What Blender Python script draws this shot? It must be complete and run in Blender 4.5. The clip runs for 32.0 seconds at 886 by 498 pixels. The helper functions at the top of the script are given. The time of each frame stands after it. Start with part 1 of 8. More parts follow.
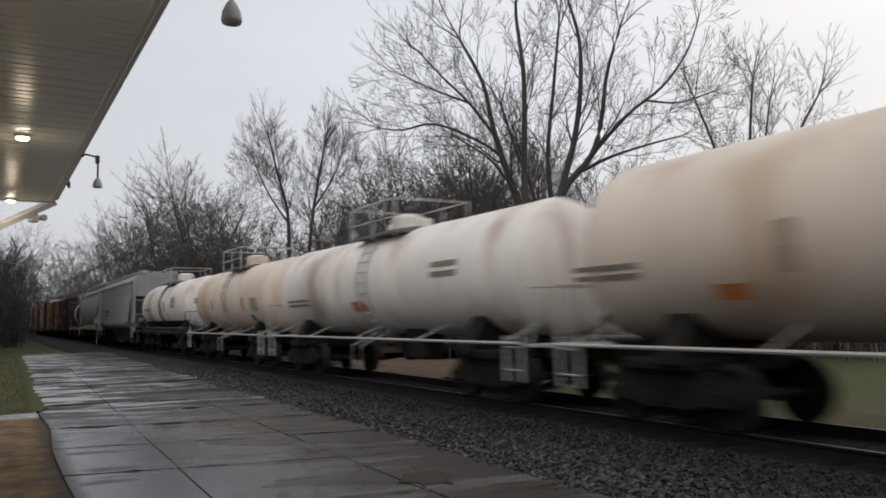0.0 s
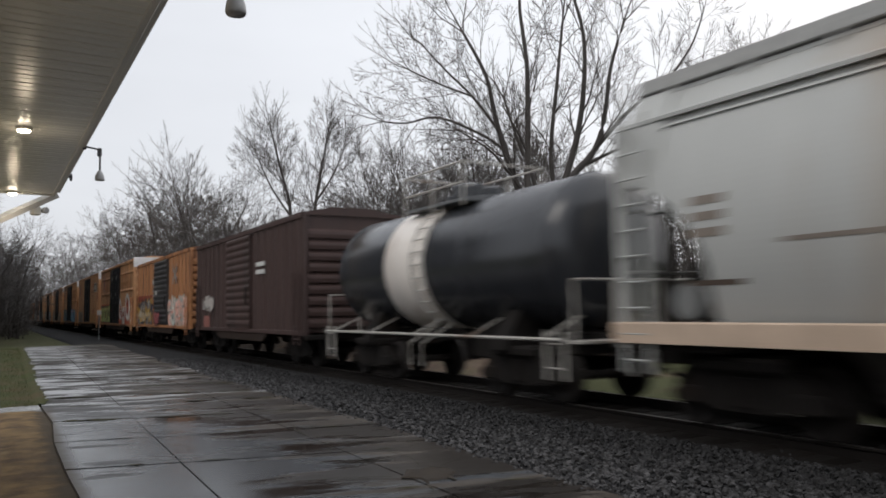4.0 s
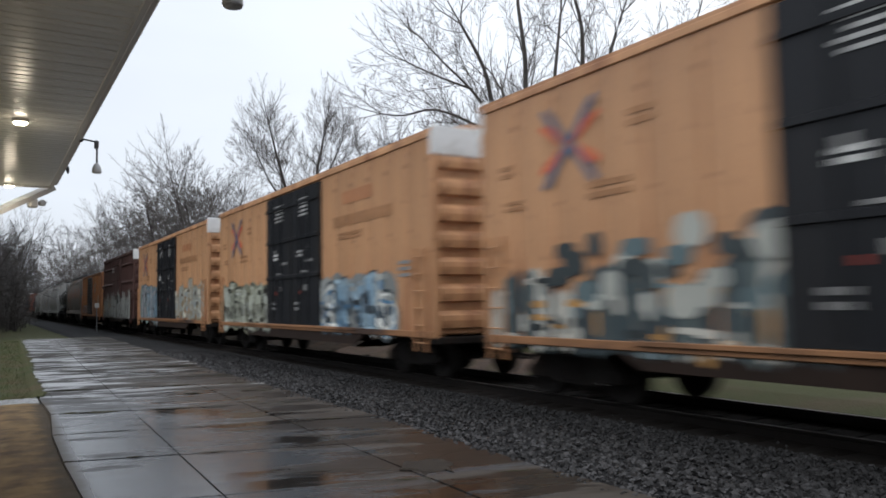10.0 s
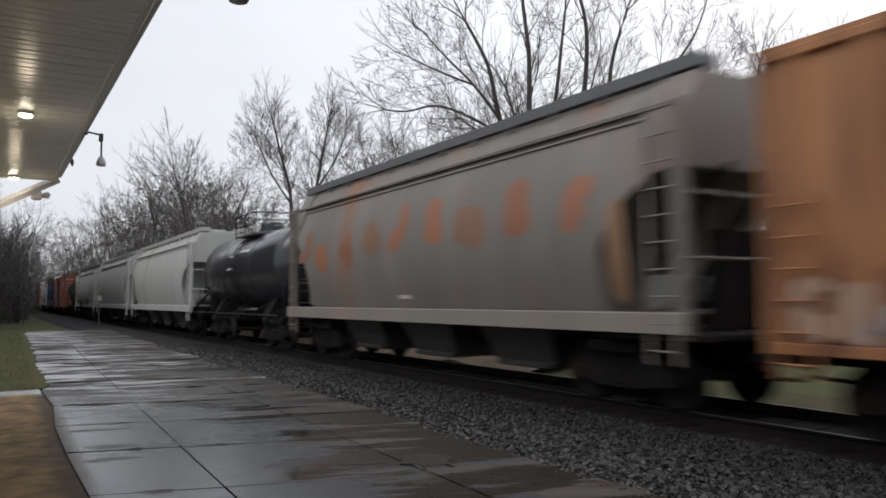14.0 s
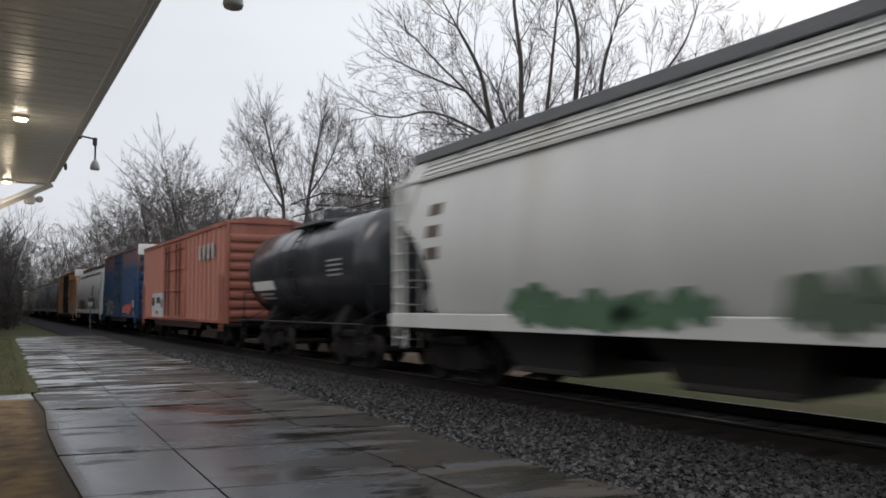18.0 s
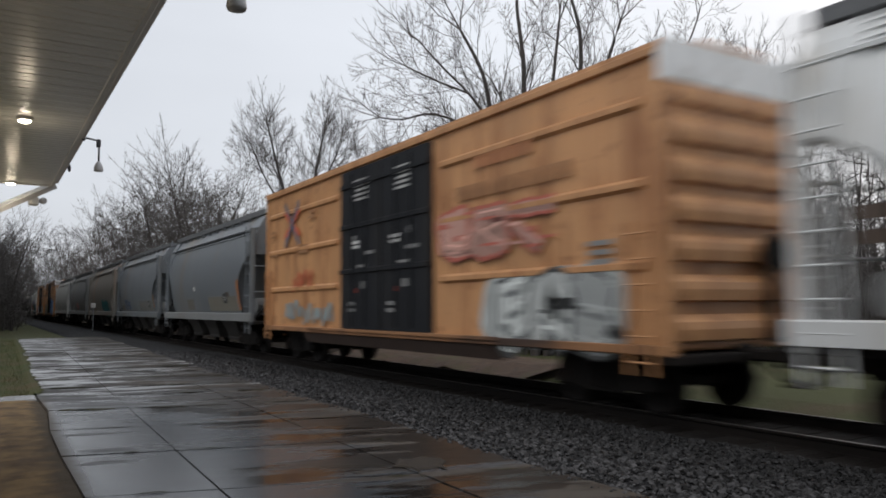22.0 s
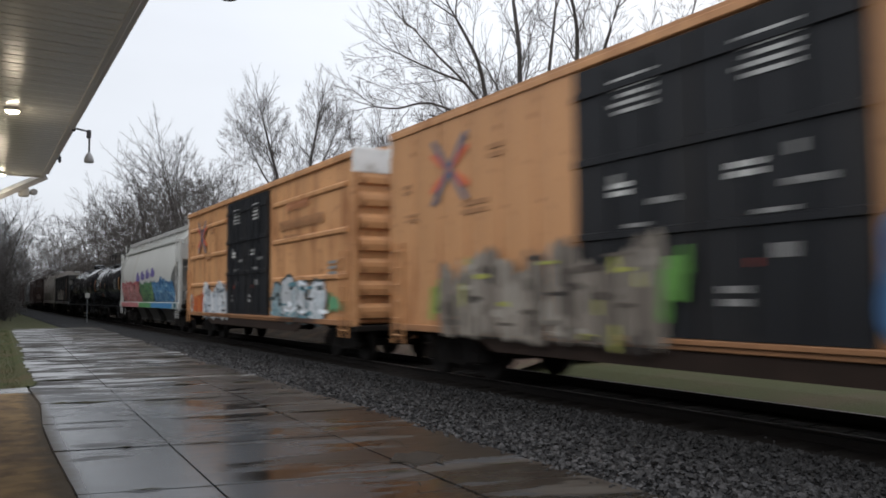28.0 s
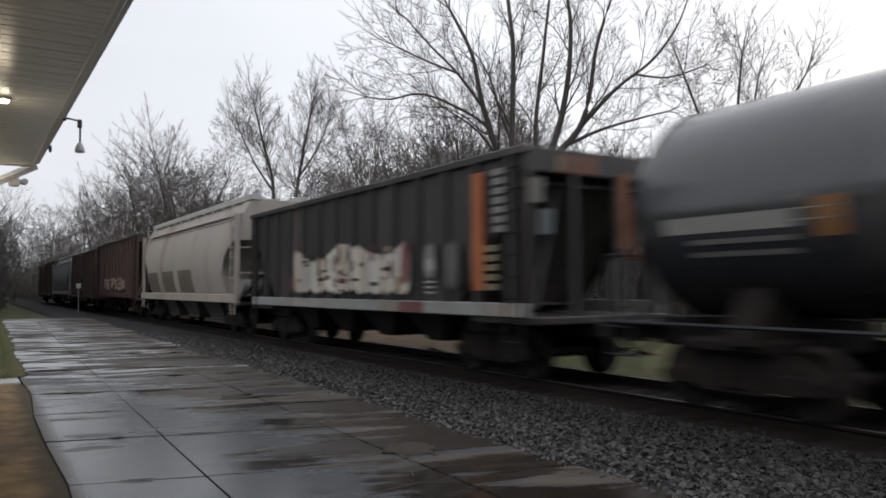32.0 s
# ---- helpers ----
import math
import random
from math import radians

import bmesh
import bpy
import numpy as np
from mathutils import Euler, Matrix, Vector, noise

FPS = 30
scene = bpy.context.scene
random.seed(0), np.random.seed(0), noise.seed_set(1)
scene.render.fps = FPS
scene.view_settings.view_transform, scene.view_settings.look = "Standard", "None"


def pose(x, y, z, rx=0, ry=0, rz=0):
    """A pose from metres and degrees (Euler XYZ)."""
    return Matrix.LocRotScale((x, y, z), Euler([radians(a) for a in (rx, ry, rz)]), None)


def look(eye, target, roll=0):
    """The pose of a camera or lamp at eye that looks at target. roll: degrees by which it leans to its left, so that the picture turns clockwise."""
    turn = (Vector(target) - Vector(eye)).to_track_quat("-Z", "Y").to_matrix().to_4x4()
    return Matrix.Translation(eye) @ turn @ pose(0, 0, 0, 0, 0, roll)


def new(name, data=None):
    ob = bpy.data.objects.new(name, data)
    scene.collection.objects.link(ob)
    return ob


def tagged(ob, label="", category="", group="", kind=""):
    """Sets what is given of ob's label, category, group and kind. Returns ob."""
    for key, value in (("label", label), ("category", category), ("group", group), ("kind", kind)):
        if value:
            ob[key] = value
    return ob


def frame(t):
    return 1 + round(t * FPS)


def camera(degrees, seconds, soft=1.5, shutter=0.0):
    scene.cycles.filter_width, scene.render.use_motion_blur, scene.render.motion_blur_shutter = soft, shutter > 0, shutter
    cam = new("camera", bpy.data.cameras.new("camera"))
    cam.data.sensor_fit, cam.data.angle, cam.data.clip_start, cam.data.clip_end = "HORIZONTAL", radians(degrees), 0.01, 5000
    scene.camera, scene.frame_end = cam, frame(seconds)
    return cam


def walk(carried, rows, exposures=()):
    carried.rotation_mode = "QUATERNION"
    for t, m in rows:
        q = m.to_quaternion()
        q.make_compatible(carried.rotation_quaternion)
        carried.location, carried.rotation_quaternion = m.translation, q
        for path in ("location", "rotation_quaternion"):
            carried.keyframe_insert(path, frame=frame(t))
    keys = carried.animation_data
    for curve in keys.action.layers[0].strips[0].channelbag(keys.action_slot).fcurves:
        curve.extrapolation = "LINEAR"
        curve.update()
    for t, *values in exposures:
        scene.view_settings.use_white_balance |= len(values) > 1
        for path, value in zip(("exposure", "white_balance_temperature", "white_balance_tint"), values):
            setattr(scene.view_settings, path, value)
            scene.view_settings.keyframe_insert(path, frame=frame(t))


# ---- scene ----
cam = camera(61, 32.0, soft=1.7, shutter=0.6)
# seconds, eye x y z, heading to the right of the track, tilt up, lean
PATH = [
    (0, -0.013, -0.046, 1.562, 31.21, 5.06, 1.32),
    (0.5, -0.012, -0.043, 1.564, 31.17, 5.02, 1.21),
    (1, -0.014, -0.039, 1.566, 31.14, 4.98, 1.17),
    (1.5, -0.017, -0.031, 1.570, 31.12, 4.92, 1.14),
    (2, -0.016, -0.028, 1.569, 31.09, 4.87, 1.12),
    (2.5, -0.014, -0.019, 1.570, 31.07, 4.78, 1.13),
    (3, -0.005, -0.004, 1.577, 31.07, 4.66, 1.11),
    (3.5, -0.006, 0.009, 1.580, 31.08, 4.59, 1.08),
    (5.5, -0.004, 0.004, 1.578, 30.92, 4.56, 1.02),
    (6, -0.006, 0.004, 1.581, 30.89, 4.60, 0.99),
    (6.5, -0.006, 0.004, 1.585, 30.87, 4.58, 0.95),
    (7, -0.002, 0.004, 1.583, 30.87, 4.53, 0.93),
    (7.5, 0.000, 0.006, 1.580, 30.90, 4.47, 0.93),
    (8, -0.002, 0.006, 1.581, 30.98, 4.36, 0.90),
    (8.5, -0.004, 0.005, 1.580, 31.06, 4.24, 0.90),
    (9, -0.002, 0.000, 1.580, 31.12, 4.12, 0.97),
    (9.5, -0.003, -0.002, 1.580, 31.20, 4.02, 1.05),
    (10, -0.006, 0.005, 1.580, 31.21, 3.99, 1.10),
    (10.5, -0.008, 0.001, 1.581, 31.16, 3.99, 1.08),
    (11, -0.009, 0.001, 1.581, 31.14, 3.98, 1.05),
    (11.5, -0.007, 0.004, 1.581, 31.11, 3.98, 1.00),
    (12, -0.004, -0.000, 1.580, 31.07, 3.94, 0.98),
    (12.5, -0.010, -0.011, 1.577, 31.03, 3.90, 0.97),
    (13, -0.021, -0.034, 1.564, 30.98, 3.87, 0.88),
    (13.5, -0.021, -0.027, 1.569, 31.01, 3.78, 0.69),
    (14, -0.019, -0.018, 1.571, 31.04, 3.72, 0.55),
    (14.5, -0.019, -0.013, 1.569, 31.03, 3.71, 0.51),
    (16.5, -0.057, -0.088, 1.541, 31.35, 4.02, 0.61),
    (17, -0.049, -0.091, 1.539, 31.47, 4.09, 0.63),
    (17.5, -0.049, -0.091, 1.539, 31.58, 4.15, 0.60),
    (18, -0.049, -0.095, 1.539, 31.61, 4.18, 0.56),
    (18.5, -0.048, -0.099, 1.540, 31.60, 4.19, 0.57),
    (19, -0.049, -0.096, 1.539, 31.60, 4.16, 0.59),
    (19.5, -0.052, -0.101, 1.540, 31.59, 4.13, 0.59),
    (20, -0.055, -0.105, 1.538, 31.57, 4.13, 0.60),
    (20.5, -0.055, -0.102, 1.538, 31.54, 4.17, 0.58),
    (21, -0.056, -0.100, 1.535, 31.52, 4.25, 0.55),
    (21.5, -0.054, -0.103, 1.534, 31.46, 4.31, 0.51),
    (22, -0.052, -0.105, 1.535, 31.41, 4.34, 0.47),
    (22.5, -0.056, -0.102, 1.540, 31.38, 4.31, 0.48),
    (23, -0.058, -0.098, 1.539, 31.34, 4.30, 0.52),
    (23.5, -0.053, -0.098, 1.535, 31.29, 4.27, 0.60),
    (24, -0.049, -0.098, 1.532, 31.25, 4.22, 0.65),
    (24.5, -0.049, -0.101, 1.533, 31.24, 4.17, 0.69),
    (25, -0.053, -0.102, 1.533, 31.27, 4.12, 0.75),
    (25.5, -0.052, -0.095, 1.528, 31.30, 4.11, 0.76),
    (27.5, -0.016, -0.015, 1.572, 31.77, 3.61, 0.59),
    (28, -0.016, -0.011, 1.577, 31.78, 3.50, 0.54),
    (28.5, -0.015, -0.010, 1.575, 31.80, 3.40, 0.48),
    (29, -0.014, -0.016, 1.573, 31.86, 3.24, 0.44),
    (29.5, -0.016, -0.019, 1.573, 31.98, 3.08, 0.40),
    (30, -0.018, -0.014, 1.573, 32.10, 3.00, 0.36),
    (30.5, -0.018, -0.013, 1.575, 32.20, 2.93, 0.36),
    (31, -0.016, -0.013, 1.573, 32.22, 2.89, 0.39),
    (31.5, -0.013, -0.013, 1.573, 32.25, 2.86, 0.43),
    (32, -0.017, -0.016, 1.578, 32.33, 2.83, 0.40),
]


def aim(x, y, z, yaw, tilt, lean):
    a, b = radians(yaw), radians(tilt)
    way = Vector((math.sin(a) * math.cos(b), math.cos(a) * math.cos(b), math.sin(b)))
    eye = Vector((x, y, z))
    return look(eye, eye + way, -lean)


walk(cam, [(r[0], aim(*r[1:])) for r in PATH], exposures=[(0, -0.06, 6650, 12), (2, -0.06, 6650, 12), (3, 0.14, 6650, 12), (6, 0.22, 6450, 10), (7.4, 0.34, 6280, 10), (12, 0.36, 6300, 10), (14, 0.26, 6600, 12), (17, 0.18, 6600, 12), (18, 0.14, 6600, 12), (19.5, 0.22, 6600, 12), (21, 0.42, 6600, 12), (22, 0.06, 6500, 11), (23, 0.32, 6500, 11), (25, 0.3, 6550, 12), (28, 0.3, 6480, 11), (30, 0.31, 6550, 12), (32, 0.26, 6600, 12)])

# ---- light: overcast late afternoon ----
world = bpy.data.worlds.new("overcast_sky")
scene.world = world
world.use_nodes = True
wn, wl = world.node_tree.nodes, world.node_tree.links
wn.clear()
w_out = wn.new("ShaderNodeOutputWorld")
w_bg = wn.new("ShaderNodeBackground")
sky = wn.new("ShaderNodeTexSky")
sky.sky_type, sky.sun_disc = "NISHITA", False
sky.sun_elevation, sky.sun_rotation = radians(32), radians(75)
sky.air_density, sky.dust_density = 1.0, 4.0
w_tc = wn.new("ShaderNodeTexCoord")
w_sep = wn.new("ShaderNodeSeparateXYZ")
wl.new(w_tc.outputs["Generated"], w_sep.inputs[0])
w_grad = wn.new("ShaderNodeMapRange")
w_grad.inputs["From Min"].default_value, w_grad.inputs["From Max"].default_value = 0.0, 1.0
w_grad.inputs["To Min"].default_value, w_grad.inputs["To Max"].default_value = 0.76, 1.02
wl.new(w_sep.outputs["Z"], w_grad.inputs["Value"])
w_map = wn.new("ShaderNodeMapping")
w_map.inputs["Scale"].default_value = (1.0, 1.0, 3.0)
wl.new(w_tc.outputs["Generated"], w_map.inputs["Vector"])
w_noise = wn.new("ShaderNodeTexNoise")
w_noise.inputs["Scale"].default_value, w_noise.inputs["Detail"].default_value = 1.6, 5.0
wl.new(w_map.outputs[0], w_noise.inputs["Vector"])
w_cloud = wn.new("ShaderNodeMapRange")
w_cloud.inputs["To Min"].default_value, w_cloud.inputs["To Max"].default_value = 0.84, 1.16
wl.new(w_noise.outputs["Fac"], w_cloud.inputs["Value"])
w_side = wn.new("ShaderNodeMapRange")        # brighter cloud on the side of the hidden sun
w_side.inputs["From Min"].default_value, w_side.inputs["From Max"].default_value = -0.2, 1.0
w_side.inputs["To Min"].default_value, w_side.inputs["To Max"].default_value = 0.9, 1.14
wl.new(w_sep.outputs["X"], w_side.inputs["Value"])
w_sm = wn.new("ShaderNodeMath")
w_sm.operation = "MULTIPLY"
wl.new(w_side.outputs[0], w_sm.inputs[0])
wl.new(w_cloud.outputs[0], w_sm.inputs[1])
w_mul = wn.new("ShaderNodeMath")
w_mul.operation = "MULTIPLY"
wl.new(w_grad.outputs[0], w_mul.inputs[0])
wl.new(w_sm.outputs[0], w_mul.inputs[1])
w_grey = wn.new("ShaderNodeVectorMath")
w_grey.operation = "SCALE"
w_grey.inputs[0].default_value = (0.89, 0.935, 0.995)
wl.new(w_mul.outputs[0], w_grey.inputs["Scale"])
w_blue = wn.new("ShaderNodeVectorMath")
w_blue.operation = "SCALE"
w_blue.inputs["Scale"].default_value = 0.1
wl.new(sky.outputs[0], w_blue.inputs[0])
w_mix = wn.new("ShaderNodeMix")
w_mix.data_type = "RGBA"
w_mix.inputs["Factor"].default_value = 0.9
wl.new(w_blue.outputs[0], w_mix.inputs["A"])
wl.new(w_grey.outputs[0], w_mix.inputs["B"])
wl.new(w_mix.outputs["Result"], w_bg.inputs["Color"])
w_bg.inputs["Strength"].default_value = 1.0
wl.new(w_bg.outputs[0], w_out.inputs["Surface"])

sun_data = bpy.data.lights.new("sun", "SUN")
sun_data.energy, sun_data.angle, sun_data.color = 0.75, radians(30), (1.0, 0.96, 0.9)
sun = new("sun", sun_data)
sun.matrix_world = look((0, 0, 60), Vector((0, 0, 60)) + Vector((0.75, 0.35, -1.0)).normalized())


# ---- materials ----
def srgb(r, g, b):
    return tuple(((c / 255 + 0.055) / 1.055) ** 2.4 if c > 10 else c / 3295 for c in (r, g, b))


def paint(name, base, rough=0.5, metal=0.0, var=0.25, scale=3.0, fine=40.0, bump=0.15, stretch=(1, 1, 1), stain=None,
          stain_amount=0.0, stain_scale=0.8, spec=0.5, random_tint=0.0, rough_var=0.15, rust_top=None, flecks=None):
    """A surface of one colour with grain and stains at two scales, in metres."""
    m = bpy.data.materials.new(name)
    m.use_nodes = True
    n, l = m.node_tree.nodes, m.node_tree.links
    bs = n["Principled BSDF"]
    tc = n.new("ShaderNodeTexCoord")
    mp = n.new("ShaderNodeMapping")
    mp.inputs["Scale"].default_value = stretch
    l.new(tc.outputs["Object"], mp.inputs["Vector"])
    big = n.new("ShaderNodeTexNoise")
    big.inputs["Scale"].default_value, big.inputs["Detail"].default_value = scale, 6.0
    l.new(mp.outputs[0], big.inputs["Vector"])
    small = n.new("ShaderNodeTexNoise")
    small.inputs["Scale"].default_value, small.inputs["Detail"].default_value = fine, 4.0
    l.new(tc.outputs["Object"], small.inputs["Vector"])
    mix = n.new("ShaderNodeMath")
    mix.operation = "MULTIPLY_ADD"
    l.new(small.outputs["Fac"], mix.inputs[0])
    mix.inputs[1].default_value = 0.35
    l.new(big.outputs["Fac"], mix.inputs[2])
    rng = n.new("ShaderNodeMapRange")
    rng.inputs["From Min"].default_value, rng.inputs["From Max"].default_value = 0.35, 1.0
    rng.inputs["To Min"].default_value, rng.inputs["To Max"].default_value = 1.0 - var, 1.0 + var
    l.new(mix.outputs[0], rng.inputs["Value"])
    sc = n.new("ShaderNodeVectorMath")
    sc.operation = "SCALE"
    sc.inputs[0].default_value = base[:3]
    l.new(rng.outputs[0], sc.inputs["Scale"])
    col = sc.outputs[0]
    if random_tint:
        oi = n.new("ShaderNodeObjectInfo")
        tr = n.new("ShaderNodeMapRange")
        tr.inputs["To Min"].default_value, tr.inputs["To Max"].default_value = 1 - random_tint, 1 + random_tint
        l.new(oi.outputs["Random"], tr.inputs["Value"])
        s2 = n.new("ShaderNodeVectorMath")
        s2.operation = "SCALE"
        l.new(col, s2.inputs[0])
        l.new(tr.outputs[0], s2.inputs["Scale"])
        col = s2.outputs[0]
    if stain:
        st = n.new("ShaderNodeTexNoise")
        st.inputs["Scale"].default_value, st.inputs["Detail"].default_value = stain_scale, 7.0
        st.inputs["Roughness"].default_value = 0.62
        l.new(mp.outputs[0], st.inputs["Vector"])
        ramp = n.new("ShaderNodeMapRange")
        ramp.inputs["From Min"].default_value = 0.62 - 0.3 * stain_amount
        ramp.inputs["From Max"].default_value = 0.80 - 0.3 * stain_amount
        level = st.outputs["Fac"]
        if rust_top:
            # rust that has crept down from the roof seam to an uneven line
            sep = n.new("ShaderNodeSeparateXYZ")
            l.new(tc.outputs["Object"], sep.inputs[0])
            up = n.new("ShaderNodeMapRange")
            up.inputs["From Min"].default_value, up.inputs["From Max"].default_value = rust_top
            up.inputs["To Min"].default_value, up.inputs["To Max"].default_value = -0.2, 0.08
            l.new(sep.outputs["Z"], up.inputs["Value"])
            add = n.new("ShaderNodeMath")
            add.operation = "ADD"
            l.new(level, add.inputs[0])
            l.new(up.outputs[0], add.inputs[1])
            level = add.outputs[0]
        l.new(level, ramp.inputs["Value"])
        mx = n.new("ShaderNodeMix")
        mx.data_type = "RGBA"
        l.new(ramp.outputs[0], mx.inputs["Factor"])
        l.new(col, mx.inputs["A"])
        mx.inputs["B"].default_value = (*stain[:3], 1)
        col = mx.outputs["Result"]
    if flecks:
        # scabs and chips where the paint has failed
        fl = n.new("ShaderNodeTexNoise")
        fl.inputs["Scale"].default_value, fl.inputs["Detail"].default_value = 4.2, 5.0
        l.new(tc.outputs["Object"], fl.inputs["Vector"])
        fr = n.new("ShaderNodeMapRange")
        fr.inputs["From Min"].default_value, fr.inputs["From Max"].default_value = 0.61, 0.70
        fr.inputs["To Max"].default_value = 0.65
        l.new(fl.outputs["Fac"], fr.inputs["Value"])
        fx = n.new("ShaderNodeMix")
        fx.data_type = "RGBA"
        l.new(fr.outputs[0], fx.inputs["Factor"])
        l.new(col, fx.inputs["A"])
        fx.inputs["B"].default_value = (*flecks, 1)
        col = fx.outputs["Result"]
    l.new(col, bs.inputs["Base Color"])
    rr = n.new("ShaderNodeMapRange")
    rr.inputs["To Min"].default_value, rr.inputs["To Max"].default_value = max(0.03, rough - rough_var), min(1, rough + rough_var)
    l.new(big.outputs["Fac"], rr.inputs["Value"])
    l.new(rr.outputs[0], bs.inputs["Roughness"])
    bs.inputs["Metallic"].default_value = metal
    bs.inputs["Specular IOR Level"].default_value = spec
    if bump:
        bp = n.new("ShaderNodeBump")
        bp.inputs["Strength"].default_value, bp.inputs["Distance"].default_value = bump, 0.02
        l.new(mix.outputs[0], bp.inputs["Height"])
        l.new(bp.outputs[0], bs.inputs["Normal"])
    return m


def glow(name, colour, strength):
    m = bpy.data.materials.new(name)
    m.use_nodes = True
    bs = m.node_tree.nodes["Principled BSDF"]
    bs.inputs["Base Color"].default_value = (*colour, 1)
    bs.inputs["Emission Color"].default_value = (*colour, 1)
    bs.inputs["Emission Strength"].default_value = strength
    return m


DOWN = (1, 1, 0.16)          # streaks that run down a side
M_YELLOW = paint("yellow_boxcar_paint", (0.55, 0.284, 0.128), 0.5, random_tint=0.06, var=0.26, scale=1.6, stretch=DOWN, stain=(0.30, 0.12, 0.045), stain_amount=0.40, stain_scale=2.6, flecks=(0.22, 0.085, 0.035))
M_YELLOW2 = paint("faded_yellow_boxcar_paint", (0.56, 0.3, 0.15), 0.5, random_tint=0.09, var=0.34, scale=1.8, stretch=DOWN, stain=(0.27, 0.105, 0.05), stain_amount=0.46, stain_scale=2.3, flecks=(0.2, 0.08, 0.04))
M_ORANGE = paint("rusty_orange_boxcar_paint", (0.4, 0.18, 0.075), 0.6, var=0.4, scale=2.4, stretch=DOWN, stain=(0.15, 0.058, 0.03), stain_amount=0.62, stain_scale=2.2)
M_BROWN = paint("oxide_brown_boxcar_paint", (0.088, 0.04, 0.033), 0.55, var=0.22, scale=1.5, stretch=DOWN, stain=(0.06, 0.03, 0.025), stain_amount=0.4)
M_RED = paint("faded_red_boxcar_paint", (0.28, 0.098, 0.07), 0.55, var=0.2, scale=1.5, stretch=DOWN, stain=(0.42, 0.19, 0.13), stain_amount=0.35)
# side posts in a paler red than the body between them
M_RED_POST = paint("paler_red_post_paint", (0.4, 0.178, 0.135), 0.55, var=0.2, scale=1.5, stretch=DOWN, stain=(0.36, 0.13, 0.085), stain_amount=0.4)
M_BLUE = paint("blue_boxcar_paint", (0.019, 0.054, 0.122), 0.5, var=0.3, scale=1.3, stretch=DOWN, stain=(0.19, 0.09, 0.065), stain_amount=0.62, stain_scale=0.55, rust_top=(2.6, 4.3))
M_BLUE_DOOR = paint("deep_blue_door_paint", (0.024, 0.062, 0.135), 0.5, var=0.3, scale=1.3, stretch=DOWN, stain=(0.06, 0.08, 0.11), stain_amount=0.4)
M_BLACK = paint("black_door_paint", (0.0125, 0.0135, 0.0165), 0.5, spec=0.28, var=0.3, scale=2, stretch=DOWN, stain=(0.022, 0.021, 0.021), stain_amount=0.3)
M_BLACK_RUST = paint("weathered_black_paint", (0.024, 0.023, 0.023), 0.5, var=0.4, scale=2, stretch=DOWN, stain=(0.075, 0.062, 0.055), stain_amount=0.4)
M_TANK_BLACK = paint("black_tank_paint", (0.03, 0.032, 0.037), 0.2, spec=0.6, rough_var=0.08, var=0.3, scale=1.3, stretch=DOWN, stain=(0.06, 0.055, 0.05), stain_amount=0.25)
M_TANK_DUSTY = paint("dusty_black_tank_paint", (0.024, 0.026, 0.031), 0.15, spec=0.9, rough_var=0.08, var=0.3, scale=1.3, stretch=DOWN, stain=(0.085, 0.08, 0.075), stain_amount=0.3)
M_TANK_CREAM = paint("cream_tank_paint", (0.66, 0.56, 0.465), 0.42, var=0.14, scale=1.1, stretch=(1, 1, 0.25), stain=(0.52, 0.38, 0.27), stain_amount=0.36)
M_TANK_WHITE = paint("white_tank_paint", (0.76, 0.705, 0.65), 0.42, var=0.12, scale=1.1, stretch=(1, 1, 0.25), stain=(0.42, 0.32, 0.25), stain_amount=0.42)
M_HOP_GREY = paint("grey_hopper_paint", (0.205, 0.21, 0.21), 0.55, var=0.16, scale=1.2, stretch=DOWN, stain=(0.19, 0.17, 0.15), stain_amount=0.3)
M_HOP_GREEN = paint("pale_green_grey_hopper_paint", (0.31, 0.325, 0.305), 0.55, var=0.16, scale=1.2, stretch=DOWN, stain=(0.27, 0.22, 0.18), stain_amount=0.35)
M_HOP_LIGHT = paint("light_grey_hopper_paint", (0.43, 0.435, 0.42), 0.55, var=0.12, scale=1.2, stretch=DOWN, stain=(0.36, 0.31, 0.26), stain_amount=0.3)
M_HOP_WHITE = paint("off_white_hopper_paint", (0.49, 0.495, 0.475), 0.5, var=0.1, scale=1.0, stretch=DOWN, stain=(0.42, 0.4, 0.36), stain_amount=0.2)
M_HOP_BRIGHT = paint("white_hopper_paint", (0.64, 0.65, 0.645), 0.45, var=0.1, scale=1.0, stretch=DOWN, stain=(0.5, 0.46, 0.4), stain_amount=0.25)
M_HOP_DARK = paint("slate_grey_hopper_paint", (0.16, 0.175, 0.19), 0.38, var=0.2, scale=1.0, stretch=DOWN, stain=(0.18, 0.165, 0.14), stain_amount=0.4)
M_HOP_RUST = paint("rust_blotched_grey_paint", (0.19, 0.172, 0.155), 0.55, var=0.3, scale=1.0, stretch=DOWN, stain=(0.26, 0.125, 0.07), stain_amount=0.3, stain_scale=0.8)
M_HOP_TAN = paint("tan_grey_hopper_paint", (0.235, 0.215, 0.19), 0.55, var=0.16, scale=1.1, stretch=DOWN, stain=(0.36, 0.2, 0.13), stain_amount=0.26)
M_WHITE = paint("white_paint", (0.76, 0.76, 0.75), 0.5, var=0.1, stain=(0.4, 0.37, 0.33), stain_amount=0.15)
M_RAILING = paint("dirty_white_railing_paint", (0.42, 0.40, 0.37), 0.55, var=0.2, stain=(0.2, 0.13, 0.09), stain_amount=0.3)
M_STEEL_DARK = paint("dark_underframe_steel", (0.016, 0.014, 0.013), 0.85, spec=0.15, metal=0.0, var=0.4, scale=6, stain=(0.03, 0.02, 0.015), stain_amount=0.25)
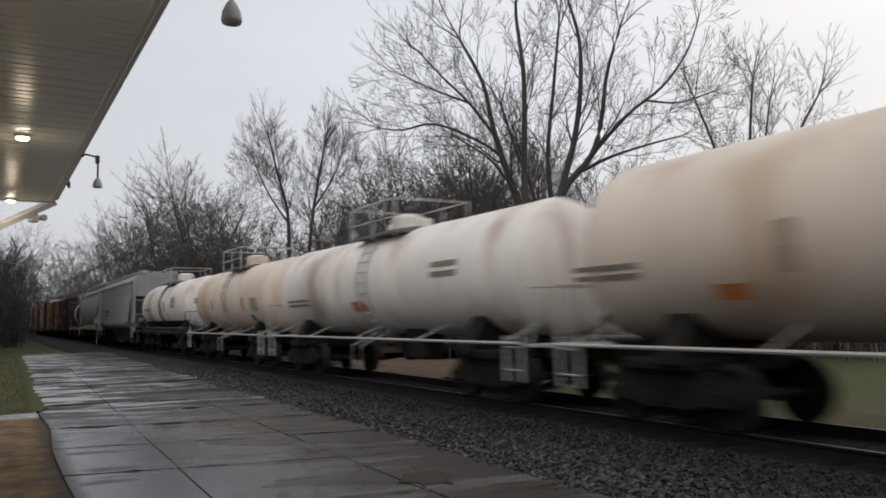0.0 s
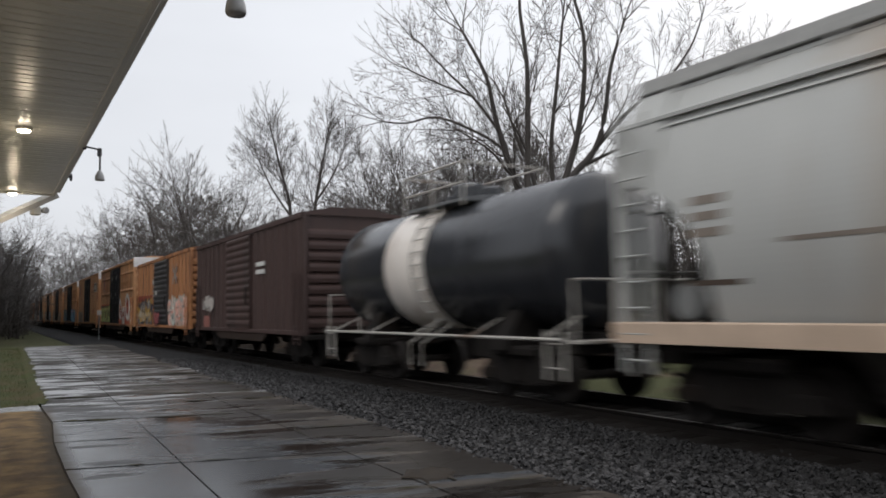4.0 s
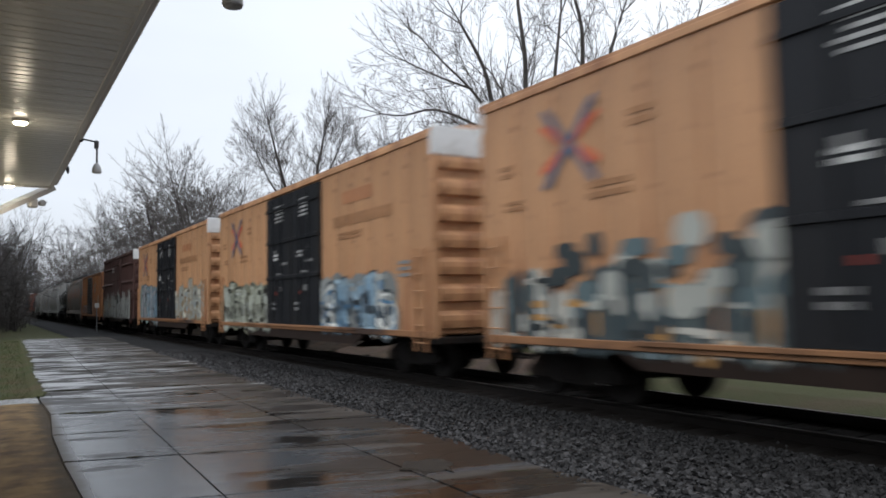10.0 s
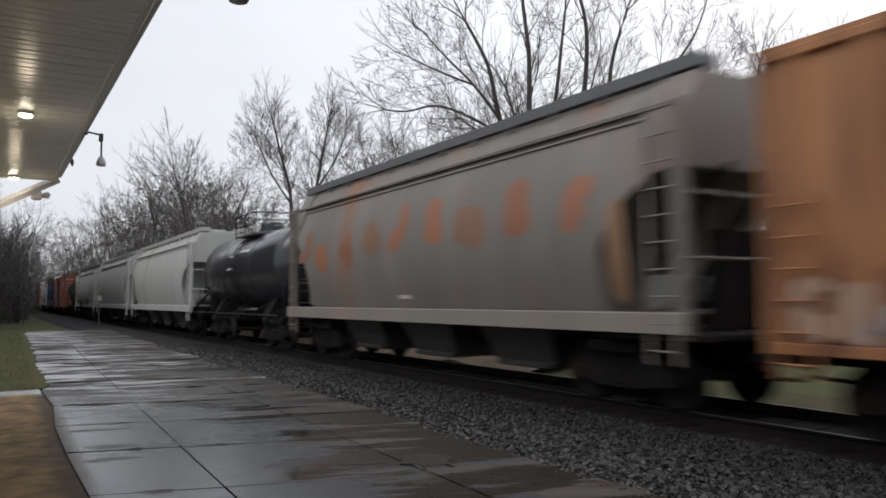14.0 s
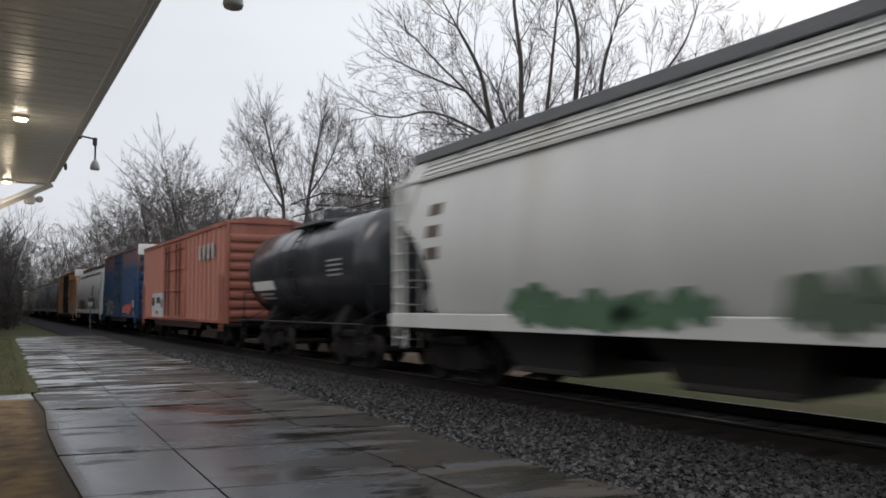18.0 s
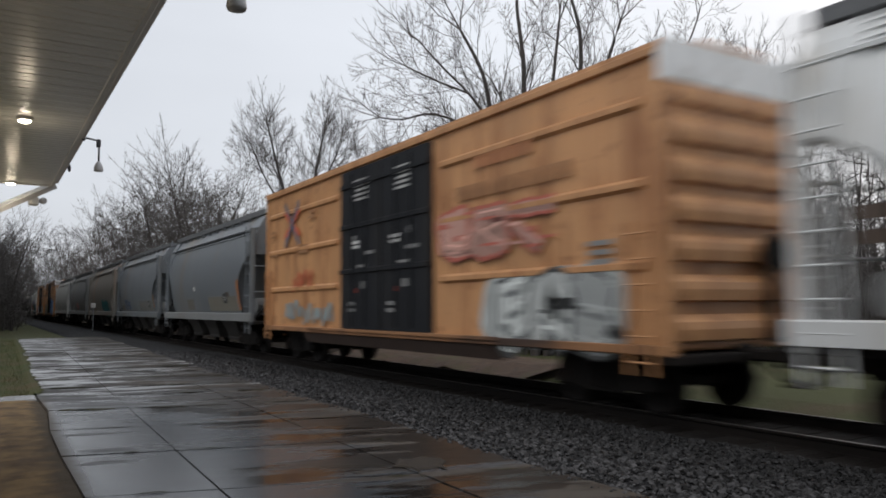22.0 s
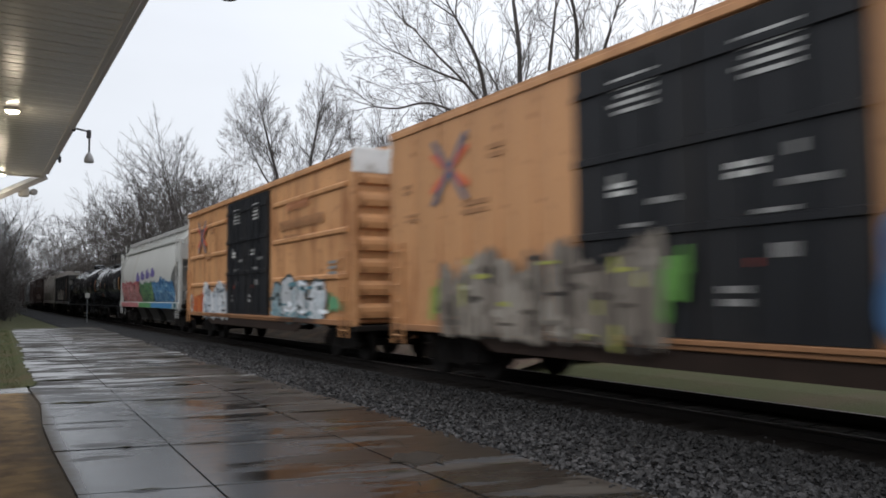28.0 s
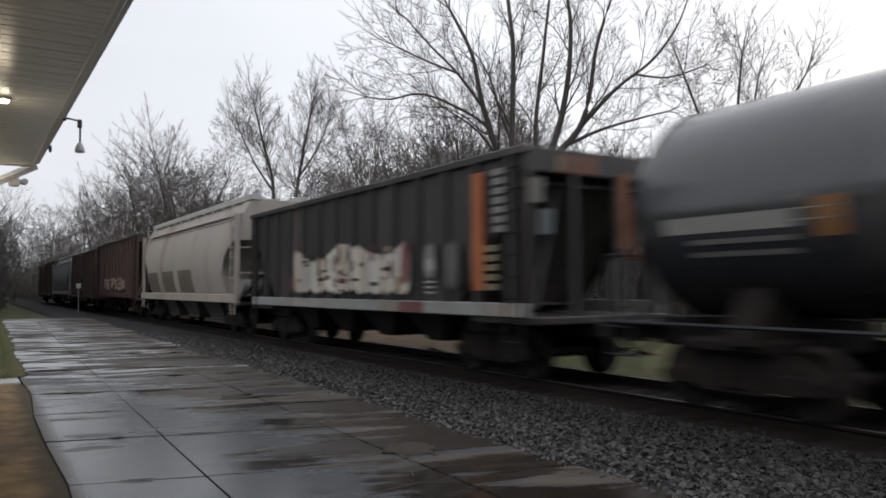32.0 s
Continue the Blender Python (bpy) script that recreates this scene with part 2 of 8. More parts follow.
M_WHEEL = paint("worn_wheel_steel", (0.018, 0.0155, 0.0145), 0.75, spec=0.18, metal=0.0, var=0.3, scale=8)
M_GRATE = paint("dull_galvanised_grating", (0.13, 0.135, 0.14), 0.7, metal=0.0, var=0.25, scale=8)
M_GRATE_PALE = paint("pale_galvanised_grating", (0.38, 0.38, 0.37), 0.7, var=0.25, scale=8)
M_BAY = paint("dusty_hopper_bay", (0.04, 0.036, 0.033), 0.75, var=0.35, scale=2, stain=(0.03, 0.027, 0.025), stain_amount=0.4)
M_BAY_DUST = paint("brown_dust_on_hopper_bay", (0.1, 0.086, 0.076), 0.7, var=0.35, scale=2, stain=(0.05, 0.042, 0.037), stain_amount=0.4)
M_RAIL_TOP = paint("worn_rail_steel", (0.16, 0.145, 0.135), 0.45, metal=1.0, var=0.15, scale=4)
M_RAIL = paint("rusty_rail_steel", (0.011, 0.009, 0.008), 0.75, spec=0.15, metal=0.0, var=0.3, scale=8)
M_TIE = paint("creosoted_timber", (0.012, 0.010, 0.009), 0.9, spec=0.08, var=0.4, scale=6, fine=60, stretch=(0.3, 3, 3), bump=0.5, random_tint=0.25)
M_LETTER_W = paint("white_stencil_paint", (0.6, 0.6, 0.58), 0.6, var=0.2, bump=0)
M_LETTER_F = paint("scuffed_white_stencil_paint", (0.42, 0.42, 0.41), 0.6, var=0.3, bump=0)
M_LETTER_K = paint("dark_stencil_paint", (0.09, 0.065, 0.05), 0.6, var=0.2, bump=0)
M_LETTER_G = paint("worn_white_stencil_paint", (0.24, 0.24, 0.235), 0.6, var=0.3, bump=0)
M_FADED = paint("faded_stencil_paint", (0.21, 0.175, 0.145), 0.6, var=0.3, bump=0)
M_GHOST = paint("worn_brown_lettering", (0.36, 0.178, 0.082), 0.6, var=0.35, scale=4, bump=0)
M_GHOST_RED = paint("worn_red_lettering", (0.46, 0.195, 0.09), 0.6, var=0.3, scale=4, bump=0)
# sills in a darker, browner yellow than the sides above
M_SILL_BROWN = paint("brownish_yellow_sill_paint", (0.30, 0.145, 0.065), 0.65, var=0.4, scale=2, stretch=(1, 0.4, 1), stain=(0.06, 0.035, 0.025), stain_amount=0.5)
# belly plates in a near-black brown, far darker than the sills
M_BELLY = paint("near_black_belly_plate", (0.03, 0.02, 0.016), 0.85, spec=0.2, var=0.45, scale=2.5, stain=(0.03, 0.02, 0.016), stain_amount=0.5)
# darker than the oxide brown, for the hindmost cars and one boxcar
M_BROWN_DARK = paint("darker_brown_paint", (0.055, 0.03, 0.026), 0.6, var=0.25, scale=1.5, stretch=DOWN, stain=(0.035, 0.022, 0.02), stain_amount=0.4)
M_DOOR_WORN = paint("worn_black_door_paint", (0.033, 0.031, 0.032), 0.55, var=0.35, scale=2, stretch=(1, 0.3, 1), stain=(0.10, 0.095, 0.09), stain_amount=0.35)
M_LETTER_R = paint("faded_red_stencil_paint", (0.6, 0.12, 0.05), 0.6, var=0.2, bump=0)
M_LETTER_B = paint("faded_blue_stencil_paint", (0.115, 0.135, 0.19), 0.6, var=0.2, bump=0)
M_PLACARD = paint("orange_reflector_paint", (0.46, 0.2, 0.05), 0.5, var=0.2, bump=0)
SPRAY = {}


def spray(r, g, b):
    key = (r, g, b)
    if key not in SPRAY:
        SPRAY[key] = paint("spray_paint", srgb(r, g, b), 0.55, var=0.16, scale=2.0, bump=0.05)
    return SPRAY[key]


# ---- geometry helpers ----
class Shape:
    def __init__(self):
        self.v, self.f = [], []

    def add(self, verts, faces):
        k = len(self.v)
        self.v += [tuple(p) for p in verts]
        self.f += [tuple(i + k for i in q) for q in faces]

    def box(self, x0, x1, y0, y1, z0, z1, c=0.0):
        c = min(c, 0.45 * min(x1 - x0, y1 - y0, z1 - z0))
        if c <= 0:
            v = [(x, y, z) for x in (x0, x1) for y in (y0, y1) for z in (z0, z1)]
            self.add(v, [(0, 1, 3, 2), (4, 6, 7, 5), (0, 4, 5, 1), (2, 3, 7, 6), (0, 2, 6, 4), (1, 5, 7, 3)])
            return
        lo, hi = (x0, y0, z0), (x1, y1, z1)
        ids, v = {}, []
        for sx in (0, 1):
            for sy in (0, 1):
                for sz in (0, 1):
                    s = (sx, sy, sz)
                    for axis in range(3):
                        p = []
                        for a in range(3):
                            edge = hi[a] if s[a] else lo[a]
                            p.append(edge if a == axis else edge + (c if not s[a] else -c))
                        ids[s, axis] = len(v)
                        v.append(p)
        f = []
        for axis in range(3):
            b, d = [a for a in range(3) if a != axis]
            for side in (0, 1):
                quad = []
                for u, w in ((0, 0), (1, 0), (1, 1), (0, 1)):
                    s = [0, 0, 0]
                    s[axis], s[b], s[d] = side, u, w
                    quad.append(ids[tuple(s), axis])
                f.append(quad)
            for u in (0, 1):
                for w in (0, 1):
                    s0, s1 = [0, 0, 0], [0, 0, 0]
                    s0[axis], s1[axis] = 0, 1
                    s0[b] = s1[b] = u
                    s0[d] = s1[d] = w
                    f.append((ids[tuple(s0), b], ids[tuple(s1), b], ids[tuple(s1), d], ids[tuple(s0), d]))
        for sx in (0, 1):
            for sy in (0, 1):
                for sz in (0, 1):
                    f.append([ids[(sx, sy, sz), a] for a in range(3)])
        self.add(v, f)

    def tube(self, pts, radii, n=6, cap=True):
        pts = [Vector(p) for p in pts]
        if not isinstance(radii, (list, tuple)):
            radii = [radii] * len(pts)
        v, f = [], []
        for i, p in enumerate(pts):
            a = pts[max(i - 1, 0)]
            b = pts[min(i + 1, len(pts) - 1)]
            d = (b - a).normalized() if (b - a).length > 1e-9 else Vector((0, 0, 1))
            side = d.cross(Vector((0, 0, 1)) if abs(d.z) < 0.95 else Vector((1, 0, 0))).normalized()
            up = side.cross(d)
            for k in range(n):
                w = 2 * math.pi * k / n
                v.append(p + (side * math.cos(w) + up * math.sin(w)) * radii[i])
        for i in range(len(pts) - 1):
            for k in range(n):
                f.append((i * n + k, i * n + (k + 1) % n, (i + 1) * n + (k + 1) % n, (i + 1) * n + k))
        if cap:
            f += [tuple(range(n - 1, -1, -1)), tuple(range((len(pts) - 1) * n, len(pts) * n))]
        self.add(v, f)

    def lathe_y(self, ys, rs, cz=0.0, n=24, flat=1.0):
        """Rings round an axis along y at height cz."""
        v, f = [], []
        for y, r in zip(ys, rs):
            for k in range(n):
                w = 2 * math.pi * k / n
                v.append((r * math.cos(w), y, cz + flat * r * math.sin(w)))
        for i in range(len(ys) - 1):
            for k in range(n):
                f.append((i * n + k, (i + 1) * n + k, (i + 1) * n + (k + 1) % n, i * n + (k + 1) % n))
        f += [tuple(range(n)), tuple(range(len(ys) * n - 1, (len(ys) - 1) * n - 1, -1))]
        self.add(v, f)

    def lathe_z(self, zs, rs, cx=0.0, cy=0.0, n=16):
        v, f = [], []
        for z, r in zip(zs, rs):
            for k in range(n):
                w = 2 * math.pi * k / n
                v.append((cx + r * math.cos(w), cy + r * math.sin(w), z))
        for i in range(len(zs) - 1):
            for k in range(n):
                f.append((i * n + k, i * n + (k + 1) % n, (i + 1) * n + (k + 1) % n, (i + 1) * n + k))
        f += [tuple(range(n - 1, -1, -1)), tuple(range((len(zs) - 1) * n, len(zs) * n))]
        self.add(v, f)

    def prism(self, outline, a, b, axis="y"):
        """A flat outline pushed from a to b along an axis; outline in the two other axes."""
        n = len(outline)

        def at(p, t):
            return {"y": (p[0], t, p[1]), "x": (t, p[0], p[1]), "z": (p[0], p[1], t)}[axis]
        v = [at(p, a) for p in outline] + [at(p, b) for p in outline]
        f = [tuple(range(n)), tuple(range(2 * n - 1, n - 1, -1))]
        f += [(i, i + n, (i + 1) % n + n, (i + 1) % n) for i in range(n)]
        self.add(v, f)

    def mesh(self, name, smooth=False):
        me = bpy.data.meshes.new(name)
        me.from_pydata(self.v, [], self.f)
        bm = bmesh.new()
        bm.from_mesh(me)
        bmesh.ops.recalc_face_normals(bm, faces=bm.faces)
        bm.to_mesh(me)
        bm.free()
        if smooth:
            me.polygons.foreach_set("use_smooth", [True] * len(me.polygons))
        return me


def thing(name, m, label, category, group="", kind=""):
    ob = new(name)
    ob.matrix_basis = m
    ob.empty_display_size = 0.2
    return tagged(ob, label, category, group, kind)


def part(name, shape, material, parent, label="", smooth=False, at=None, kind=""):
    me = shape.mesh(name, smooth) if isinstance(shape, Shape) else shape
    if not me.materials:
        me.materials.append(material)
    ob = new(name, me)
    ob.parent = parent
    if at is not None:
        ob.matrix_basis = at
    return tagged(ob, label, kind=kind)


SHARED = {}


def once(key, build, material, smooth=False):
    """A mesh that alike parts share."""
    if key not in SHARED:
        s = Shape()
        build(s)
        me = s.mesh(str(key[0]), smooth)
        me.materials.append(material)
        SHARED[key] = me
    return SHARED[key]


# ---- rolling stock: parts that all cars share ----
SPEED = 17.65            # metres a second, towards the camera's side
TRACK_X = 8.94
TRAIN = []               # (car, place along the train)


def frame_side(s):
    s.prism([(-1.15, 0.44), (-0.72, 0.74), (-0.3, 0.80), (0.3, 0.80), (0.72, 0.74), (1.15, 0.44), (1.12, 0.34), (0.75, 0.36),
             (0.42, 0.26), (-0.42, 0.26), (-0.75, 0.36), (-1.12, 0.34)], -0.07, 0.07, "x")
    for y in (-0.16, -0.05, 0.06, 0.17):
        s.lathe_z([0.33, 0.68], [0.05, 0.05], -0.08, y - 0.005, 6)
    for y in (-0.87, 0.87):
        s.box(-0.13, 0.1, y - 0.15, y + 0.15, 0.3, 0.54, 0.03)


def wheel_disc(s):
    n = 24
    prof = [(-0.07, 0.0), (-0.07, 0.12), (-0.02, 0.16), (-0.02, 0.34), (-0.065, 0.37), (-0.065, 0.42), (0.045, 0.425), (0.06, 0.45), (0.075, 0.45), (0.075, 0.0)]
    verts = [(x, r * math.cos(2 * math.pi * k / n), 0.42 + r * math.sin(2 * math.pi * k / n)) for x, r in prof for k in range(n)]
    faces = [(i * n + k, i * n + (k + 1) % n, (i + 1) * n + (k + 1) % n, (i + 1) * n + k) for i in range(len(prof) - 1) for k in range(n)]
    s.add(verts, faces)


def bolster(s):
    s.box(-0.95, 0.95, -0.2, 0.2, 0.5, 0.86, 0.04)
    for y in (-0.87, 0.87):
        s.tube([(-0.75, y, 0.42), (0.75, y, 0.42)], 0.08, 8)
    s.box(-0.5, 0.5, -0.9, 0.9, 0.36, 0.44, 0.02)


def truck(parent, y):
    t = part("truck", once(("truck",), bolster, M_STEEL_DARK), None, parent, "black cast-steel truck", at=pose(0, y, 0))
    for x, turn in ((-1.0, 0), (1.0, 180)):
        part("side_frame", once(("side_frame",), frame_side, M_STEEL_DARK), None, t, at=pose(x, 0, 0, 0, 0, turn))
    for yy in (-0.87, 0.87):
        for x, turn in ((-0.77, 0), (0.77, 180)):
            part("wheel", once(("wheel",), wheel_disc, M_WHEEL, True), None, t, "worn steel wheel", at=pose(x, yy, 0, 0, 0, turn))


def coupler_shape(s):
    s.box(-0.16, 0.16, -0.1, 0.55, 0.7, 0.98, 0.03)
    s.box(-0.1, 0.1, -0.62, -0.1, 0.76, 0.92, 0.03)
    s.prism([(-0.17, -0.62), (0.13, -0.62), (0.17, -0.86), (0.02, -0.94), (-0.05, -0.8), (-0.19, -0.84)], 0.7, 0.98, "z")
    s.tube([(0.22, -0.1, 0.75), (0.25, -0.45, 0.5), (0.2, -0.85, 0.48)], 0.03, 6)


def ladder_shape(s, w, z0, z1, n):
    for y in (-w / 2, w / 2):
        s.box(-0.02, 0.02, y - 0.025, y + 0.025, z0, z1)
    for i in range(n):
        z = z0 + (i + 0.5) * (z1 - z0) / n
        s.tube([(-0.03, -w / 2, z), (-0.03, w / 2, z)], 0.016, 6)


def ladder(parent, x, y, z0, z1, material, w=0.45, turn=0, n=0, label="steel rung ladder"):
    n = n or max(2, round((z1 - z0) / 0.36))
    key = ("ladder", material.name, w, round(z0, 2), round(z1, 2), n)
    part("ladder", once(key, lambda s: ladder_shape(s, w, z0, z1, n), material), None, parent, label, at=pose(x, y, 0, 0, 0, turn))


def running_gear(car, half, truck_in=1.75):
    for sgn in (-1, 1):
        truck(car, sgn * (half - truck_in))
        part("body_bolster", once(("body_bolster",), lambda q: q.box(-1.2, 1.2, -0.6, 0.6, 0.74, 0.92, 0.04), M_STEEL_DARK), None, car, at=pose(0, sgn * (half - truck_in), 0))
        part("coupler", once(("coupler",), coupler_shape, M_STEEL_DARK), None, car, "knuckle coupler", at=pose(0, sgn * (half - 0.05), 0, 0, 0, 0 if sgn < 0 else 180))


def bars(car, y, z, w, h, n, material, face, gap=0.45, jag=0, name="stencil_line"):
    """A block of lettering that cannot be read: n bars one above the other; face(z) is the side's half width."""
    step = h / n
    for i in range(n):
        s = Shape()
        z1 = z + h - i * step
        z0 = z1 - step * (1 - gap)
        ww = w * (1 - jag * ((i * 7) % 3) / 3)
        a, b = y - w / 2, y - w / 2 + ww
        s.add([(-face(z0) - 0.006, a, z0), (-face(z0) - 0.006, b, z0), (-face(z1) - 0.006, b, z1), (-face(z1) - 0.006, a, z1)], [(0, 1, 2, 3)])
        part(name, s, material, car)


def patch(car, y0, y1, z0, z1, material, face, name="paint_patch", off=0.006, label=""):
    s = Shape()
    n = max(1, round((z1 - z0) / 0.25))
    v = []
    for i in range(n + 1):
        z = z0 + (z1 - z0) * i / n
        v += [(-face(z) - off, y0, z), (-face(z) - off, y1, z)]
    s.add(v, [(2 * i, 2 * i + 1, 2 * i + 3, 2 * i + 2) for i in range(n)])
    part(name, s, material, car, label)


def stroke(s, pts, width, face, off, rnd):
    """A thick painted line along pts (y, z) on a side, with round ends."""
    fine = []
    for (a, b), (c, d) in zip(pts, pts[1:]):
        k = max(2, int(math.hypot(c - a, d - b) / 0.16))
        fine += [(a + (c - a) * i / k, b + (d - b) * i / k) for i in range(k)]
    fine.append(pts[-1])
    v, f = [], []
    n = len(fine)
    for i, (y, z) in enumerate(fine):
        a, b = fine[max(0, i - 1)], fine[min(n - 1, i + 1)]
        dy, dz = b[0] - a[0], b[1] - a[1]
        q = math.hypot(dy, dz) or 1
        w = width * (0.5 + 0.08 * math.sin(i * 1.7 + rnd)) * (0.8 if i in (0, n - 1) else 1)
        for sg in (-1, 1):
            yy, zz = y - sg * dz / q * w, z + sg * dy / q * w
            v.append((-face(zz) - off, yy, zz))
    for i in range(n - 1):
        f.append((2 * i, 2 * i + 1, 2 * i + 3, 2 * i + 2))
    s.add(v, f)


def cloud(s, yc, zc, w, hh, face, off, rnd):
    """A soft-cornered sprayed patch on a side, in rows that follow the side's curve."""
    r = random.Random(int(rnd * 1e6))
    n = max(8, int(hh / 0.1))
    a, b, c = r.uniform(0, 6), r.uniform(0, 6), r.uniform(0.03, 0.09)
    v = []
    for i in range(n + 1):
        q = 2 * i / n - 1
        z = zc + 0.5 * hh * q
        e = 0.5 * w * (1 - abs(q) ** 3.2) ** 0.45
        v += [(-face(z) - off, yc - e * (1 + c * math.sin(5 * q + a)), z), (-face(z) - off, yc + e * (1 + c * math.sin(4 * q + b)), z)]
    s.add(v, [(2 * i, 2 * i + 1, 2 * i + 3, 2 * i + 2) for i in range(n)])


# sprayed forms that say nothing: hooks, bows, bars and zigzags, across and up
FORMS = (((0.02, 0.0), (0.0, 1.0)), ((1.0, 0.05), (0.96, 0.95)), ((0.0, 0.95), (1.0, 1.0)), ((0.95, 0.85), (0.3, 1.0), (0.02, 0.6), (0.2, 0.1), (0.95, 0.02)),
         ((0.05, 0.0), (0.1, 0.9), (0.8, 0.95), (0.9, 0.6), (0.3, 0.5)), ((0.1, 0.55), (0.95, 0.5)), ((0.0, 0.0), (0.4, 0.95), (0.62, 0.15), (1.0, 0.95)),
         ((0.1, 0.95), (0.5, 0.4), (0.95, 1.0)), ((0.2, 0.5), (0.95, 0.0)), ((0.05, 0.1), (0.5, 0.0), (1.0, 0.15), (0.95, 0.5)), ((0.5, 0.0), (0.45, 1.0)))


def graffiti(car, y0, y1, z0, z1, fill, edge, n, face, seed, shade=None, lean=0.25, back=None, thick=0.42):
    """Sprayed shapes that cannot be read: fat outlined strokes with a drop shade and highlights. y runs from the car's rear (+) to its front (-)."""
    r = random.Random(seed)
    step, tall = (y0 - y1) / n, z1 - z0
    if back:
        for i in range(n + 1):
            s = Shape()
            k = r.choice((0.86, 1.0, 1.0, 1.1))
            cloud(s, y0 - step * (i + r.uniform(-0.1, 0.1)) * n / (n + 1.0) - 0.3 * step, z0 + tall * r.uniform(0.42, 0.52), step * r.uniform(1.2, 1.5), tall * r.uniform(0.8, 1.02), face, 0.002 + 0.0009 * (i % 3), r.random() * 6)
            part("graffiti_background", s, spray(*[min(255, int(c * k)) for c in back]), car)
    deep = tuple(int(0.55 * c) for c in edge)
    for i in range(n):
        yc = y0 - step * (i + 0.5)
        w, hh = step * r.uniform(1.0, 1.22), tall * r.uniform(0.8, 1.0)
        zb = z0 + tall * r.uniform(-0.04, 0.06)
        tk = min(w * 0.9, hh) * r.uniform(0.27, 0.38) * min(1.0, 0.35 + 1.5 * thick)
        rim = min(0.11, 0.3 * tk)
        tilt = lean * r.uniform(-0.7, 0.7)
        base = 0.0055 + 0.010 * (i % 2)
        lines = []
        for form in r.sample(FORMS, r.choice((3, 4, 5))):
            pts = []
            for u, v in form:
                u, v = u + r.uniform(-0.08, 0.08), v + r.uniform(-0.05, 0.05)
                pts.append((yc + (0.5 - u) * (w - tk) - tilt * (v - 0.5) * w, zb + 0.5 * tk + v * (hh - tk)))
            lines.append(pts)
        tone = fill if not shade or r.random() < 0.7 else tuple(int(0.5 * a + 0.5 * b) for a, b in zip(fill, shade))
        k = r.choice((0.88, 0.95, 1.0, 1.05))
        light = tuple(min(255, int(1.1 * c + 14)) for c in tone)
        layers = (("graffiti_shade", deep, tk + rim, 0.0, -0.16 * tk, 0.10 * tk), ("graffiti_outline", edge, tk + 1.7 * rim, 0.0016, 0, 0),
                  ("graffiti_fill", tuple(min(255, int(c * k)) for c in tone), tk, 0.0036, 0, 0), ("graffiti_tone", shade or tuple(int(0.78 * c) for c in tone), 0.34 * tk, 0.0056, -0.22 * tk, 0.02),
                  ("graffiti_highlight", light, 0.15 * tk, 0.0070, 0.25 * tk, -0.03))
        for name, colour, width, off, dz, dy in layers:
            s = Shape()
            for j, pts in enumerate(lines[:2] if name in ("graffiti_tone", "graffiti_highlight") else lines):
                stroke(s, [(y + dy, z + dz) for y, z in pts], width, face, base + off + 0.0004 * j, i + j)
            part(name, s, spray(*colour), car)
        # dabs and overlaps that break the strokes up
        for j in range(5):
            s = Shape()
            cloud(s, yc + r.uniform(-0.45, 0.45) * w, zb + hh * r.uniform(0.1, 0.9), w * r.uniform(0.2, 0.5), hh * r.uniform(0.05, 0.16), face, base + 0.0078 + 0.0004 * j, r.random() * 6)
            part("graffiti_dab", s, spray(*r.choice((edge, deep, light, shade or tone, back or edge))), car)


def blocks(car, y0, y1, z0, z1, tones, marks, face, seed, n=24, dabs=30, wave=1.2, slant=0.0):
    """A sprayed piece of upright soft slabs with an uneven top, broken up by dark dabs; it cannot be read."""
    r = random.Random(seed)
    tall = z1 - z0
    for k in range(n):
        q = (k + r.random()) / n
        y = y0 - (y0 - y1) * q
        top = tall * (0.72 + 0.28 * math.sin(wave * (y0 - y) + seed) ** 2) * min(1.0, 0.35 + q * n * slant if slant else 1.0)
        s = Shape()
        cloud(s, y, z0 + 0.5 * top, (y0 - y1) / n * r.uniform(1.0, 2.2), top * r.uniform(0.85, 1.0), face, 0.006 + 0.0015 * (k % 5), r.random())
        part("graffiti_fill", s, spray(*r.choice(tones)), car)
    for k in range(dabs):
        s = Shape()
        tall_dab = r.random() < 0.55
        cloud(s, r.uniform(y1 + 0.2, y0 - 0.2), z0 + tall * r.uniform(0.08, 0.8), r.uniform(0.07, 0.16) if tall_dab else r.uniform(0.2, 0.5), r.uniform(0.2, 0.5) if tall_dab else r.uniform(0.05, 0.14), face, 0.0145 + 0.0008 * (k % 7), r.random())
        part("graffiti_dab", s, spray(*r.choice(marks)), car)


def scrawl(car, y0, y1, z0, z1, colour, n, face, seed, width=0.06, off=0.012):
    """A quick sprayed tag that cannot be read: n jagged thin lines."""
    r = random.Random(seed)
    step = (y0 - y1) / n
    for i in range(n):
        yc, w, hh = y0 - step * (i + 0.5), step * r.uniform(0.8, 1.15), (z1 - z0) * r.uniform(0.7, 1.0)
        s = Shape()
        m = r.choice((4, 5, 6))
        pts = [(yc + (0.5 - (k + r.uniform(-0.25, 0.25)) / (m - 1)) * w, z0 + hh * (0.5 + (0.5 if k % 2 else -0.5) * r.uniform(0.35, 1.0))) for k in range(m)]
        fine = [pts[0]]
        for a, b in zip(pts, pts[1:]):
            fine += [(a[0] * 0.75 + b[0] * 0.25, a[1] * 0.75 + b[1] * 0.25), (a[0] * 0.25 + b[0] * 0.75, a[1] * 0.25 + b[1] * 0.75)]
        stroke(s, fine, width * r.uniform(0.8, 1.3), face, off + 0.001 * (i % 2), i)
        part("graffiti_line", s, spray(*colour), car)


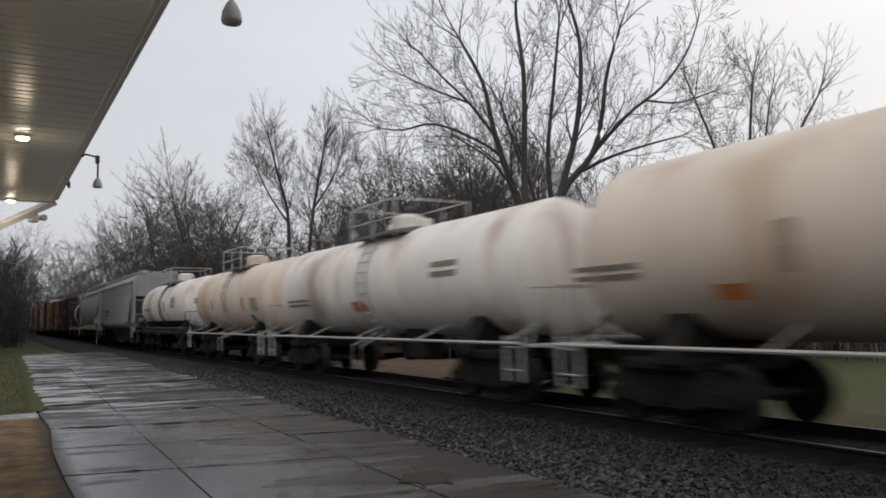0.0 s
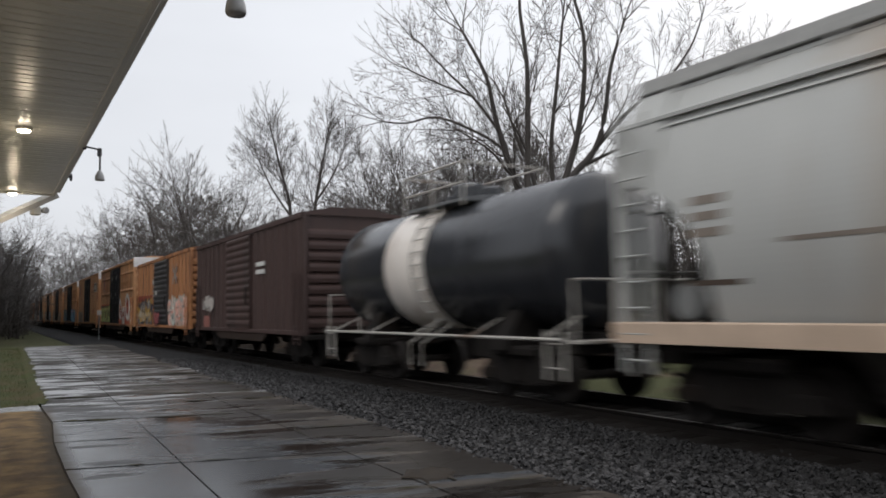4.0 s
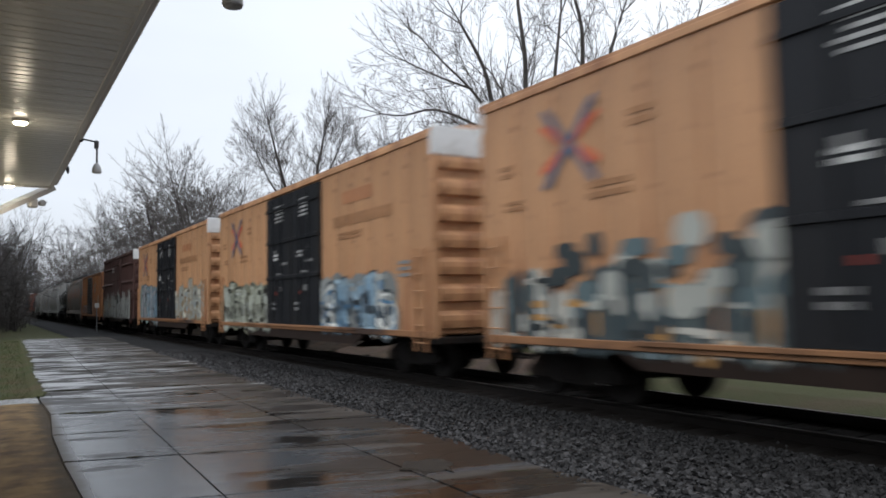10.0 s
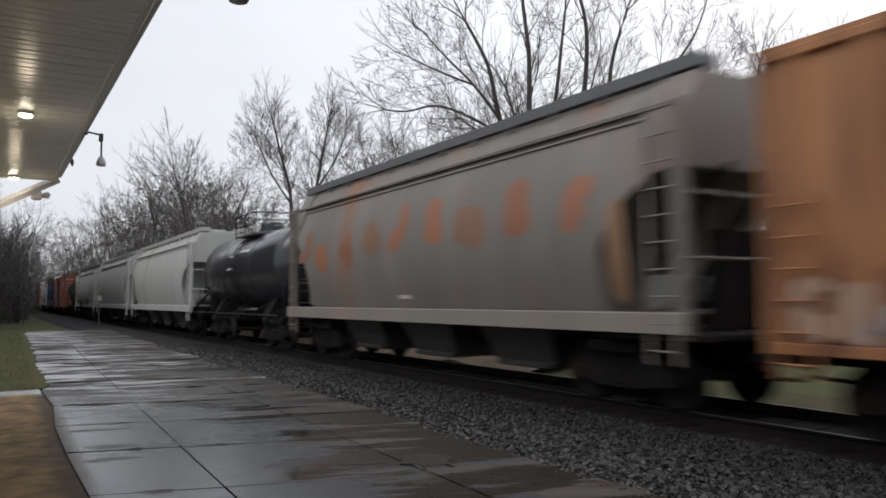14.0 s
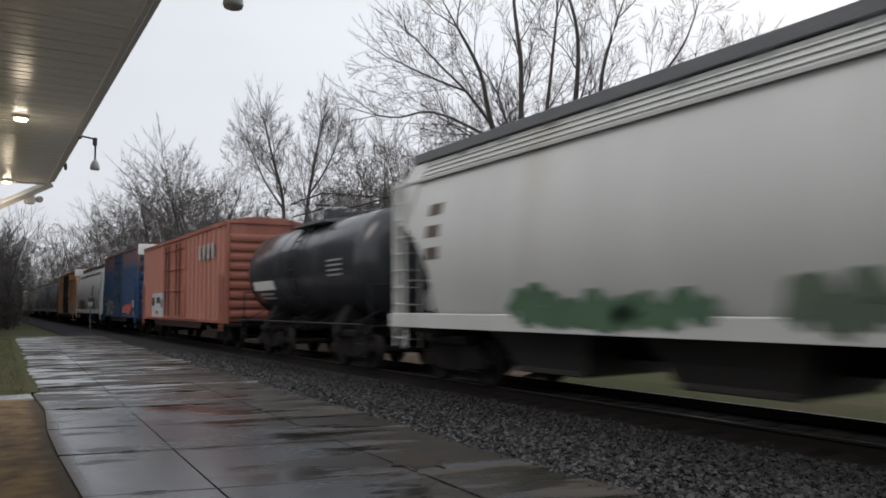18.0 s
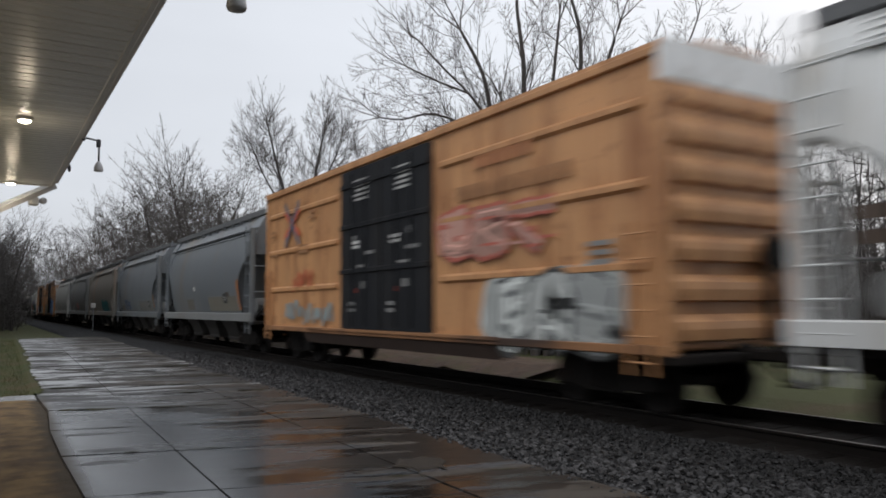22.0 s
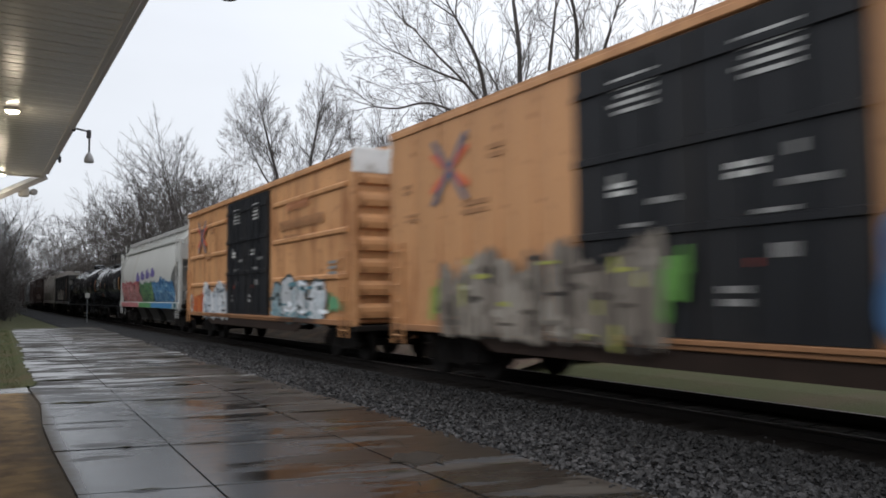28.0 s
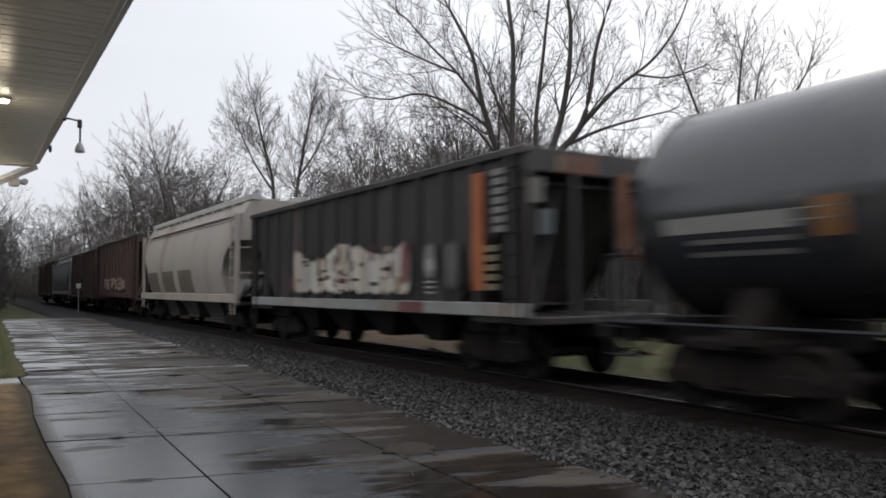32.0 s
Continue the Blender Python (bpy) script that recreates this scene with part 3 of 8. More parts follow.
def bubble(car, yc, zc, w, hh, rim, outline, inner, face, off=0.014):
    """One round sprayed letter: a thick pale outline round a darker middle."""
    s = Shape()
    pts = [(yc + 0.5 * w * math.cos(a), zc + 0.5 * hh * math.sin(a) * (1 + 0.08 * math.sin(2 * a))) for a in [6.2832 * i / 18 for i in range(19)]]
    stroke(s, pts, rim, face, off, 0)
    part("graffiti_outline", s, spray(*outline), car)
    if inner:
        s = Shape()
        stroke(s, [(yc - 0.02 * w, zc - 0.22 * hh), (yc + 0.03 * w, zc), (yc, zc + 0.24 * hh)], rim * 0.7, face, off + 0.004, 1)
        stroke(s, [(yc - 0.16 * w, zc - 0.2 * hh), (yc + 0.14 * w, zc - 0.2 * hh)], rim * 0.5, face, off + 0.006, 1)
        part("graffiti_fill", s, spray(*inner), car)


def register(name, front, rear, label, category, group=""):
    half = (rear - front) / 2
    car = thing(name, pose(TRACK_X, (front + rear) / 2, 0), label, category, group)
    TRAIN.append((car, (front + rear) / 2))
    return car, half


# ---- boxcars ----
def boxcar(front, rear, eave, body, label, door=None, door_w=3.05, ribs="post", white_ends=False, end_paint=None, n_post=8,
           sill=None, post_paint=None, low=0.95, roof=None, group="boxcars in the train", door_shift=0.0, flat_door=False):
    car, h = register("boxcar", front, rear, label, "boxcar", group)
    door = door or body
    end_paint = end_paint or body
    face = lambda z: 1.535
    s = Shape()
    s.box(-1.5, 1.5, -h + 0.1, h - 0.1, low + 0.02, eave - 0.02, 0.03)
    part("body", s, body, car)
    s = Shape()
    rw = 1.56
    s.prism([(-rw, eave - 0.06), (-rw, eave + 0.02), (-0.6, eave + 0.15), (0.6, eave + 0.15), (rw, eave + 0.02), (rw, eave - 0.06)], -h + 0.03, h - 0.03)
    part("roof", s, roof or body, car)
    k = 12

    def roof_rib(q):
        q.prism([(-1.5, eave + 0.02), (-0.6, eave + 0.19), (0.6, eave + 0.19), (1.5, eave + 0.02)], -0.03, 0.03)
    for i in range(k + 1):
        part("roof_rib", once(("roof_rib", round(eave, 2), (roof or body).name), roof_rib, roof or body), None, car, at=pose(0, -h + 0.1 + (2 * h - 0.2) * i / k, 0))
    dw = door_w / 2
    for side in (-1, 1):
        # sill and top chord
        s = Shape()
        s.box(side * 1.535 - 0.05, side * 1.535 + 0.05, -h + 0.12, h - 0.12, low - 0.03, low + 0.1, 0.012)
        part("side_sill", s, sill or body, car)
        s = Shape()
        s.prism([(-h + 3.2, low - 0.034), (-h + 3.7, low - 0.28), (h - 3.7, low - 0.28), (h - 3.2, low - 0.034)], side * 1.52 - 0.03, side * 1.52 + 0.03, "x")
        part("belly_sill", s, M_BELLY, car, "rusty belly plate below the side sill")
        s = Shape()
        s.box(side * 1.52 - 0.05, side * 1.52 + 0.05, -h + 0.1, h - 0.1, eave - 0.15, eave - 0.03, 0.015)
        part("top_chord", s, body, car)
        for y0, y1 in ((-h + 0.1, -dw + door_shift), (dw + door_shift, h - 0.1)):
            if ribs == "post":
                for i in range(n_post):
                    y = y0 + (y1 - y0) * (i + 0.5) / n_post
                    key = ("side_post", round(eave, 2), round(low, 2), body.name)

                    def post_shape(q):
                        q.prism([(-0.06, -0.12), (-0.06, 0.12), (0.045, 0.06), (0.045, -0.06)], low + 0.08, eave - 0.12, "z")
                    part("side_post", once(key + ((post_paint or body).name,), post_shape, post_paint or body), None, car, at=pose(side * 1.52, y, 0, 0, 0, 0 if side > 0 else 180))
            elif ribs == "panel":
                n = 6
                for i in range(n):
                    a, b = y0 + (y1 - y0) * i / n, y0 + (y1 - y0) * (i + 1) / n
                    key = ("side_panel", round(b - a, 3), round(eave, 2), round(low, 2), body.name)
                    ww = (b - a) / 2

                    def panel_shape(q):
                        q.prism([(-0.02, -ww + 0.012), (-0.02, ww - 0.012), (0.024, ww - 0.05), (0.024, -ww + 0.05)], low + 0.1, eave - 0.15, "z")
                    part("side_panel", once(key, panel_shape, body), None, car, at=pose(side * 1.515, (a + b) / 2, 0, 0, 0, 0 if side > 0 else 180))
            else:
                for i in range(3):
                    z = low + 0.15 + (eave - low) * (0.245 + 0.27 * i)
                    key = ("side_stiffener", round(y1 - y0, 3), body.name)
                    ll = (y1 - y0) / 2 - 0.3

                    def stiff_shape(q):
                        q.prism([(-0.03, -0.1), (-0.03, 0.1), (0.045, 0.04), (0.045, -0.04)], -ll, ll)
                    part("side_stiffener", once(key, stiff_shape, body), None, car, at=pose(side * 1.515, (y0 + y1) / 2, z, 0, 0, 0 if side > 0 else 180))
        # doors: two leaves when the opening is wide
        leaves = 2 if door_w > 3.5 else 1
        for j in range(leaves):
            a = -dw + door_shift + door_w * j / leaves + 0.03
            b = -dw + door_shift + door_w * (j + 1) / leaves - 0.03
            key = ("door", round(b - a, 3), round(eave, 2), leaves, door.name, flat_door)
            hw = (b - a) / 2

            def door_shape(q):
                prof = [(-0.05, low + 0.12), (0.05, low + 0.12)]
                if leaves == 2 or flat_door:
                    for z in (0.36, 0.62, 0.86):
                        zz = low + (eave - low) * z
                        prof += [(0.05, zz - 0.06), (0.09, zz - 0.045), (0.09, zz + 0.045), (0.05, zz + 0.06)]
                else:
                    for z in range(13):
                        zz = low + 0.27 + (eave - low - 0.54) * z / 12
                        prof += [(0.055, zz - 0.1), (0.082, zz - 0.035), (0.082, zz + 0.035), (0.055, zz + 0.1)]
                prof += [(0.05, eave - 0.2), (-0.05, eave - 0.2)]
                q.prism(prof, -hw, hw)
            leaf = part("door", once(key, door_shape, door), None, car, at=pose(side * 1.54, (a + b) / 2, 0, 0, 0, 0 if side > 0 else 180))
            if leaves == 2:
                def rod(q):
                    q.tube([(0.1, 0, low + 0.2), (0.1, 0, eave - 0.3)], 0.022, 6)
                for y in (-0.35, 0.35):
                    part("lock_rod", once(("lock_rod", round(eave, 2)), rod, M_BLACK), None, leaf, at=pose(0, y, 0))
            else:
                def handle(q):
                    q.tube([(0.1, hw - 0.25, low + 0.9), (0.14, hw - 0.25, low + 1.2), (0.1, hw - 0.25, low + 1.5)], 0.025, 6)
                part("door_handle", once(("door_handle", round(hw, 2)), handle, M_STEEL_DARK), None, leaf)
        if door_w > 3.5:
            s = Shape()
            s.box(side * 1.58 - 0.04, side * 1.58 + 0.04, -dw * 2 + door_shift, dw * 2 + door_shift, low + 0.04, low + 0.11, 0.01)
            part("door_track", s, sill or body, car)
    for end in (-1, 1):
        n = 7 if eave > 4.6 else 9
        for i in range(n):
            z = low + 0.3 + (eave - low - 0.9) * i / (n - 1)
            def rib(q):
                q.prism([(0.0, -1.19 / n), (0.085, -1.0 / n), (0.10, 0.0), (0.085, 0.7 / n), (0.0, 1.4 / n)], -1.38, 1.38, "x")
            part("end_rib", once(("end_rib", end_paint.name, n), rib, end_paint), None, car, at=pose(0, end * (h - 0.1), z, 0, 0, 0 if end > 0 else 180))
        for x in (-1.46, 1.46):
            s = Shape()
            s.box(x - 0.07, x + 0.07, min(end * (h - 0.14), end * (h - 0.01)), max(end * (h - 0.14), end * (h - 0.01)), low - 0.05, eave - 0.02, 0.02)
            part("end_post", s, end_paint, car)
        if white_ends:
            s = Shape()
            y = end * (h + 0.0)
            s.box(-1.54, 1.54, min(y, y - end * 0.1), max(y, y - end * 0.1), eave - 0.5, eave + 0.1, 0.02)
            part("end_band", s, M_WHITE, car, "white-painted band across the top of the end")
        for x in (-1.59,) if end < 0 else (-1.59, 1.59):
            ladder(car, x, end * (h - 0.45), low - 0.3, low + 1.75, end_paint, 0.42)
        ladder(car, -1.1 * end, end * (h + 0.06), low - 0.25, low + 1.75, end_paint, 0.42, 90 if end < 0 else -90)
        s = Shape()
        s.box(-1.5, 1.5, min(end * (h - 0.25), end * (h + 0.06)), max(end * (h - 0.25), end * (h + 0.06)), low - 0.16, low - 0.02, 0.02)
        part("end_sill", s, M_STEEL_DARK, car)
    s = Shape()
    s.lathe_y([-h - 0.12, -h - 0.07], [0.28, 0.28], low + 1.35, 16)
    for v in range(len(s.v)):
        s.v[v] = (s.v[v][0] + 0.55, s.v[v][1], s.v[v][2])
    s.box(0.5, 0.6, -h - 0.09, -h + 0.02, low + 0.1, low + 1.35)
    part("brake_wheel", s, M_STEEL_DARK, car)
    s = Shape()
    s.box(-0.25, 0.25, -h + 0.2, h - 0.2, 0.72, low - 0.05, 0.03)
    s.box(-0.8, -0.35, 0.6, 1.7, 0.55, low - 0.1, 0.05)
    s.lathe_y([-1.6, -0.5], [0.2, 0.2], 0.72, 10)
    part("centre_sill", s, M_STEEL_DARK, car)
    running_gear(car, h)
    return car, h, face


def emblem(car, y, z, size, face, a=None, b=None):
    """The railcar pool's crossed-bars mark, as plain crossing bars."""
    for wide, tall, mat, off in ((0.62, 0.36, b or M_LETTER_R, 0.018), (0.58, 0.62, a or M_LETTER_B, 0.023)):
        for sg in (-1, 1):
            s = Shape()
            pts = [(y + sg * size * wide * q, z + size * tall * q) for q in (-1, -0.4, 0.4, 1)]
            stroke(s, pts, size * 0.13, face, off + 0.0022 * (sg > 0), 0)
            part("emblem_bar", s, mat, car)


def pool_boxcar(front, rear, ribs, label, body=None):
    car, h, _ = boxcar(front, rear, 4.98, body or M_YELLOW, label, M_BLACK, 4.34, ribs, True, roof=body or M_YELLOW, low=0.9, sill=M_SILL_BROWN)
    far = lambda z: 1.547
    door_face = lambda z: 1.6
    emblem(car, h * 0.70, 3.9, 1.0, far)
    for y, z, w, hh, n in ((h * 0.9, 3.55, 0.32, 0.26, 2), (h * 0.52, 3.85, 0.45, 0.3, 2), (h * 0.88, 3.0, 0.5, 0.2, 2), (h * 0.6, 2.95, 0.8, 0.3, 2)):
        bars(car, y, z, w, hh, n, M_GHOST, far)
    for k in range(5):
        bars(car, -h * 0.47 - 0.34 * k, 3.95, 0.24, 0.34, 1, M_GHOST_RED, far, 0.1, name="side_letter")
    for k in range(9):
        bars(car, -h * 0.4 - 0.36 * k, 3.42, 0.27, 0.3, 1, M_GHOST, far, 0.15, name="side_letter")
    bars(car, -h * 0.5, 3.1, 1.3, 0.2, 2, M_GHOST, far, 0.35)
    bars(car, -h * 0.85, 2.05, 0.5, 0.4, 3, M_LETTER_G, far)
    for y, sg in ((-1.0, 1), (1.0, -1)):
        bars(car, y, 3.95, 0.75, 0.55, 5, M_LETTER_F, door_face, 0.5, 0.3)
        bars(car, y + 0.3, 2.85, 0.4, 0.22, 2, M_LETTER_W, door_face, 0.35)
        bars(car, y - 0.35 * sg, 3.05, 0.16, 0.14, 1, M_LETTER_G, door_face, 0.0)
        bars(car, y - 0.45, 2.7, 0.5, 0.1, 1, M_LETTER_G, door_face, 0.2)
        bars(car, y - 0.15, 1.95, 0.22, 0.16, 1, M_LETTER_G, door_face, 0.0)
        bars(car, y - 0.05, 2.3, 0.45, 0.2, 2, M_LETTER_G, door_face)
        patch(car, y + 0.2, y + 0.3, 1.86, 1.96, spray(150, 62, 48), door_face, "placard", 0.008)
        bars(car, y + 0.5, 1.35, 0.35, 0.3, 2, M_LETTER_G, door_face)
    return car, h, far


# ---- tank cars ----
def tank_car(front, rear, radius, shell, label, cz=None, band=None, dark_belly=False, rail_paint=None, frame_paint=None, underframe=False, cage=True, head=0.55,
             group="tank cars in the train"):
    car, h = register("tank_car", front, rear, label, "tank car", group)
    cz = cz or 1.12 + radius
    rail_paint = rail_paint or M_RAILING
    left = [(-h + head * (1 - math.cos(a)), max(0.02, radius * math.sin(a))) for a in [math.pi / 2 * i / 8 for i in range(9)]]
    rings = left + [(-h * 0.33, radius), (0, radius), (h * 0.33, radius)] + [(-y, r) for y, r in reversed(left)]
    s = Shape()
    s.lathe_y([p[0] for p in rings], [p[1] for p in rings], cz, 40)
    part("tank_shell", s, shell, car, smooth=True)
    for y in (-h + head + 0.02, -h * 0.33, h * 0.33, h - head - 0.02):
        def weld(q):
            q.lathe_y([-0.05, -0.03, 0.03, 0.05], [radius - 0.01, radius + 0.012, radius + 0.012, radius - 0.01], cz, 40)
        part("shell_band", once(("shell_band", radius, round(cz, 2), shell.name), weld, shell, True), None, car, at=pose(0, y, 0))
    if dark_belly:
        s = Shape()
        n = 20
        v, f = [], []
        for y in (-h + head, h - head):
            for i in range(n + 1):
                a = math.radians(217 + 106 * i / n)
                v.append(((radius + 0.015) * math.cos(a), y, cz + (radius + 0.015) * math.sin(a)))
        f = [(i, i + 1, n + 2 + i, n + 1 + i) for i in range(n)]
        s.add(v, f)
        part("belly_coating", s, M_BLACK, car, "black-coated belly of the tank", smooth=True)
    if band:
        y0, y1, mat = band
        s = Shape()
        s.lathe_y([y0, y0 + 0.01, y1 - 0.01, y1], [radius + 0.008, radius + 0.016, radius + 0.016, radius + 0.008], cz, 40)
        part("painted_band", s, mat, car, smooth=True)
    if underframe:
        s = Shape()
        s.box(-1.25, 1.25, -h + 0.2, h - 0.2, 0.92, 1.3, 0.05)
        part("underframe", s, M_BLACK, car, "black full-length underframe")
    # under-frame, cradles and walkway rails
    for end in (-1, 1):
        s = Shape()
        y0, y1 = sorted((end * (h + 0.25), end * (h - 2.6)))
        s.box(-0.3, 0.3, y0, y1, 0.75, 1.12, 0.03)
        y0, y1 = sorted((end * (h + 0.28), end * (h + 0.1)))
        s.box(-1.45, 1.45, y0, y1, 0.85, 1.02, 0.02)
        part("stub_sill", s, frame_paint or M_STEEL_DARK, car)
        s = Shape()
        yb = end * (h - 1.9)
        s.prism([(-1.3, 0.85), (-1.25, 1.05), (-0.9, 1.0 + 0.45 * radius), (-0.45, 1.15), (0.45, 1.15), (0.9, 1.0 + 0.45 * radius), (1.25, 1.05), (1.3, 0.85)], yb - 0.22, yb + 0.22)
        part("cradle", s, frame_paint or M_STEEL_DARK, car)
        s = Shape()
        y0, y1 = sorted((end * (h + 0.2), end * (h + 0.26)))
        for x in (-1.35, -0.5, 0.5, 1.35):
            s.tube([(x, end * (h + 0.2), 0.95), (x, end * (h + 0.2), 2.0)], 0.022, 6)
        s.tube([(-1.35, end * (h + 0.2), 2.0), (1.35, end * (h + 0.2), 2.0)], 0.022, 6)
        s.box(-1.4, 1.4, min(end * (h + 0.02), end * (h + 0.4)), max(end * (h + 0.02), end * (h + 0.4)), 1.02, 1.06)
        part("end_handrail", s, rail_paint, car)
        ladder(car, -1.45, end * (h - 0.15), 0.45, 1.2, rail_paint, 0.42, n=2, label="stirrup step")
    for side in (-1, 1):
        s = Shape()
        s.tube([(side * 1.5, -h - 0.1, 1.08), (side * 1.5, h + 0.1, 1.08)], 0.03, 6)
        n = 5
        for i in range(n):
            y = -h + 0.4 + (2 * h - 0.8) * i / (n - 1)
            s.tube([(side * 1.5, y, 1.08), (side * 0.7, y, cz - radius * 0.8)], 0.02, 6)
        part("side_handrail", s, rail_paint, car)
    # dome platform
    top = cz + radius
    s = Shape()
    s.prism([(-1.0, top - 0.16), (-1.0, top - 0.1), (-0.45, top - 0.02), (0.45, top - 0.02), (1.0, top - 0.1), (1.0, top - 0.16)], -1.25, 1.25)
    part("dome_platform", s, M_GRATE, car)
    s = Shape()
    s.lathe_z([top - 0.05, top + 0.3, top + 0.36, top + 0.42], [0.42, 0.42, 0.4, 0.2], 0, 0, 18)
    s.lathe_z([top - 0.05, top + 0.22, top + 0.26], [0.16, 0.16, 0.1], 0, 0.8, 12)
    s.lathe_z([top - 0.05, top + 0.18, top + 0.22], [0.2, 0.2, 0.12], 0, -0.85, 12)
    part("valve_housing", s, shell, car, smooth=False)
    if cage:
        s = Shape()
        for x in (-1.0, 1.0):
            for y in (-1.2, 0.0, 1.2):
                s.tube([(x, y, top - 0.25), (x, y, top + 0.62)], 0.022, 6)
            for z in (0.2, 0.62):
                s.tube([(x, -1.2, top + z), (x, 1.2, top + z)], 0.022, 6)
        for y in (-1.2, 1.2):
            s.tube([(-1.0, y, top + 0.62), (1.0, y, top + 0.62)], 0.022, 6)
        part("dome_railing", s, M_BLACK if rail_paint is M_BLACK else M_RAILING, car)
    s = Shape()
    for y in (-0.25, 0.25):
        pts = [(-(radius + 0.07) * math.cos(a), y, cz + (radius + 0.07) * math.sin(a)) for a in [math.radians(-60 + 140 * i / 12) for i in range(13)]]
        s.tube(pts, 0.022, 6)
    for y in (-0.25, 0.25):
        s.tube([(-(radius + 0.07) * 0.5, y, cz - (radius + 0.07) * 0.87), (-1.45, y, 0.9), (-1.45, y, 0.45)], 0.022, 6)
    stile = part("side_ladder", s, rail_paint, car)
    for i in range(13):
        a = math.radians(-55 + 130 * i / 12)
        rung = once(("rung", rail_paint.name), lambda q: q.tube([(0, -0.25, 0), (0, 0.25, 0)], 0.016, 5), rail_paint)
        part("rung", rung, None, stile, at=pose(-(radius + 0.07) * math.cos(a), 0, cz + (radius + 0.07) * math.sin(a)))
    s = Shape()
    s.lathe_z([0.5, 0.6, cz - radius + 0.1], [0.12, 0.2, 0.26], 0, 0.0, 12)
    part("bottom_outlet", s, M_STEEL_DARK, car)
    s = Shape()
    s.box(-0.6, -0.1, -1.8, -0.9, 0.6, cz - radius + 0.2, 0.04)
    part("brake_cylinder", s, M_STEEL_DARK, car)
    running_gear(car, h + 0.25, 1.9)

    def face(z):
        d = max(-0.98, min(0.98, (z - cz) / radius))
        return radius * math.sqrt(1 - d * d) + 0.004
    return car, h, face


# ---- covered hoppers ----
def hopper_profile(z, top, curved):
    if not curved:
        return 1.53 if z < top - 0.35 else 1.53 - 1.0 * (z - top + 0.35)
    if z > top - 0.42:
        return 1.215 - 0.6 * (z - top + 0.42)
    q = (z - 1.3) / (top - 1.72)
    return 1.03 + 0.54 * math.sin(math.pi * (0.2 + 0.69 * q))


def covered_hopper(front, rear, top, body, label, curved=True, low=1.34, end_paint=None, sill_paint=None, ribs=0, bays=3, roof=None, flutes=False, bay_paint=None, group="covered hoppers in the train"):
    car, h = register("covered_hopper", front, rear, label, "covered hopper", group)
    end_paint, sill_paint = end_paint or body, sill_paint or body
    face = lambda z: hopper_profile(z, top, curved)
    zs = [1.28 + (top - 1.72) * i / 30 for i in range(31)] + [top - 0.42 + 0.14 * i for i in (0.05, 1, 2, 3)]

    def inset(z):
        """How far the side stops short of the car's end: a straight or a rounded cut over the trucks."""
        cut = top - 1.3
        if z > cut:
            return 0.3
        if not curved:
            return 0.75 + min(1.5, (cut - z) * 0.95)
        return 0.5 + 1.25 * math.sin(min(1.0, 1.5 * (cut - z) / (cut - 1.3)) * math.pi / 2) ** 0.7
    s = Shape()
    v, f = [], []
    for z in zs:
        e = h - inset(z)
        x = face(z)
        v += [(-x, -e, z), (-x, e, z), (x, e, z), (x, -e, z)]
    for i in range(len(zs) - 1):
        for k in range(4):
            f.append((4 * i + k, 4 * i + (k + 1) % 4, 4 * i + 4 + (k + 1) % 4, 4 * i + 4 + k))
    f += [(3, 2, 1, 0), tuple(range(len(v) - 4, len(v)))]
    s.add(v, f)
    part("body", s, body, car, smooth=False)
    if ribs:
        for side in (-1, 1):
            for i in range(ribs):
                y = -h + 1.0 + (2 * h - 2.0) * i / (ribs - 1)
                z0 = 1.45 if abs(y) < h - 2.6 else top - 1.35 - (h - 0.75 - abs(y)) / 0.95 + 0.15
                z0 = max(1.45, min(z0, top - 0.7))

                def rib(q):
                    q.prism([(-0.04, -0.07), (-0.04, 0.07), (0.09, 0.045), (0.09, -0.045)], z0, top - 0.38, "z")
                part("side_rib", once(("side_rib", body.name, round(z0, 2), top), rib, body), None, car, at=pose(side * 1.53, y, 0, 0, 0, 0 if side > 0 else 180))
    # roof with hatches and walkways
    s = Shape()
    xr = face(top)
    s.prism([(-xr - 0.02, top - 0.02), (-xr - 0.02, top + 0.03), (-0.35, top + 0.13), (0.35, top + 0.13), (xr + 0.02, top + 0.03), (xr + 0.02, top - 0.02)], -h + 0.7, h - 0.7)
    part("roof", s, body, car)
    for side in (-1, 1):
        s = Shape()
        z0 = top - 0.44
        s.prism([(side * (face(z0) - 0.03), z0 + 0.02), (side * (face(z0) + 0.085), z0), (side * (face(z0) + 0.09), z0 + 0.05), (side * (face(z0 + 0.12) - 0.03), z0 + 0.13)], -h + 0.35, h - 0.35)
        part("top_chord", s, body, car)
        for z0 in ((top - 0.3, top - 0.19, top - 0.08) if flutes else (top - 0.56,)):
            s = Shape()
            e = 0.4 if z0 > top - 0.4 else 0.7
            s.prism([(side * (face(z0) - 0.03), z0), (side * (face(z0) + 0.035), z0 + 0.005), (side * (face(z0 + 0.04) + 0.03), z0 + 0.04), (side * (face(z0 + 0.04) - 0.03), z0 + 0.05)], -h + e, h - e)
            part("roof_crease", s, body, car)
    s = Shape()
    s.box(-0.3, 0.3, -h + 1.2, h - 1.2, top + 0.12, top + 0.24, 0.03)
    k = 9
    for i in range(k):
        y = -h + 1.6 + (2 * h - 3.2) * i / (k - 1)
        s.box(-0.36, 0.36, y - 0.05, y + 0.05, top + 0.13, top + 0.27, 0.01)
    part("roof_hatch", s, roof or body, car)
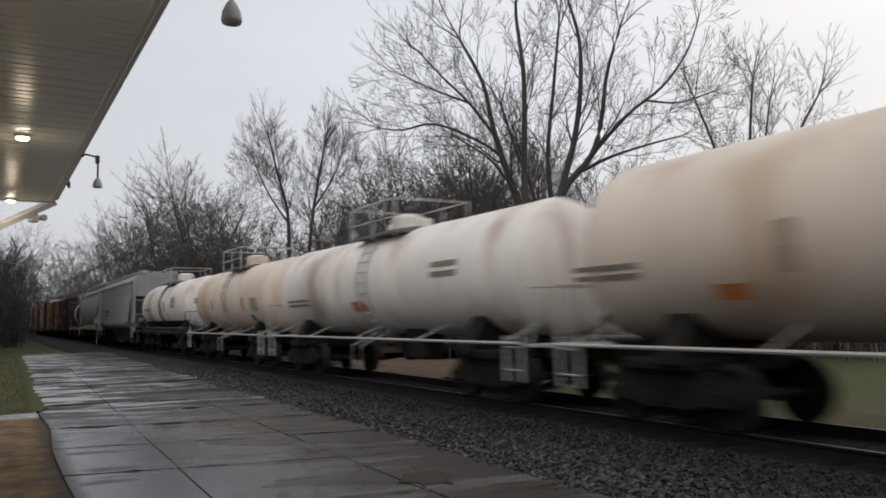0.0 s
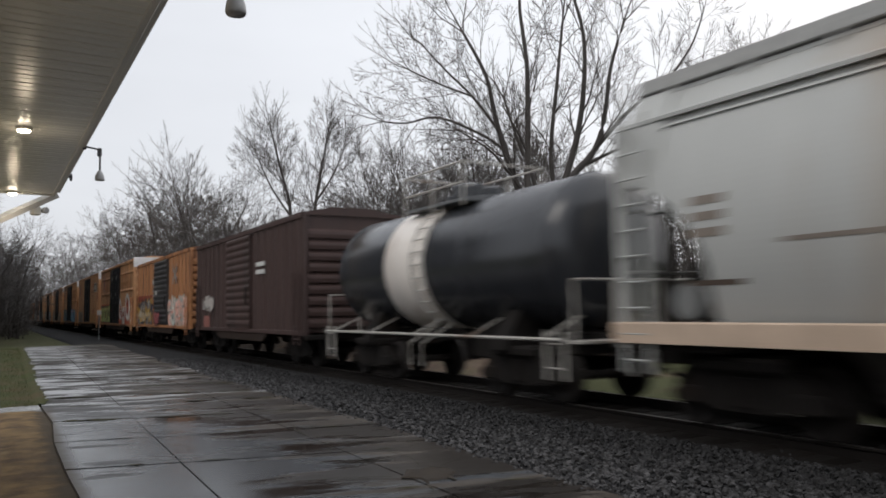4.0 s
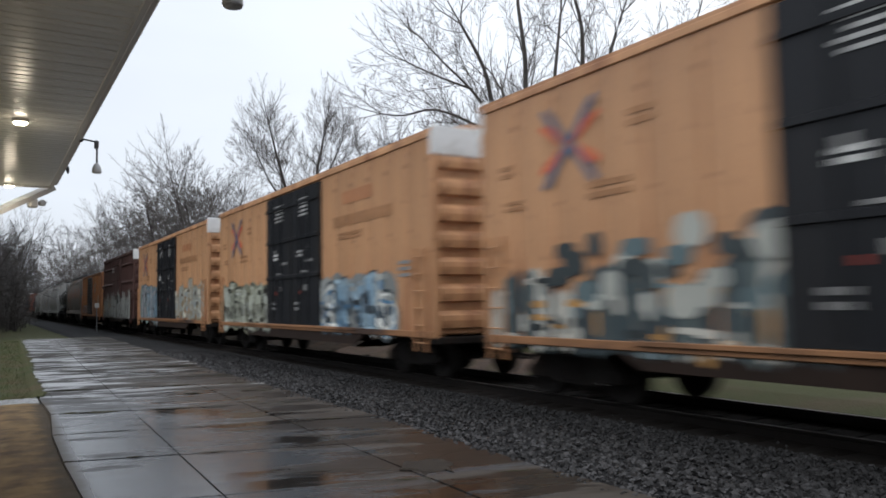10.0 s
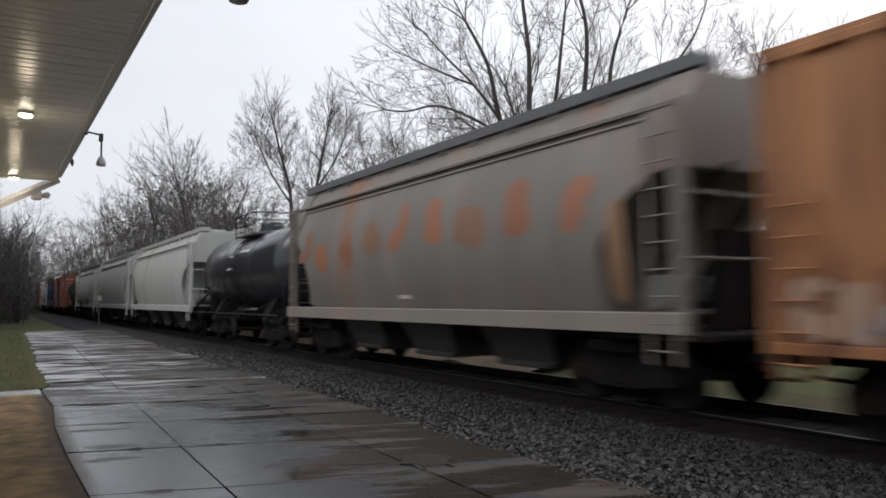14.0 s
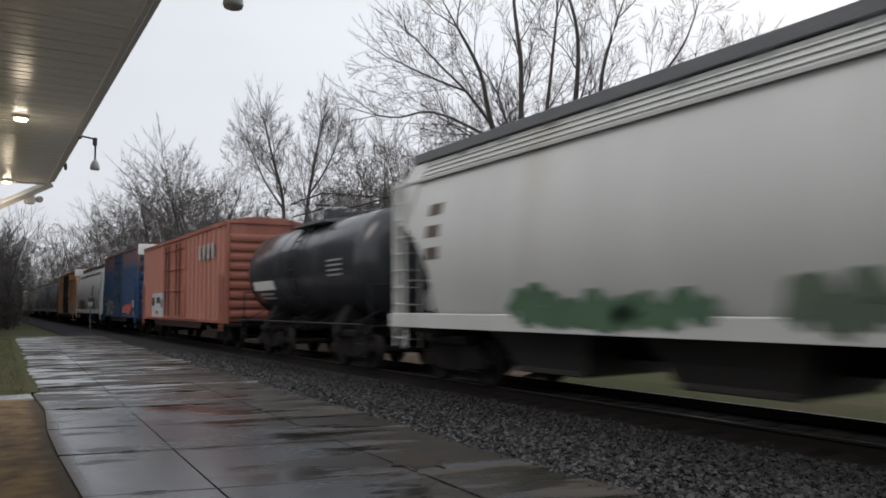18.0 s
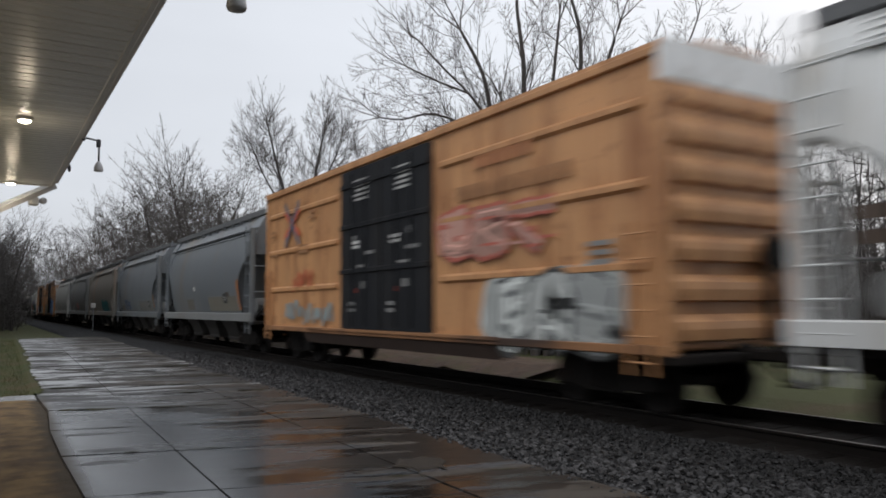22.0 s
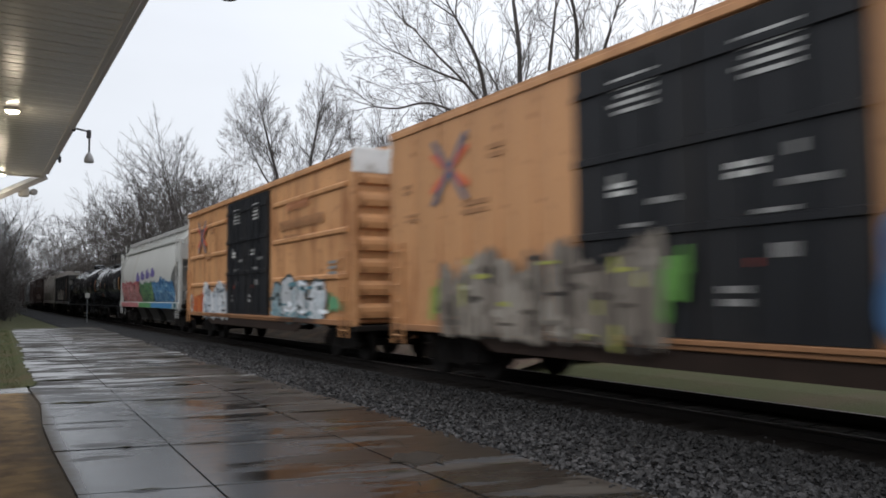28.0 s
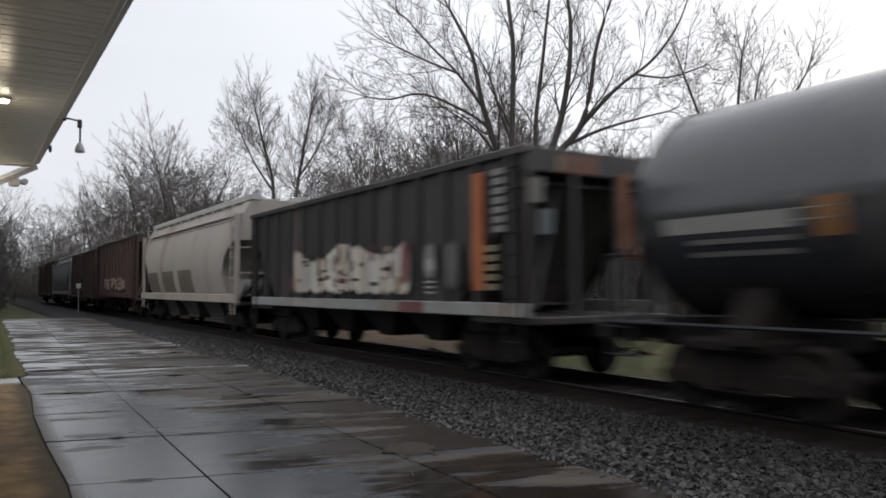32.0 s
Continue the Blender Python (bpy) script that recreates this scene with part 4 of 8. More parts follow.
    for side in (-1, 1):
        s = Shape()
        s.box(side * 0.84 - 0.2, side * 0.84 + 0.2, -h + 0.25, h - 0.25, top + 0.06, top + 0.25, 0.01)
        for i in range(12):
            y = -h + 0.9 + (2 * h - 1.8) * i / 11
            s.box(side * 0.86 - 0.2, side * 0.86 + 0.2, y - 0.03, y + 0.03, top - 0.06, top + 0.255)
        part("roof_walkway", s, roof or M_GRATE_PALE, car, "grey grating walkway along the roof")
        s = Shape()
        s.prism([(side * 1.47, low - 0.26), (side * 1.57, low - 0.26), (side * 1.57, low), (side * 1.53, low + 0.02), (side * 1.47, low + 0.02)], -h + 0.15, h - 0.15)
        part("side_sill", s, sill_paint, car)
    for end in (-1, 1):
        y = end * (h - 0.2)
        for x in (-1.45, 1.45):
            s = Shape()
            s.box(x - 0.07, x + 0.07, min(y, y - end * 0.2), max(y, y - end * 0.2), 1.0, top - 0.42, 0.02)
            part("corner_post", s, end_paint, car)
        s = Shape()
        s.prism([(-1.48, top - 1.3), (1.48, top - 1.3), (1.42, top - 0.85), (1.27, top - 0.42), (1.02, top + 0.02), (-1.02, top + 0.02), (-1.27, top - 0.42), (-1.42, top - 0.85)], *sorted((y - end * 0.75, y - end * 0.05)))
        part("end_bulkhead", s, end_paint, car)
        s = Shape()
        for x in (-0.55, 0.55):
            s.box(x - 0.06, x + 0.06, min(y - end * 0.1, y), max(y - end * 0.1, y), 1.0, top - 1.2, 0.015)
            s.tube([(x, y - end * 0.2, top - 1.25), (x, y - end * 1.9, 1.3)], 0.06, 6)
        s.box(-1.45, 1.45, min(y + end * 0.2, y - end * 1.7), max(y + end * 0.2, y - end * 1.7), 0.98, 1.08, 0.02)
        part("end_frame", s, end_paint if end_paint is not body else M_STEEL_DARK, car)
        ladder(car, -1.53, y - end * 0.35, 0.68, top - 0.35, end_paint, 0.45)
        s = Shape()
        s.tube([(-1.1, y - end * 0.85, 1.62), (1.1, y - end * 0.85, 1.62)], 0.24, 12)
        part("air_reservoir", s, M_HOP_GREY, car, "dusty grey air reservoir on the end platform")
        s = Shape()
        s.box(-0.35, 0.75, *sorted((y - end * 0.45, y - end * 0.62)), 1.08, 2.5, 0.03)
        s.tube([(-1.2, y - end * 0.5, 1.2), (-0.3, y - end * 0.5, 2.2), (0.9, y - end * 0.55, 2.3)], 0.05, 6)
        part("brake_rigging", s, M_STEEL_DARK, car)
        ladder(car, -1.05 * end, y + end * 0.02, 0.6, top + 0.2, end_paint, 0.42, 90 if end < 0 else -90)
        s = Shape()
        s.tube([(-1.45, y, 2.05), (1.45, y, 2.05)], 0.025, 6)
        s.tube([(-1.45, y, 2.9), (1.45, y, 2.9)], 0.025, 6)
        part("end_grab_iron", s, end_paint, car)
    span = (2 * h - 5.6) / bays
    for i in range(bays):
        yc = -h + 2.8 + span * (i + 0.5)

        def bay(q):
            w = span / 2 - 0.06
            levels = ((1.3, 1.3, w), (1.16, 1.24, 0.84 * w), (0.98, 1.14, 0.7 * w), (0.72, 1.0, 0.6 * w), (0.45, 0.9, 0.56 * w))
            v = [(sx * x, sy * y, z) for z, x, y in levels for sx, sy in ((-1, -1), (1, -1), (1, 1), (-1, 1))]
            q.add(v, [(0, 1, 2, 3), (19, 18, 17, 16)] + [(4 * j + k, 4 * j + k + 4, 4 * j + (k + 1) % 4 + 4, 4 * j + (k + 1) % 4) for j in range(4) for k in range(4)])
            q.box(-0.95, 0.95, -0.5 * w, 0.5 * w, 0.36, 0.46, 0.02)
        part("discharge_bay", once(("discharge_bay", round(span, 2), (bay_paint or M_BAY).name), bay, bay_paint or M_BAY), None, car, at=pose(0, yc, 0))
    s = Shape()
    s.box(-0.25, 0.25, -h + 0.2, h - 0.2, 0.64, 1.05, 0.03)
    part("centre_sill", s, M_STEEL_DARK, car)
    running_gear(car, h, 1.85)
    return car, h, face


def open_hopper(front, rear, top, body, label, sill_paint=None, posts=14, name="open_hopper", category="open hopper"):
    car, h = register(name, front, rear, label, category)
    s = Shape()
    o = [(-h + 0.15, top), (h - 0.15, top), (h - 0.35, top - 0.7), (h - 2.2, 1.25), (-h + 2.2, 1.25), (-h + 0.35, top - 0.7)]
    for x in (-1.5, 1.5):
        s.prism(o, x - 0.03, x + 0.03, "x")
    s.prism([(-1.48, top - 0.5), (1.48, top - 0.5), (1.4, top - 0.52), (-1.4, top - 0.52)], -h + 0.3, h - 0.3)
    for end in (-1, 1):
        y1, y2 = end * (h - 0.2), end * (h - 2.2)
        s.add([(-1.48, y1, top), (1.48, y1, top), (1.48, y2, 1.25), (-1.48, y2, 1.25)], [(0, 1, 2, 3)])
    s.box(-1.45, 1.45, -h + 2.2, h - 2.2, 1.2, 1.27)
    part("body", s, body, car)
    for side in (-1, 1):
        for i in range(posts):
            y = -h + 0.5 + (2 * h - 1.0) * i / (posts - 1)

            def post_shape(q):
                q.prism([(-0.03, -0.08), (-0.03, 0.08), (0.1, 0.055), (0.1, -0.055)], 1.3, top - 0.06, "z")
            part("side_post", once(("hopper_post", body.name, top), post_shape, body), None, car, at=pose(side * 1.52, y, 0, 0, 0, 0 if side > 0 else 180))
        s = Shape()
        s.box(side * 1.55 - 0.07, side * 1.55 + 0.07, -h + 0.12, h - 0.12, top - 0.08, top + 0.06, 0.02)
        part("top_chord", s, body, car)
        s = Shape()
        s.box(side * 1.52 - 0.06, side * 1.52 + 0.06, -h + 0.15, h - 0.15, 1.06, 1.3, 0.02)
        part("side_sill", s, sill_paint or body, car)
    for end in (-1, 1):
        y = end * (h - 0.15)
        s = Shape()
        s.box(-1.55, 1.55, min(y, y - end * 0.12), max(y, y - end * 0.12), top - 0.35, top + 0.06, 0.02)
        for x in (-1.45, -0.5, 0.5, 1.45):
            s.box(x - 0.06, x + 0.06, min(y, y - end * 0.1), max(y, y - end * 0.1), 1.0, top - 0.3, 0.015)
        for x in (-1.0, 1.0):
            s.tube([(x - 0.4, y, 1.2), (x + 0.4, y - end * 0.3, top - 0.4)], 0.05, 6)
        s.box(-1.5, 1.5, min(y - end * 1.6, y + end * 0.15), max(y - end * 1.6, y + end * 0.15), 0.95, 1.08, 0.02)
        part("end_frame", s, body, car)
        ladder(car, -1.58, y - end * 0.3, 0.5, top - 0.1, M_STEEL_DARK, 0.42)
    bays, span = 4, (2 * h - 5.4) / 4
    for i in range(bays):
        yc = -h + 2.7 + span * (i + 0.5)

        def bay(q):
            w = span / 2 - 0.05
            v = [(x, y, 1.25) for x, y in ((-1.35, -w), (1.35, -w), (1.35, w), (-1.35, w))] + [(x, y, 0.5) for x, y in ((-1.0, -0.3), (1.0, -0.3), (1.0, 0.3), (-1.0, 0.3))]
            q.add(v, [(0, 1, 2, 3), (4, 7, 6, 5)] + [(k, k + 4, (k + 1) % 4 + 4, (k + 1) % 4) for k in range(4)])
        part("discharge_bay", once(("coal_bay", round(span, 2)), bay, M_STEEL_DARK), None, car, at=pose(0, yc, 0))
    s = Shape()
    s.box(-0.25, 0.25, -h + 0.2, h - 0.2, 0.75, 1.05, 0.03)
    part("centre_sill", s, M_STEEL_DARK, car)
    running_gear(car, h, 1.8)
    return car, h, lambda z: 1.63


# ---- ground, ballast, track, platform ----
def ground_material():
    m = bpy.data.materials.new("winter_grass")
    m.use_nodes = True
    n, l = m.node_tree.nodes, m.node_tree.links
    bs = n["Principled BSDF"]
    tc = n.new("ShaderNodeTexCoord")
    cols = [(0.042, 0.05, 0.022), (0.085, 0.086, 0.037), (0.085, 0.066, 0.04)]
    a = n.new("ShaderNodeTexNoise")
    a.inputs["Scale"].default_value, a.inputs["Detail"].default_value = 0.35, 8
    b = n.new("ShaderNodeTexNoise")
    b.inputs["Scale"].default_value, b.inputs["Detail"].default_value = 22, 5
    l.new(tc.outputs["Object"], a.inputs["Vector"])
    l.new(tc.outputs["Object"], b.inputs["Vector"])
    mx = n.new("ShaderNodeMix")
    mx.data_type = "RGBA"
    mx.inputs["A"].default_value, mx.inputs["B"].default_value = (*cols[0], 1), (*cols[1], 1)
    l.new(b.outputs["Fac"], mx.inputs["Factor"])
    r = n.new("ShaderNodeMapRange")
    r.inputs["From Min"].default_value, r.inputs["From Max"].default_value = 0.52, 0.72
    l.new(a.outputs["Fac"], r.inputs["Value"])
    m2 = n.new("ShaderNodeMix")
    m2.data_type = "RGBA"
    l.new(r.outputs[0], m2.inputs["Factor"])
    l.new(mx.outputs["Result"], m2.inputs["A"])
    m2.inputs["B"].default_value = (*cols[2], 1)
    l.new(m2.outputs["Result"], bs.inputs["Base Color"])
    bs.inputs["Roughness"].default_value = 0.9
    bs.inputs["Specular IOR Level"].default_value = 0.2
    bp = n.new("ShaderNodeBump")
    bp.inputs["Strength"].default_value, bp.inputs["Distance"].default_value = 0.8, 0.04
    l.new(b.outputs["Fac"], bp.inputs["Height"])
    l.new(bp.outputs[0], bs.inputs["Normal"])
    return m


M_GRASS = ground_material()
M_DIRT = paint("wet_bare_soil", (0.175, 0.115, 0.055), 0.85, spec=0.2, var=0.45, scale=3.5, fine=70, bump=0.9, stain=(0.075, 0.05, 0.03), stain_amount=0.5, stain_scale=1.6, flecks=(0.22, 0.16, 0.085))


def muddy_edge(m):
    """The soil turns to dark mud where it meets the slabs."""
    n, l = m.node_tree.nodes, m.node_tree.links
    bs = n["Principled BSDF"]
    src = bs.inputs["Base Color"].links[0].from_socket
    geo = n.new("ShaderNodeNewGeometry")
    sep = n.new("ShaderNodeSeparateXYZ")
    l.new(geo.outputs["Position"], sep.inputs[0])
    off = n.new("ShaderNodeMath")
    off.operation = "MULTIPLY_ADD"
    off.inputs[1].default_value = -0.021
    l.new(sep.outputs["Y"], off.inputs[0])
    l.new(sep.outputs["X"], off.inputs[2])
    no = n.new("ShaderNodeTexNoise")
    no.inputs["Scale"].default_value, no.inputs["Detail"].default_value = 3.0, 6
    l.new(geo.outputs["Position"], no.inputs["Vector"])
    add = n.new("ShaderNodeMath")
    add.operation = "MULTIPLY_ADD"
    add.inputs[1].default_value = 0.5
    l.new(no.outputs["Fac"], add.inputs[0])
    l.new(off.outputs[0], add.inputs[2])
    rg = n.new("ShaderNodeMapRange")
    rg.interpolation_type = "SMOOTHSTEP"
    rg.inputs["From Min"].default_value, rg.inputs["From Max"].default_value = 0.48, 0.74
    l.new(add.outputs[0], rg.inputs["Value"])
    mx = n.new("ShaderNodeMix")
    mx.data_type = "RGBA"
    l.new(rg.outputs[0], mx.inputs["Factor"])
    l.new(src, mx.inputs["A"])
    mx.inputs["B"].default_value = (0.062, 0.047, 0.031, 1)
    l.new(mx.outputs["Result"], bs.inputs["Base Color"])


muddy_edge(M_DIRT)
M_LEAF_LITTER = paint("brown_leaf_litter", (0.095, 0.06, 0.04), 0.9, var=0.45, scale=5, fine=35, bump=0.8, stain=(0.09, 0.075, 0.035), stain_amount=0.4)
M_BALLAST = paint("grey_ballast_bed", (0.022, 0.022, 0.023), 0.85, spec=0.1, var=0.5, scale=14, fine=45, bump=1.0)
# oily track bed, darkened further to carry the train's shade
M_BALLAST_DARK = paint("shaded_oily_ballast_bed", (0.014, 0.0125, 0.0115), 0.85, spec=0.1, var=0.5, scale=14, fine=45, bump=1.0)
M_STONE = paint("crushed_granite", (0.042, 0.041, 0.042), 0.75, spec=0.3, var=0.4, scale=9, fine=60, bump=0.3)


def wet_concrete():
    m = bpy.data.materials.new("wet_concrete")
    m.use_nodes = True
    n, l = m.node_tree.nodes, m.node_tree.links
    bs = n["Principled BSDF"]
    geo = n.new("ShaderNodeNewGeometry")
    pos = geo.outputs["Position"]
    sep = n.new("ShaderNodeSeparateXYZ")
    l.new(pos, sep.inputs[0])

    def maths(op, a, b, c=None):
        q = n.new("ShaderNodeMath")
        q.operation = op
        for i, v in enumerate((a, b, c)):
            if v is None:
                continue
            if isinstance(v, (int, float)):
                q.inputs[i].default_value = v
            else:
                l.new(v, q.inputs[i])
        return q.outputs[0]

    def ramp(v, a, b, lo=0.0, hi=1.0, smooth=False):
        q = n.new("ShaderNodeMapRange")
        q.interpolation_type = "SMOOTHSTEP" if smooth else "LINEAR"
        for k, x in (("From Min", a), ("From Max", b), ("To Min", lo), ("To Max", hi)):
            q.inputs[k].default_value = x
        l.new(v, q.inputs["Value"])
        return q.outputs[0]

    def cloud(vec, scale, detail, rough=0.55):
        q = n.new("ShaderNodeTexNoise")
        q.inputs["Scale"].default_value, q.inputs["Detail"].default_value, q.inputs["Roughness"].default_value = scale, detail, rough
        l.new(vec, q.inputs["Vector"])
        return q.outputs["Fac"]

    def blend(f, a, b):
        q = n.new("ShaderNodeMix")
        q.data_type = "RGBA"
        l.new(f, q.inputs["Factor"])
        for k, v in (("A", a), ("B", b)):
            if isinstance(v, tuple):
                q.inputs[k].default_value = (*v, 1)
            else:
                l.new(v, q.inputs[k])
        return q.outputs["Result"]
    # broom marks and runs lie across the slabs, along the cross joints
    skew = n.new("ShaderNodeCombineXYZ")
    l.new(maths("MULTIPLY", sep.outputs["X"], 0.42), skew.inputs[0])
    l.new(maths("MULTIPLY_ADD", sep.outputs["X"], 0.5, maths("MULTIPLY", sep.outputs["Y"], 1.75)), skew.inputs[1])
    runs = cloud(skew.outputs[0], 0.85, 9, 0.62)
    area = cloud(pos, 0.33, 3)
    fine = cloud(pos, 38, 6)
    mottle = cloud(skew.outputs[0], 2.6, 7, 0.6)
    # a film of water lies on the slabs; on the track side and further along it breaks up into puddles
    across = maths("MULTIPLY_ADD", sep.outputs["Y"], -0.024, sep.outputs["X"])
    side = ramp(across, 1.7, 3.9)
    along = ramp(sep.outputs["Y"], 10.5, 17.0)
    dry = maths("MULTIPLY_ADD", side, 0.2, runs)
    dry = maths("MULTIPLY_ADD", maths("SUBTRACT", area, 0.5), 0.5, dry)
    dry = maths("MULTIPLY_ADD", along, 0.07, dry)
    mask = ramp(dry, 0.585, 0.655, smooth=True)
    film = blend(fine, (0.043, 0.048, 0.054), (0.068, 0.074, 0.082))
    damp = blend(ramp(mottle, 0.42, 0.6), (0.052, 0.042, 0.034), (0.092, 0.08, 0.068))
    damp = blend(ramp(side, 0.0, 0.25, 1.0, 0.0), damp, (0.095, 0.095, 0.097))
    # further along, pale patches between dark, duller ones
    far_pale = ramp(maths("MULTIPLY_ADD", maths("SUBTRACT", mottle, 0.5), 0.35, runs), 0.46, 0.53, 1.0, 0.0, True)
    film = blend(maths("MULTIPLY", along, far_pale), film, (0.27, 0.275, 0.28))
    far_dark = maths("MULTIPLY", along, maths("SUBTRACT", 1.0, far_pale))
    # pools of dirty water in track-side hollows; mirrored dark train put into their colour
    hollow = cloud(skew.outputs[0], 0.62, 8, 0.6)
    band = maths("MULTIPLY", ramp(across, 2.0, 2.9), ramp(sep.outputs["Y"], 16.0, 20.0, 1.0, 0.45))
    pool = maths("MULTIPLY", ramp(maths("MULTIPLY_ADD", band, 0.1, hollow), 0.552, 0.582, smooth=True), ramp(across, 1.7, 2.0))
    # mud washed over the outer edge from the bare soil
    edge = maths("MULTIPLY_ADD", mottle, 0.3, maths("MULTIPLY_ADD", sep.outputs["Y"], 0.006, across))
    mud = maths("MULTIPLY", ramp(edge, 0.66, 0.9, 1.0, 0.0, True), ramp(sep.outputs["Y"], 14.0, 15.0, 1.0, 0.0))
    oi = n.new("ShaderNodeObjectInfo")
    tint = n.new("ShaderNodeVectorMath")
    tint.operation = "SCALE"
    l.new(blend(mud, blend(pool, blend(far_dark, blend(mask, film, damp), (0.036, 0.032, 0.028)), (0.021, 0.0165, 0.013)), (0.072, 0.054, 0.037)), tint.inputs[0])
    l.new(ramp(oi.outputs["Random"], 0, 1, 0.82, 1.16), tint.inputs["Scale"])
    l.new(tint.outputs[0], bs.inputs["Base Color"])
    # the film of water is smooth, the damp concrete is not
    rough = maths("MAXIMUM", maths("MAXIMUM", mask, far_dark), mud)
    rough = maths("MAXIMUM", maths("MULTIPLY_ADD", rough, 0.3, maths("MULTIPLY_ADD", along, 0.12, maths("MULTIPLY_ADD", side, 0.13, ramp(mottle, 0.35, 0.65, 0.15, 0.25)))), 0.05)
    rough = maths("MULTIPLY", rough, ramp(pool, 0.0, 1.0, 1.0, 0.55))
    l.new(rough, bs.inputs["Roughness"])
    bs.inputs["IOR"].default_value = 1.34
    l.new(maths("MULTIPLY", ramp(rough, 0.15, 0.5, 0.52, 0.3), ramp(far_dark, 0.0, 1.0, 1.0, 0.4)), bs.inputs["Specular IOR Level"])
    bp = n.new("ShaderNodeBump")
    bp.inputs["Strength"].default_value, bp.inputs["Distance"].default_value = 0.03, 0.004
    l.new(fine, bp.inputs["Height"])
    l.new(bp.outputs[0], bs.inputs["Normal"])
    return m


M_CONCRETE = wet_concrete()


def sheet(xz, ys, rough=0.0, seed=1):
    """A long strip of ground: a profile across the track, repeated along it."""
    r = random.Random(seed)
    s = Shape()
    v = [(x, y, z + r.uniform(-rough, rough)) for y in ys for x, z in xz]
    k = len(xz)
    s.add(v, [(j * k + i, j * k + i + 1, (j + 1) * k + i + 1, (j + 1) * k + i) for j in range(len(ys) - 1) for i in range(k - 1)])
    return s


g = sheet([(-900, -0.06), (-60, -0.06), (-6, -0.06), (0.5, -0.06), (4.0, -0.08), (5.0, -0.45), (12.6, -0.45), (13.4, -0.34), (30, -0.3), (60, 0.1), (900, 0.4)],
          [-900, -100, -30, -10, 0, 10, 20, 40, 80, 160, 400, 1500])
ground = new("ground", g.mesh("ground"))
ground.data.materials.append(M_GRASS)
tagged(ground, "winter grass ground with worn brown patches", "ground", kind="structure")

g = sheet([(4.15, -0.10), (4.45, -0.03), (5.4, -0.02), (6.4, -0.07), (7.35, -0.12)], [-30 + 1.0 * i for i in range(60)] + [34, 45, 60, 90, 150, 300], 0.012, 3)
bed = new("ballast_bed", g.mesh("ballast_bed"))
bed.data.materials.append(M_BALLAST)
tagged(bed, "grey crushed-stone ballast beside the track", "ballast", kind="structure")
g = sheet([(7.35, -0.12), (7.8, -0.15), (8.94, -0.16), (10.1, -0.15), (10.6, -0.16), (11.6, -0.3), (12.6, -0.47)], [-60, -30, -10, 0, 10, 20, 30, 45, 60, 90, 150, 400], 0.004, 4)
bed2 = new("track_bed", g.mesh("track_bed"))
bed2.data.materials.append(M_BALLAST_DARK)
tagged(bed2, "dark oily ballast under the track", "ballast", kind="structure")
g = sheet([(11.9, -0.36), (12.6, -0.24), (13.3, -0.16), (14.2, -0.14), (15.2, -0.22), (16.5, -0.31)], [15.5 + 0.8 * i for i in range(17)], 0.09, 5)
litter = new("leaf_litter", g.mesh("leaf_litter"))
litter.data.materials.append(M_LEAF_LITTER)
tagged(litter, "brown fallen leaves at the foot of the wood", "leaf litter", kind="structure")
# ground under the wood, much darker than the leaf litter before it
g = sheet([(11.7, -0.36), (12.6, -0.2), (13.4, 0.05), (14.6, 0.12), (16.5, 0.0), (22, 0.05), (40, 0.15)], [28.2 + 1.5 * i for i in range(60)] + [150, 200, 330], 0.07, 15)
floor_wood = new("wood_floor", g.mesh("wood_floor"))
floor_wood.data.materials.append(paint("dark_wood_ground", (0.034, 0.026, 0.019), 0.95, spec=0.1, var=0.5, scale=4, fine=40, bump=0.8, stain=(0.07, 0.045, 0.03), stain_amount=0.3))
tagged(floor_wood, "damp dark leaf mould under the bare wood", "ground", kind="structure")
g = sheet([(-6, -0.045), (-0.2, -0.02), (0.3, 0.0), (0.62, -0.008), (0.95, -0.05)], [-8, -4, 0, 3, 6, 9, 12, 14.6], 0.006, 6)
soil = new("soil_strip", g.mesh("soil_strip"))
soil.data.materials.append(M_DIRT)
tagged(soil, "wet bare brown soil beside the platform", "soil", kind="structure")

track = thing("railway_track", pose(TRACK_X, 0, 0), "single railway track on dark timber ties", "railway track", kind="structure")
for x in (-0.755, 0.755):
    s = Shape()
    s.prism([(-0.07, -0.165), (0.07, -0.165), (0.012, -0.14), (0.01, -0.045), (0.036, -0.03), (0.036, -0.004), (-0.036, -0.004), (-0.036, -0.03), (-0.01, -0.045), (-0.012, -0.14)], -60, 420)
    r = part("rail", s, M_RAIL, track, "rusty steel rail", at=pose(x, 0, 0))
    s = Shape()
    s.box(-0.027, 0.027, -60, 420, -0.004, 0.0)
    part("rail_head", s, M_RAIL_TOP, r, "polished running surface")


def tie_shape(s):
    s.box(-1.3, 1.3, -0.115, 0.115, -0.3, -0.145, 0.012)


for i in range(130):
    part("tie", once(("tie",), tie_shape, M_TIE), None, track, at=pose(0.02 * math.sin(i * 2.3), -6 + 0.52 * i, 0, 0, 0, 0.8 * math.sin(i * 1.7)))

# the platform's slabs: joints run beside the track, cross joints lie askew
platform = thing("platform", pose(0, 0, 0), "cracked wet concrete platform of large slabs", "platform", kind="structure")


def long_joint(k, y):
    """x of the k-th long joint at y."""
    near, turn = ((0.52, 0.021), (1.5, 0.034), (3.28, 0.024), (4.42, 0.026))[k]
    return near + turn * y


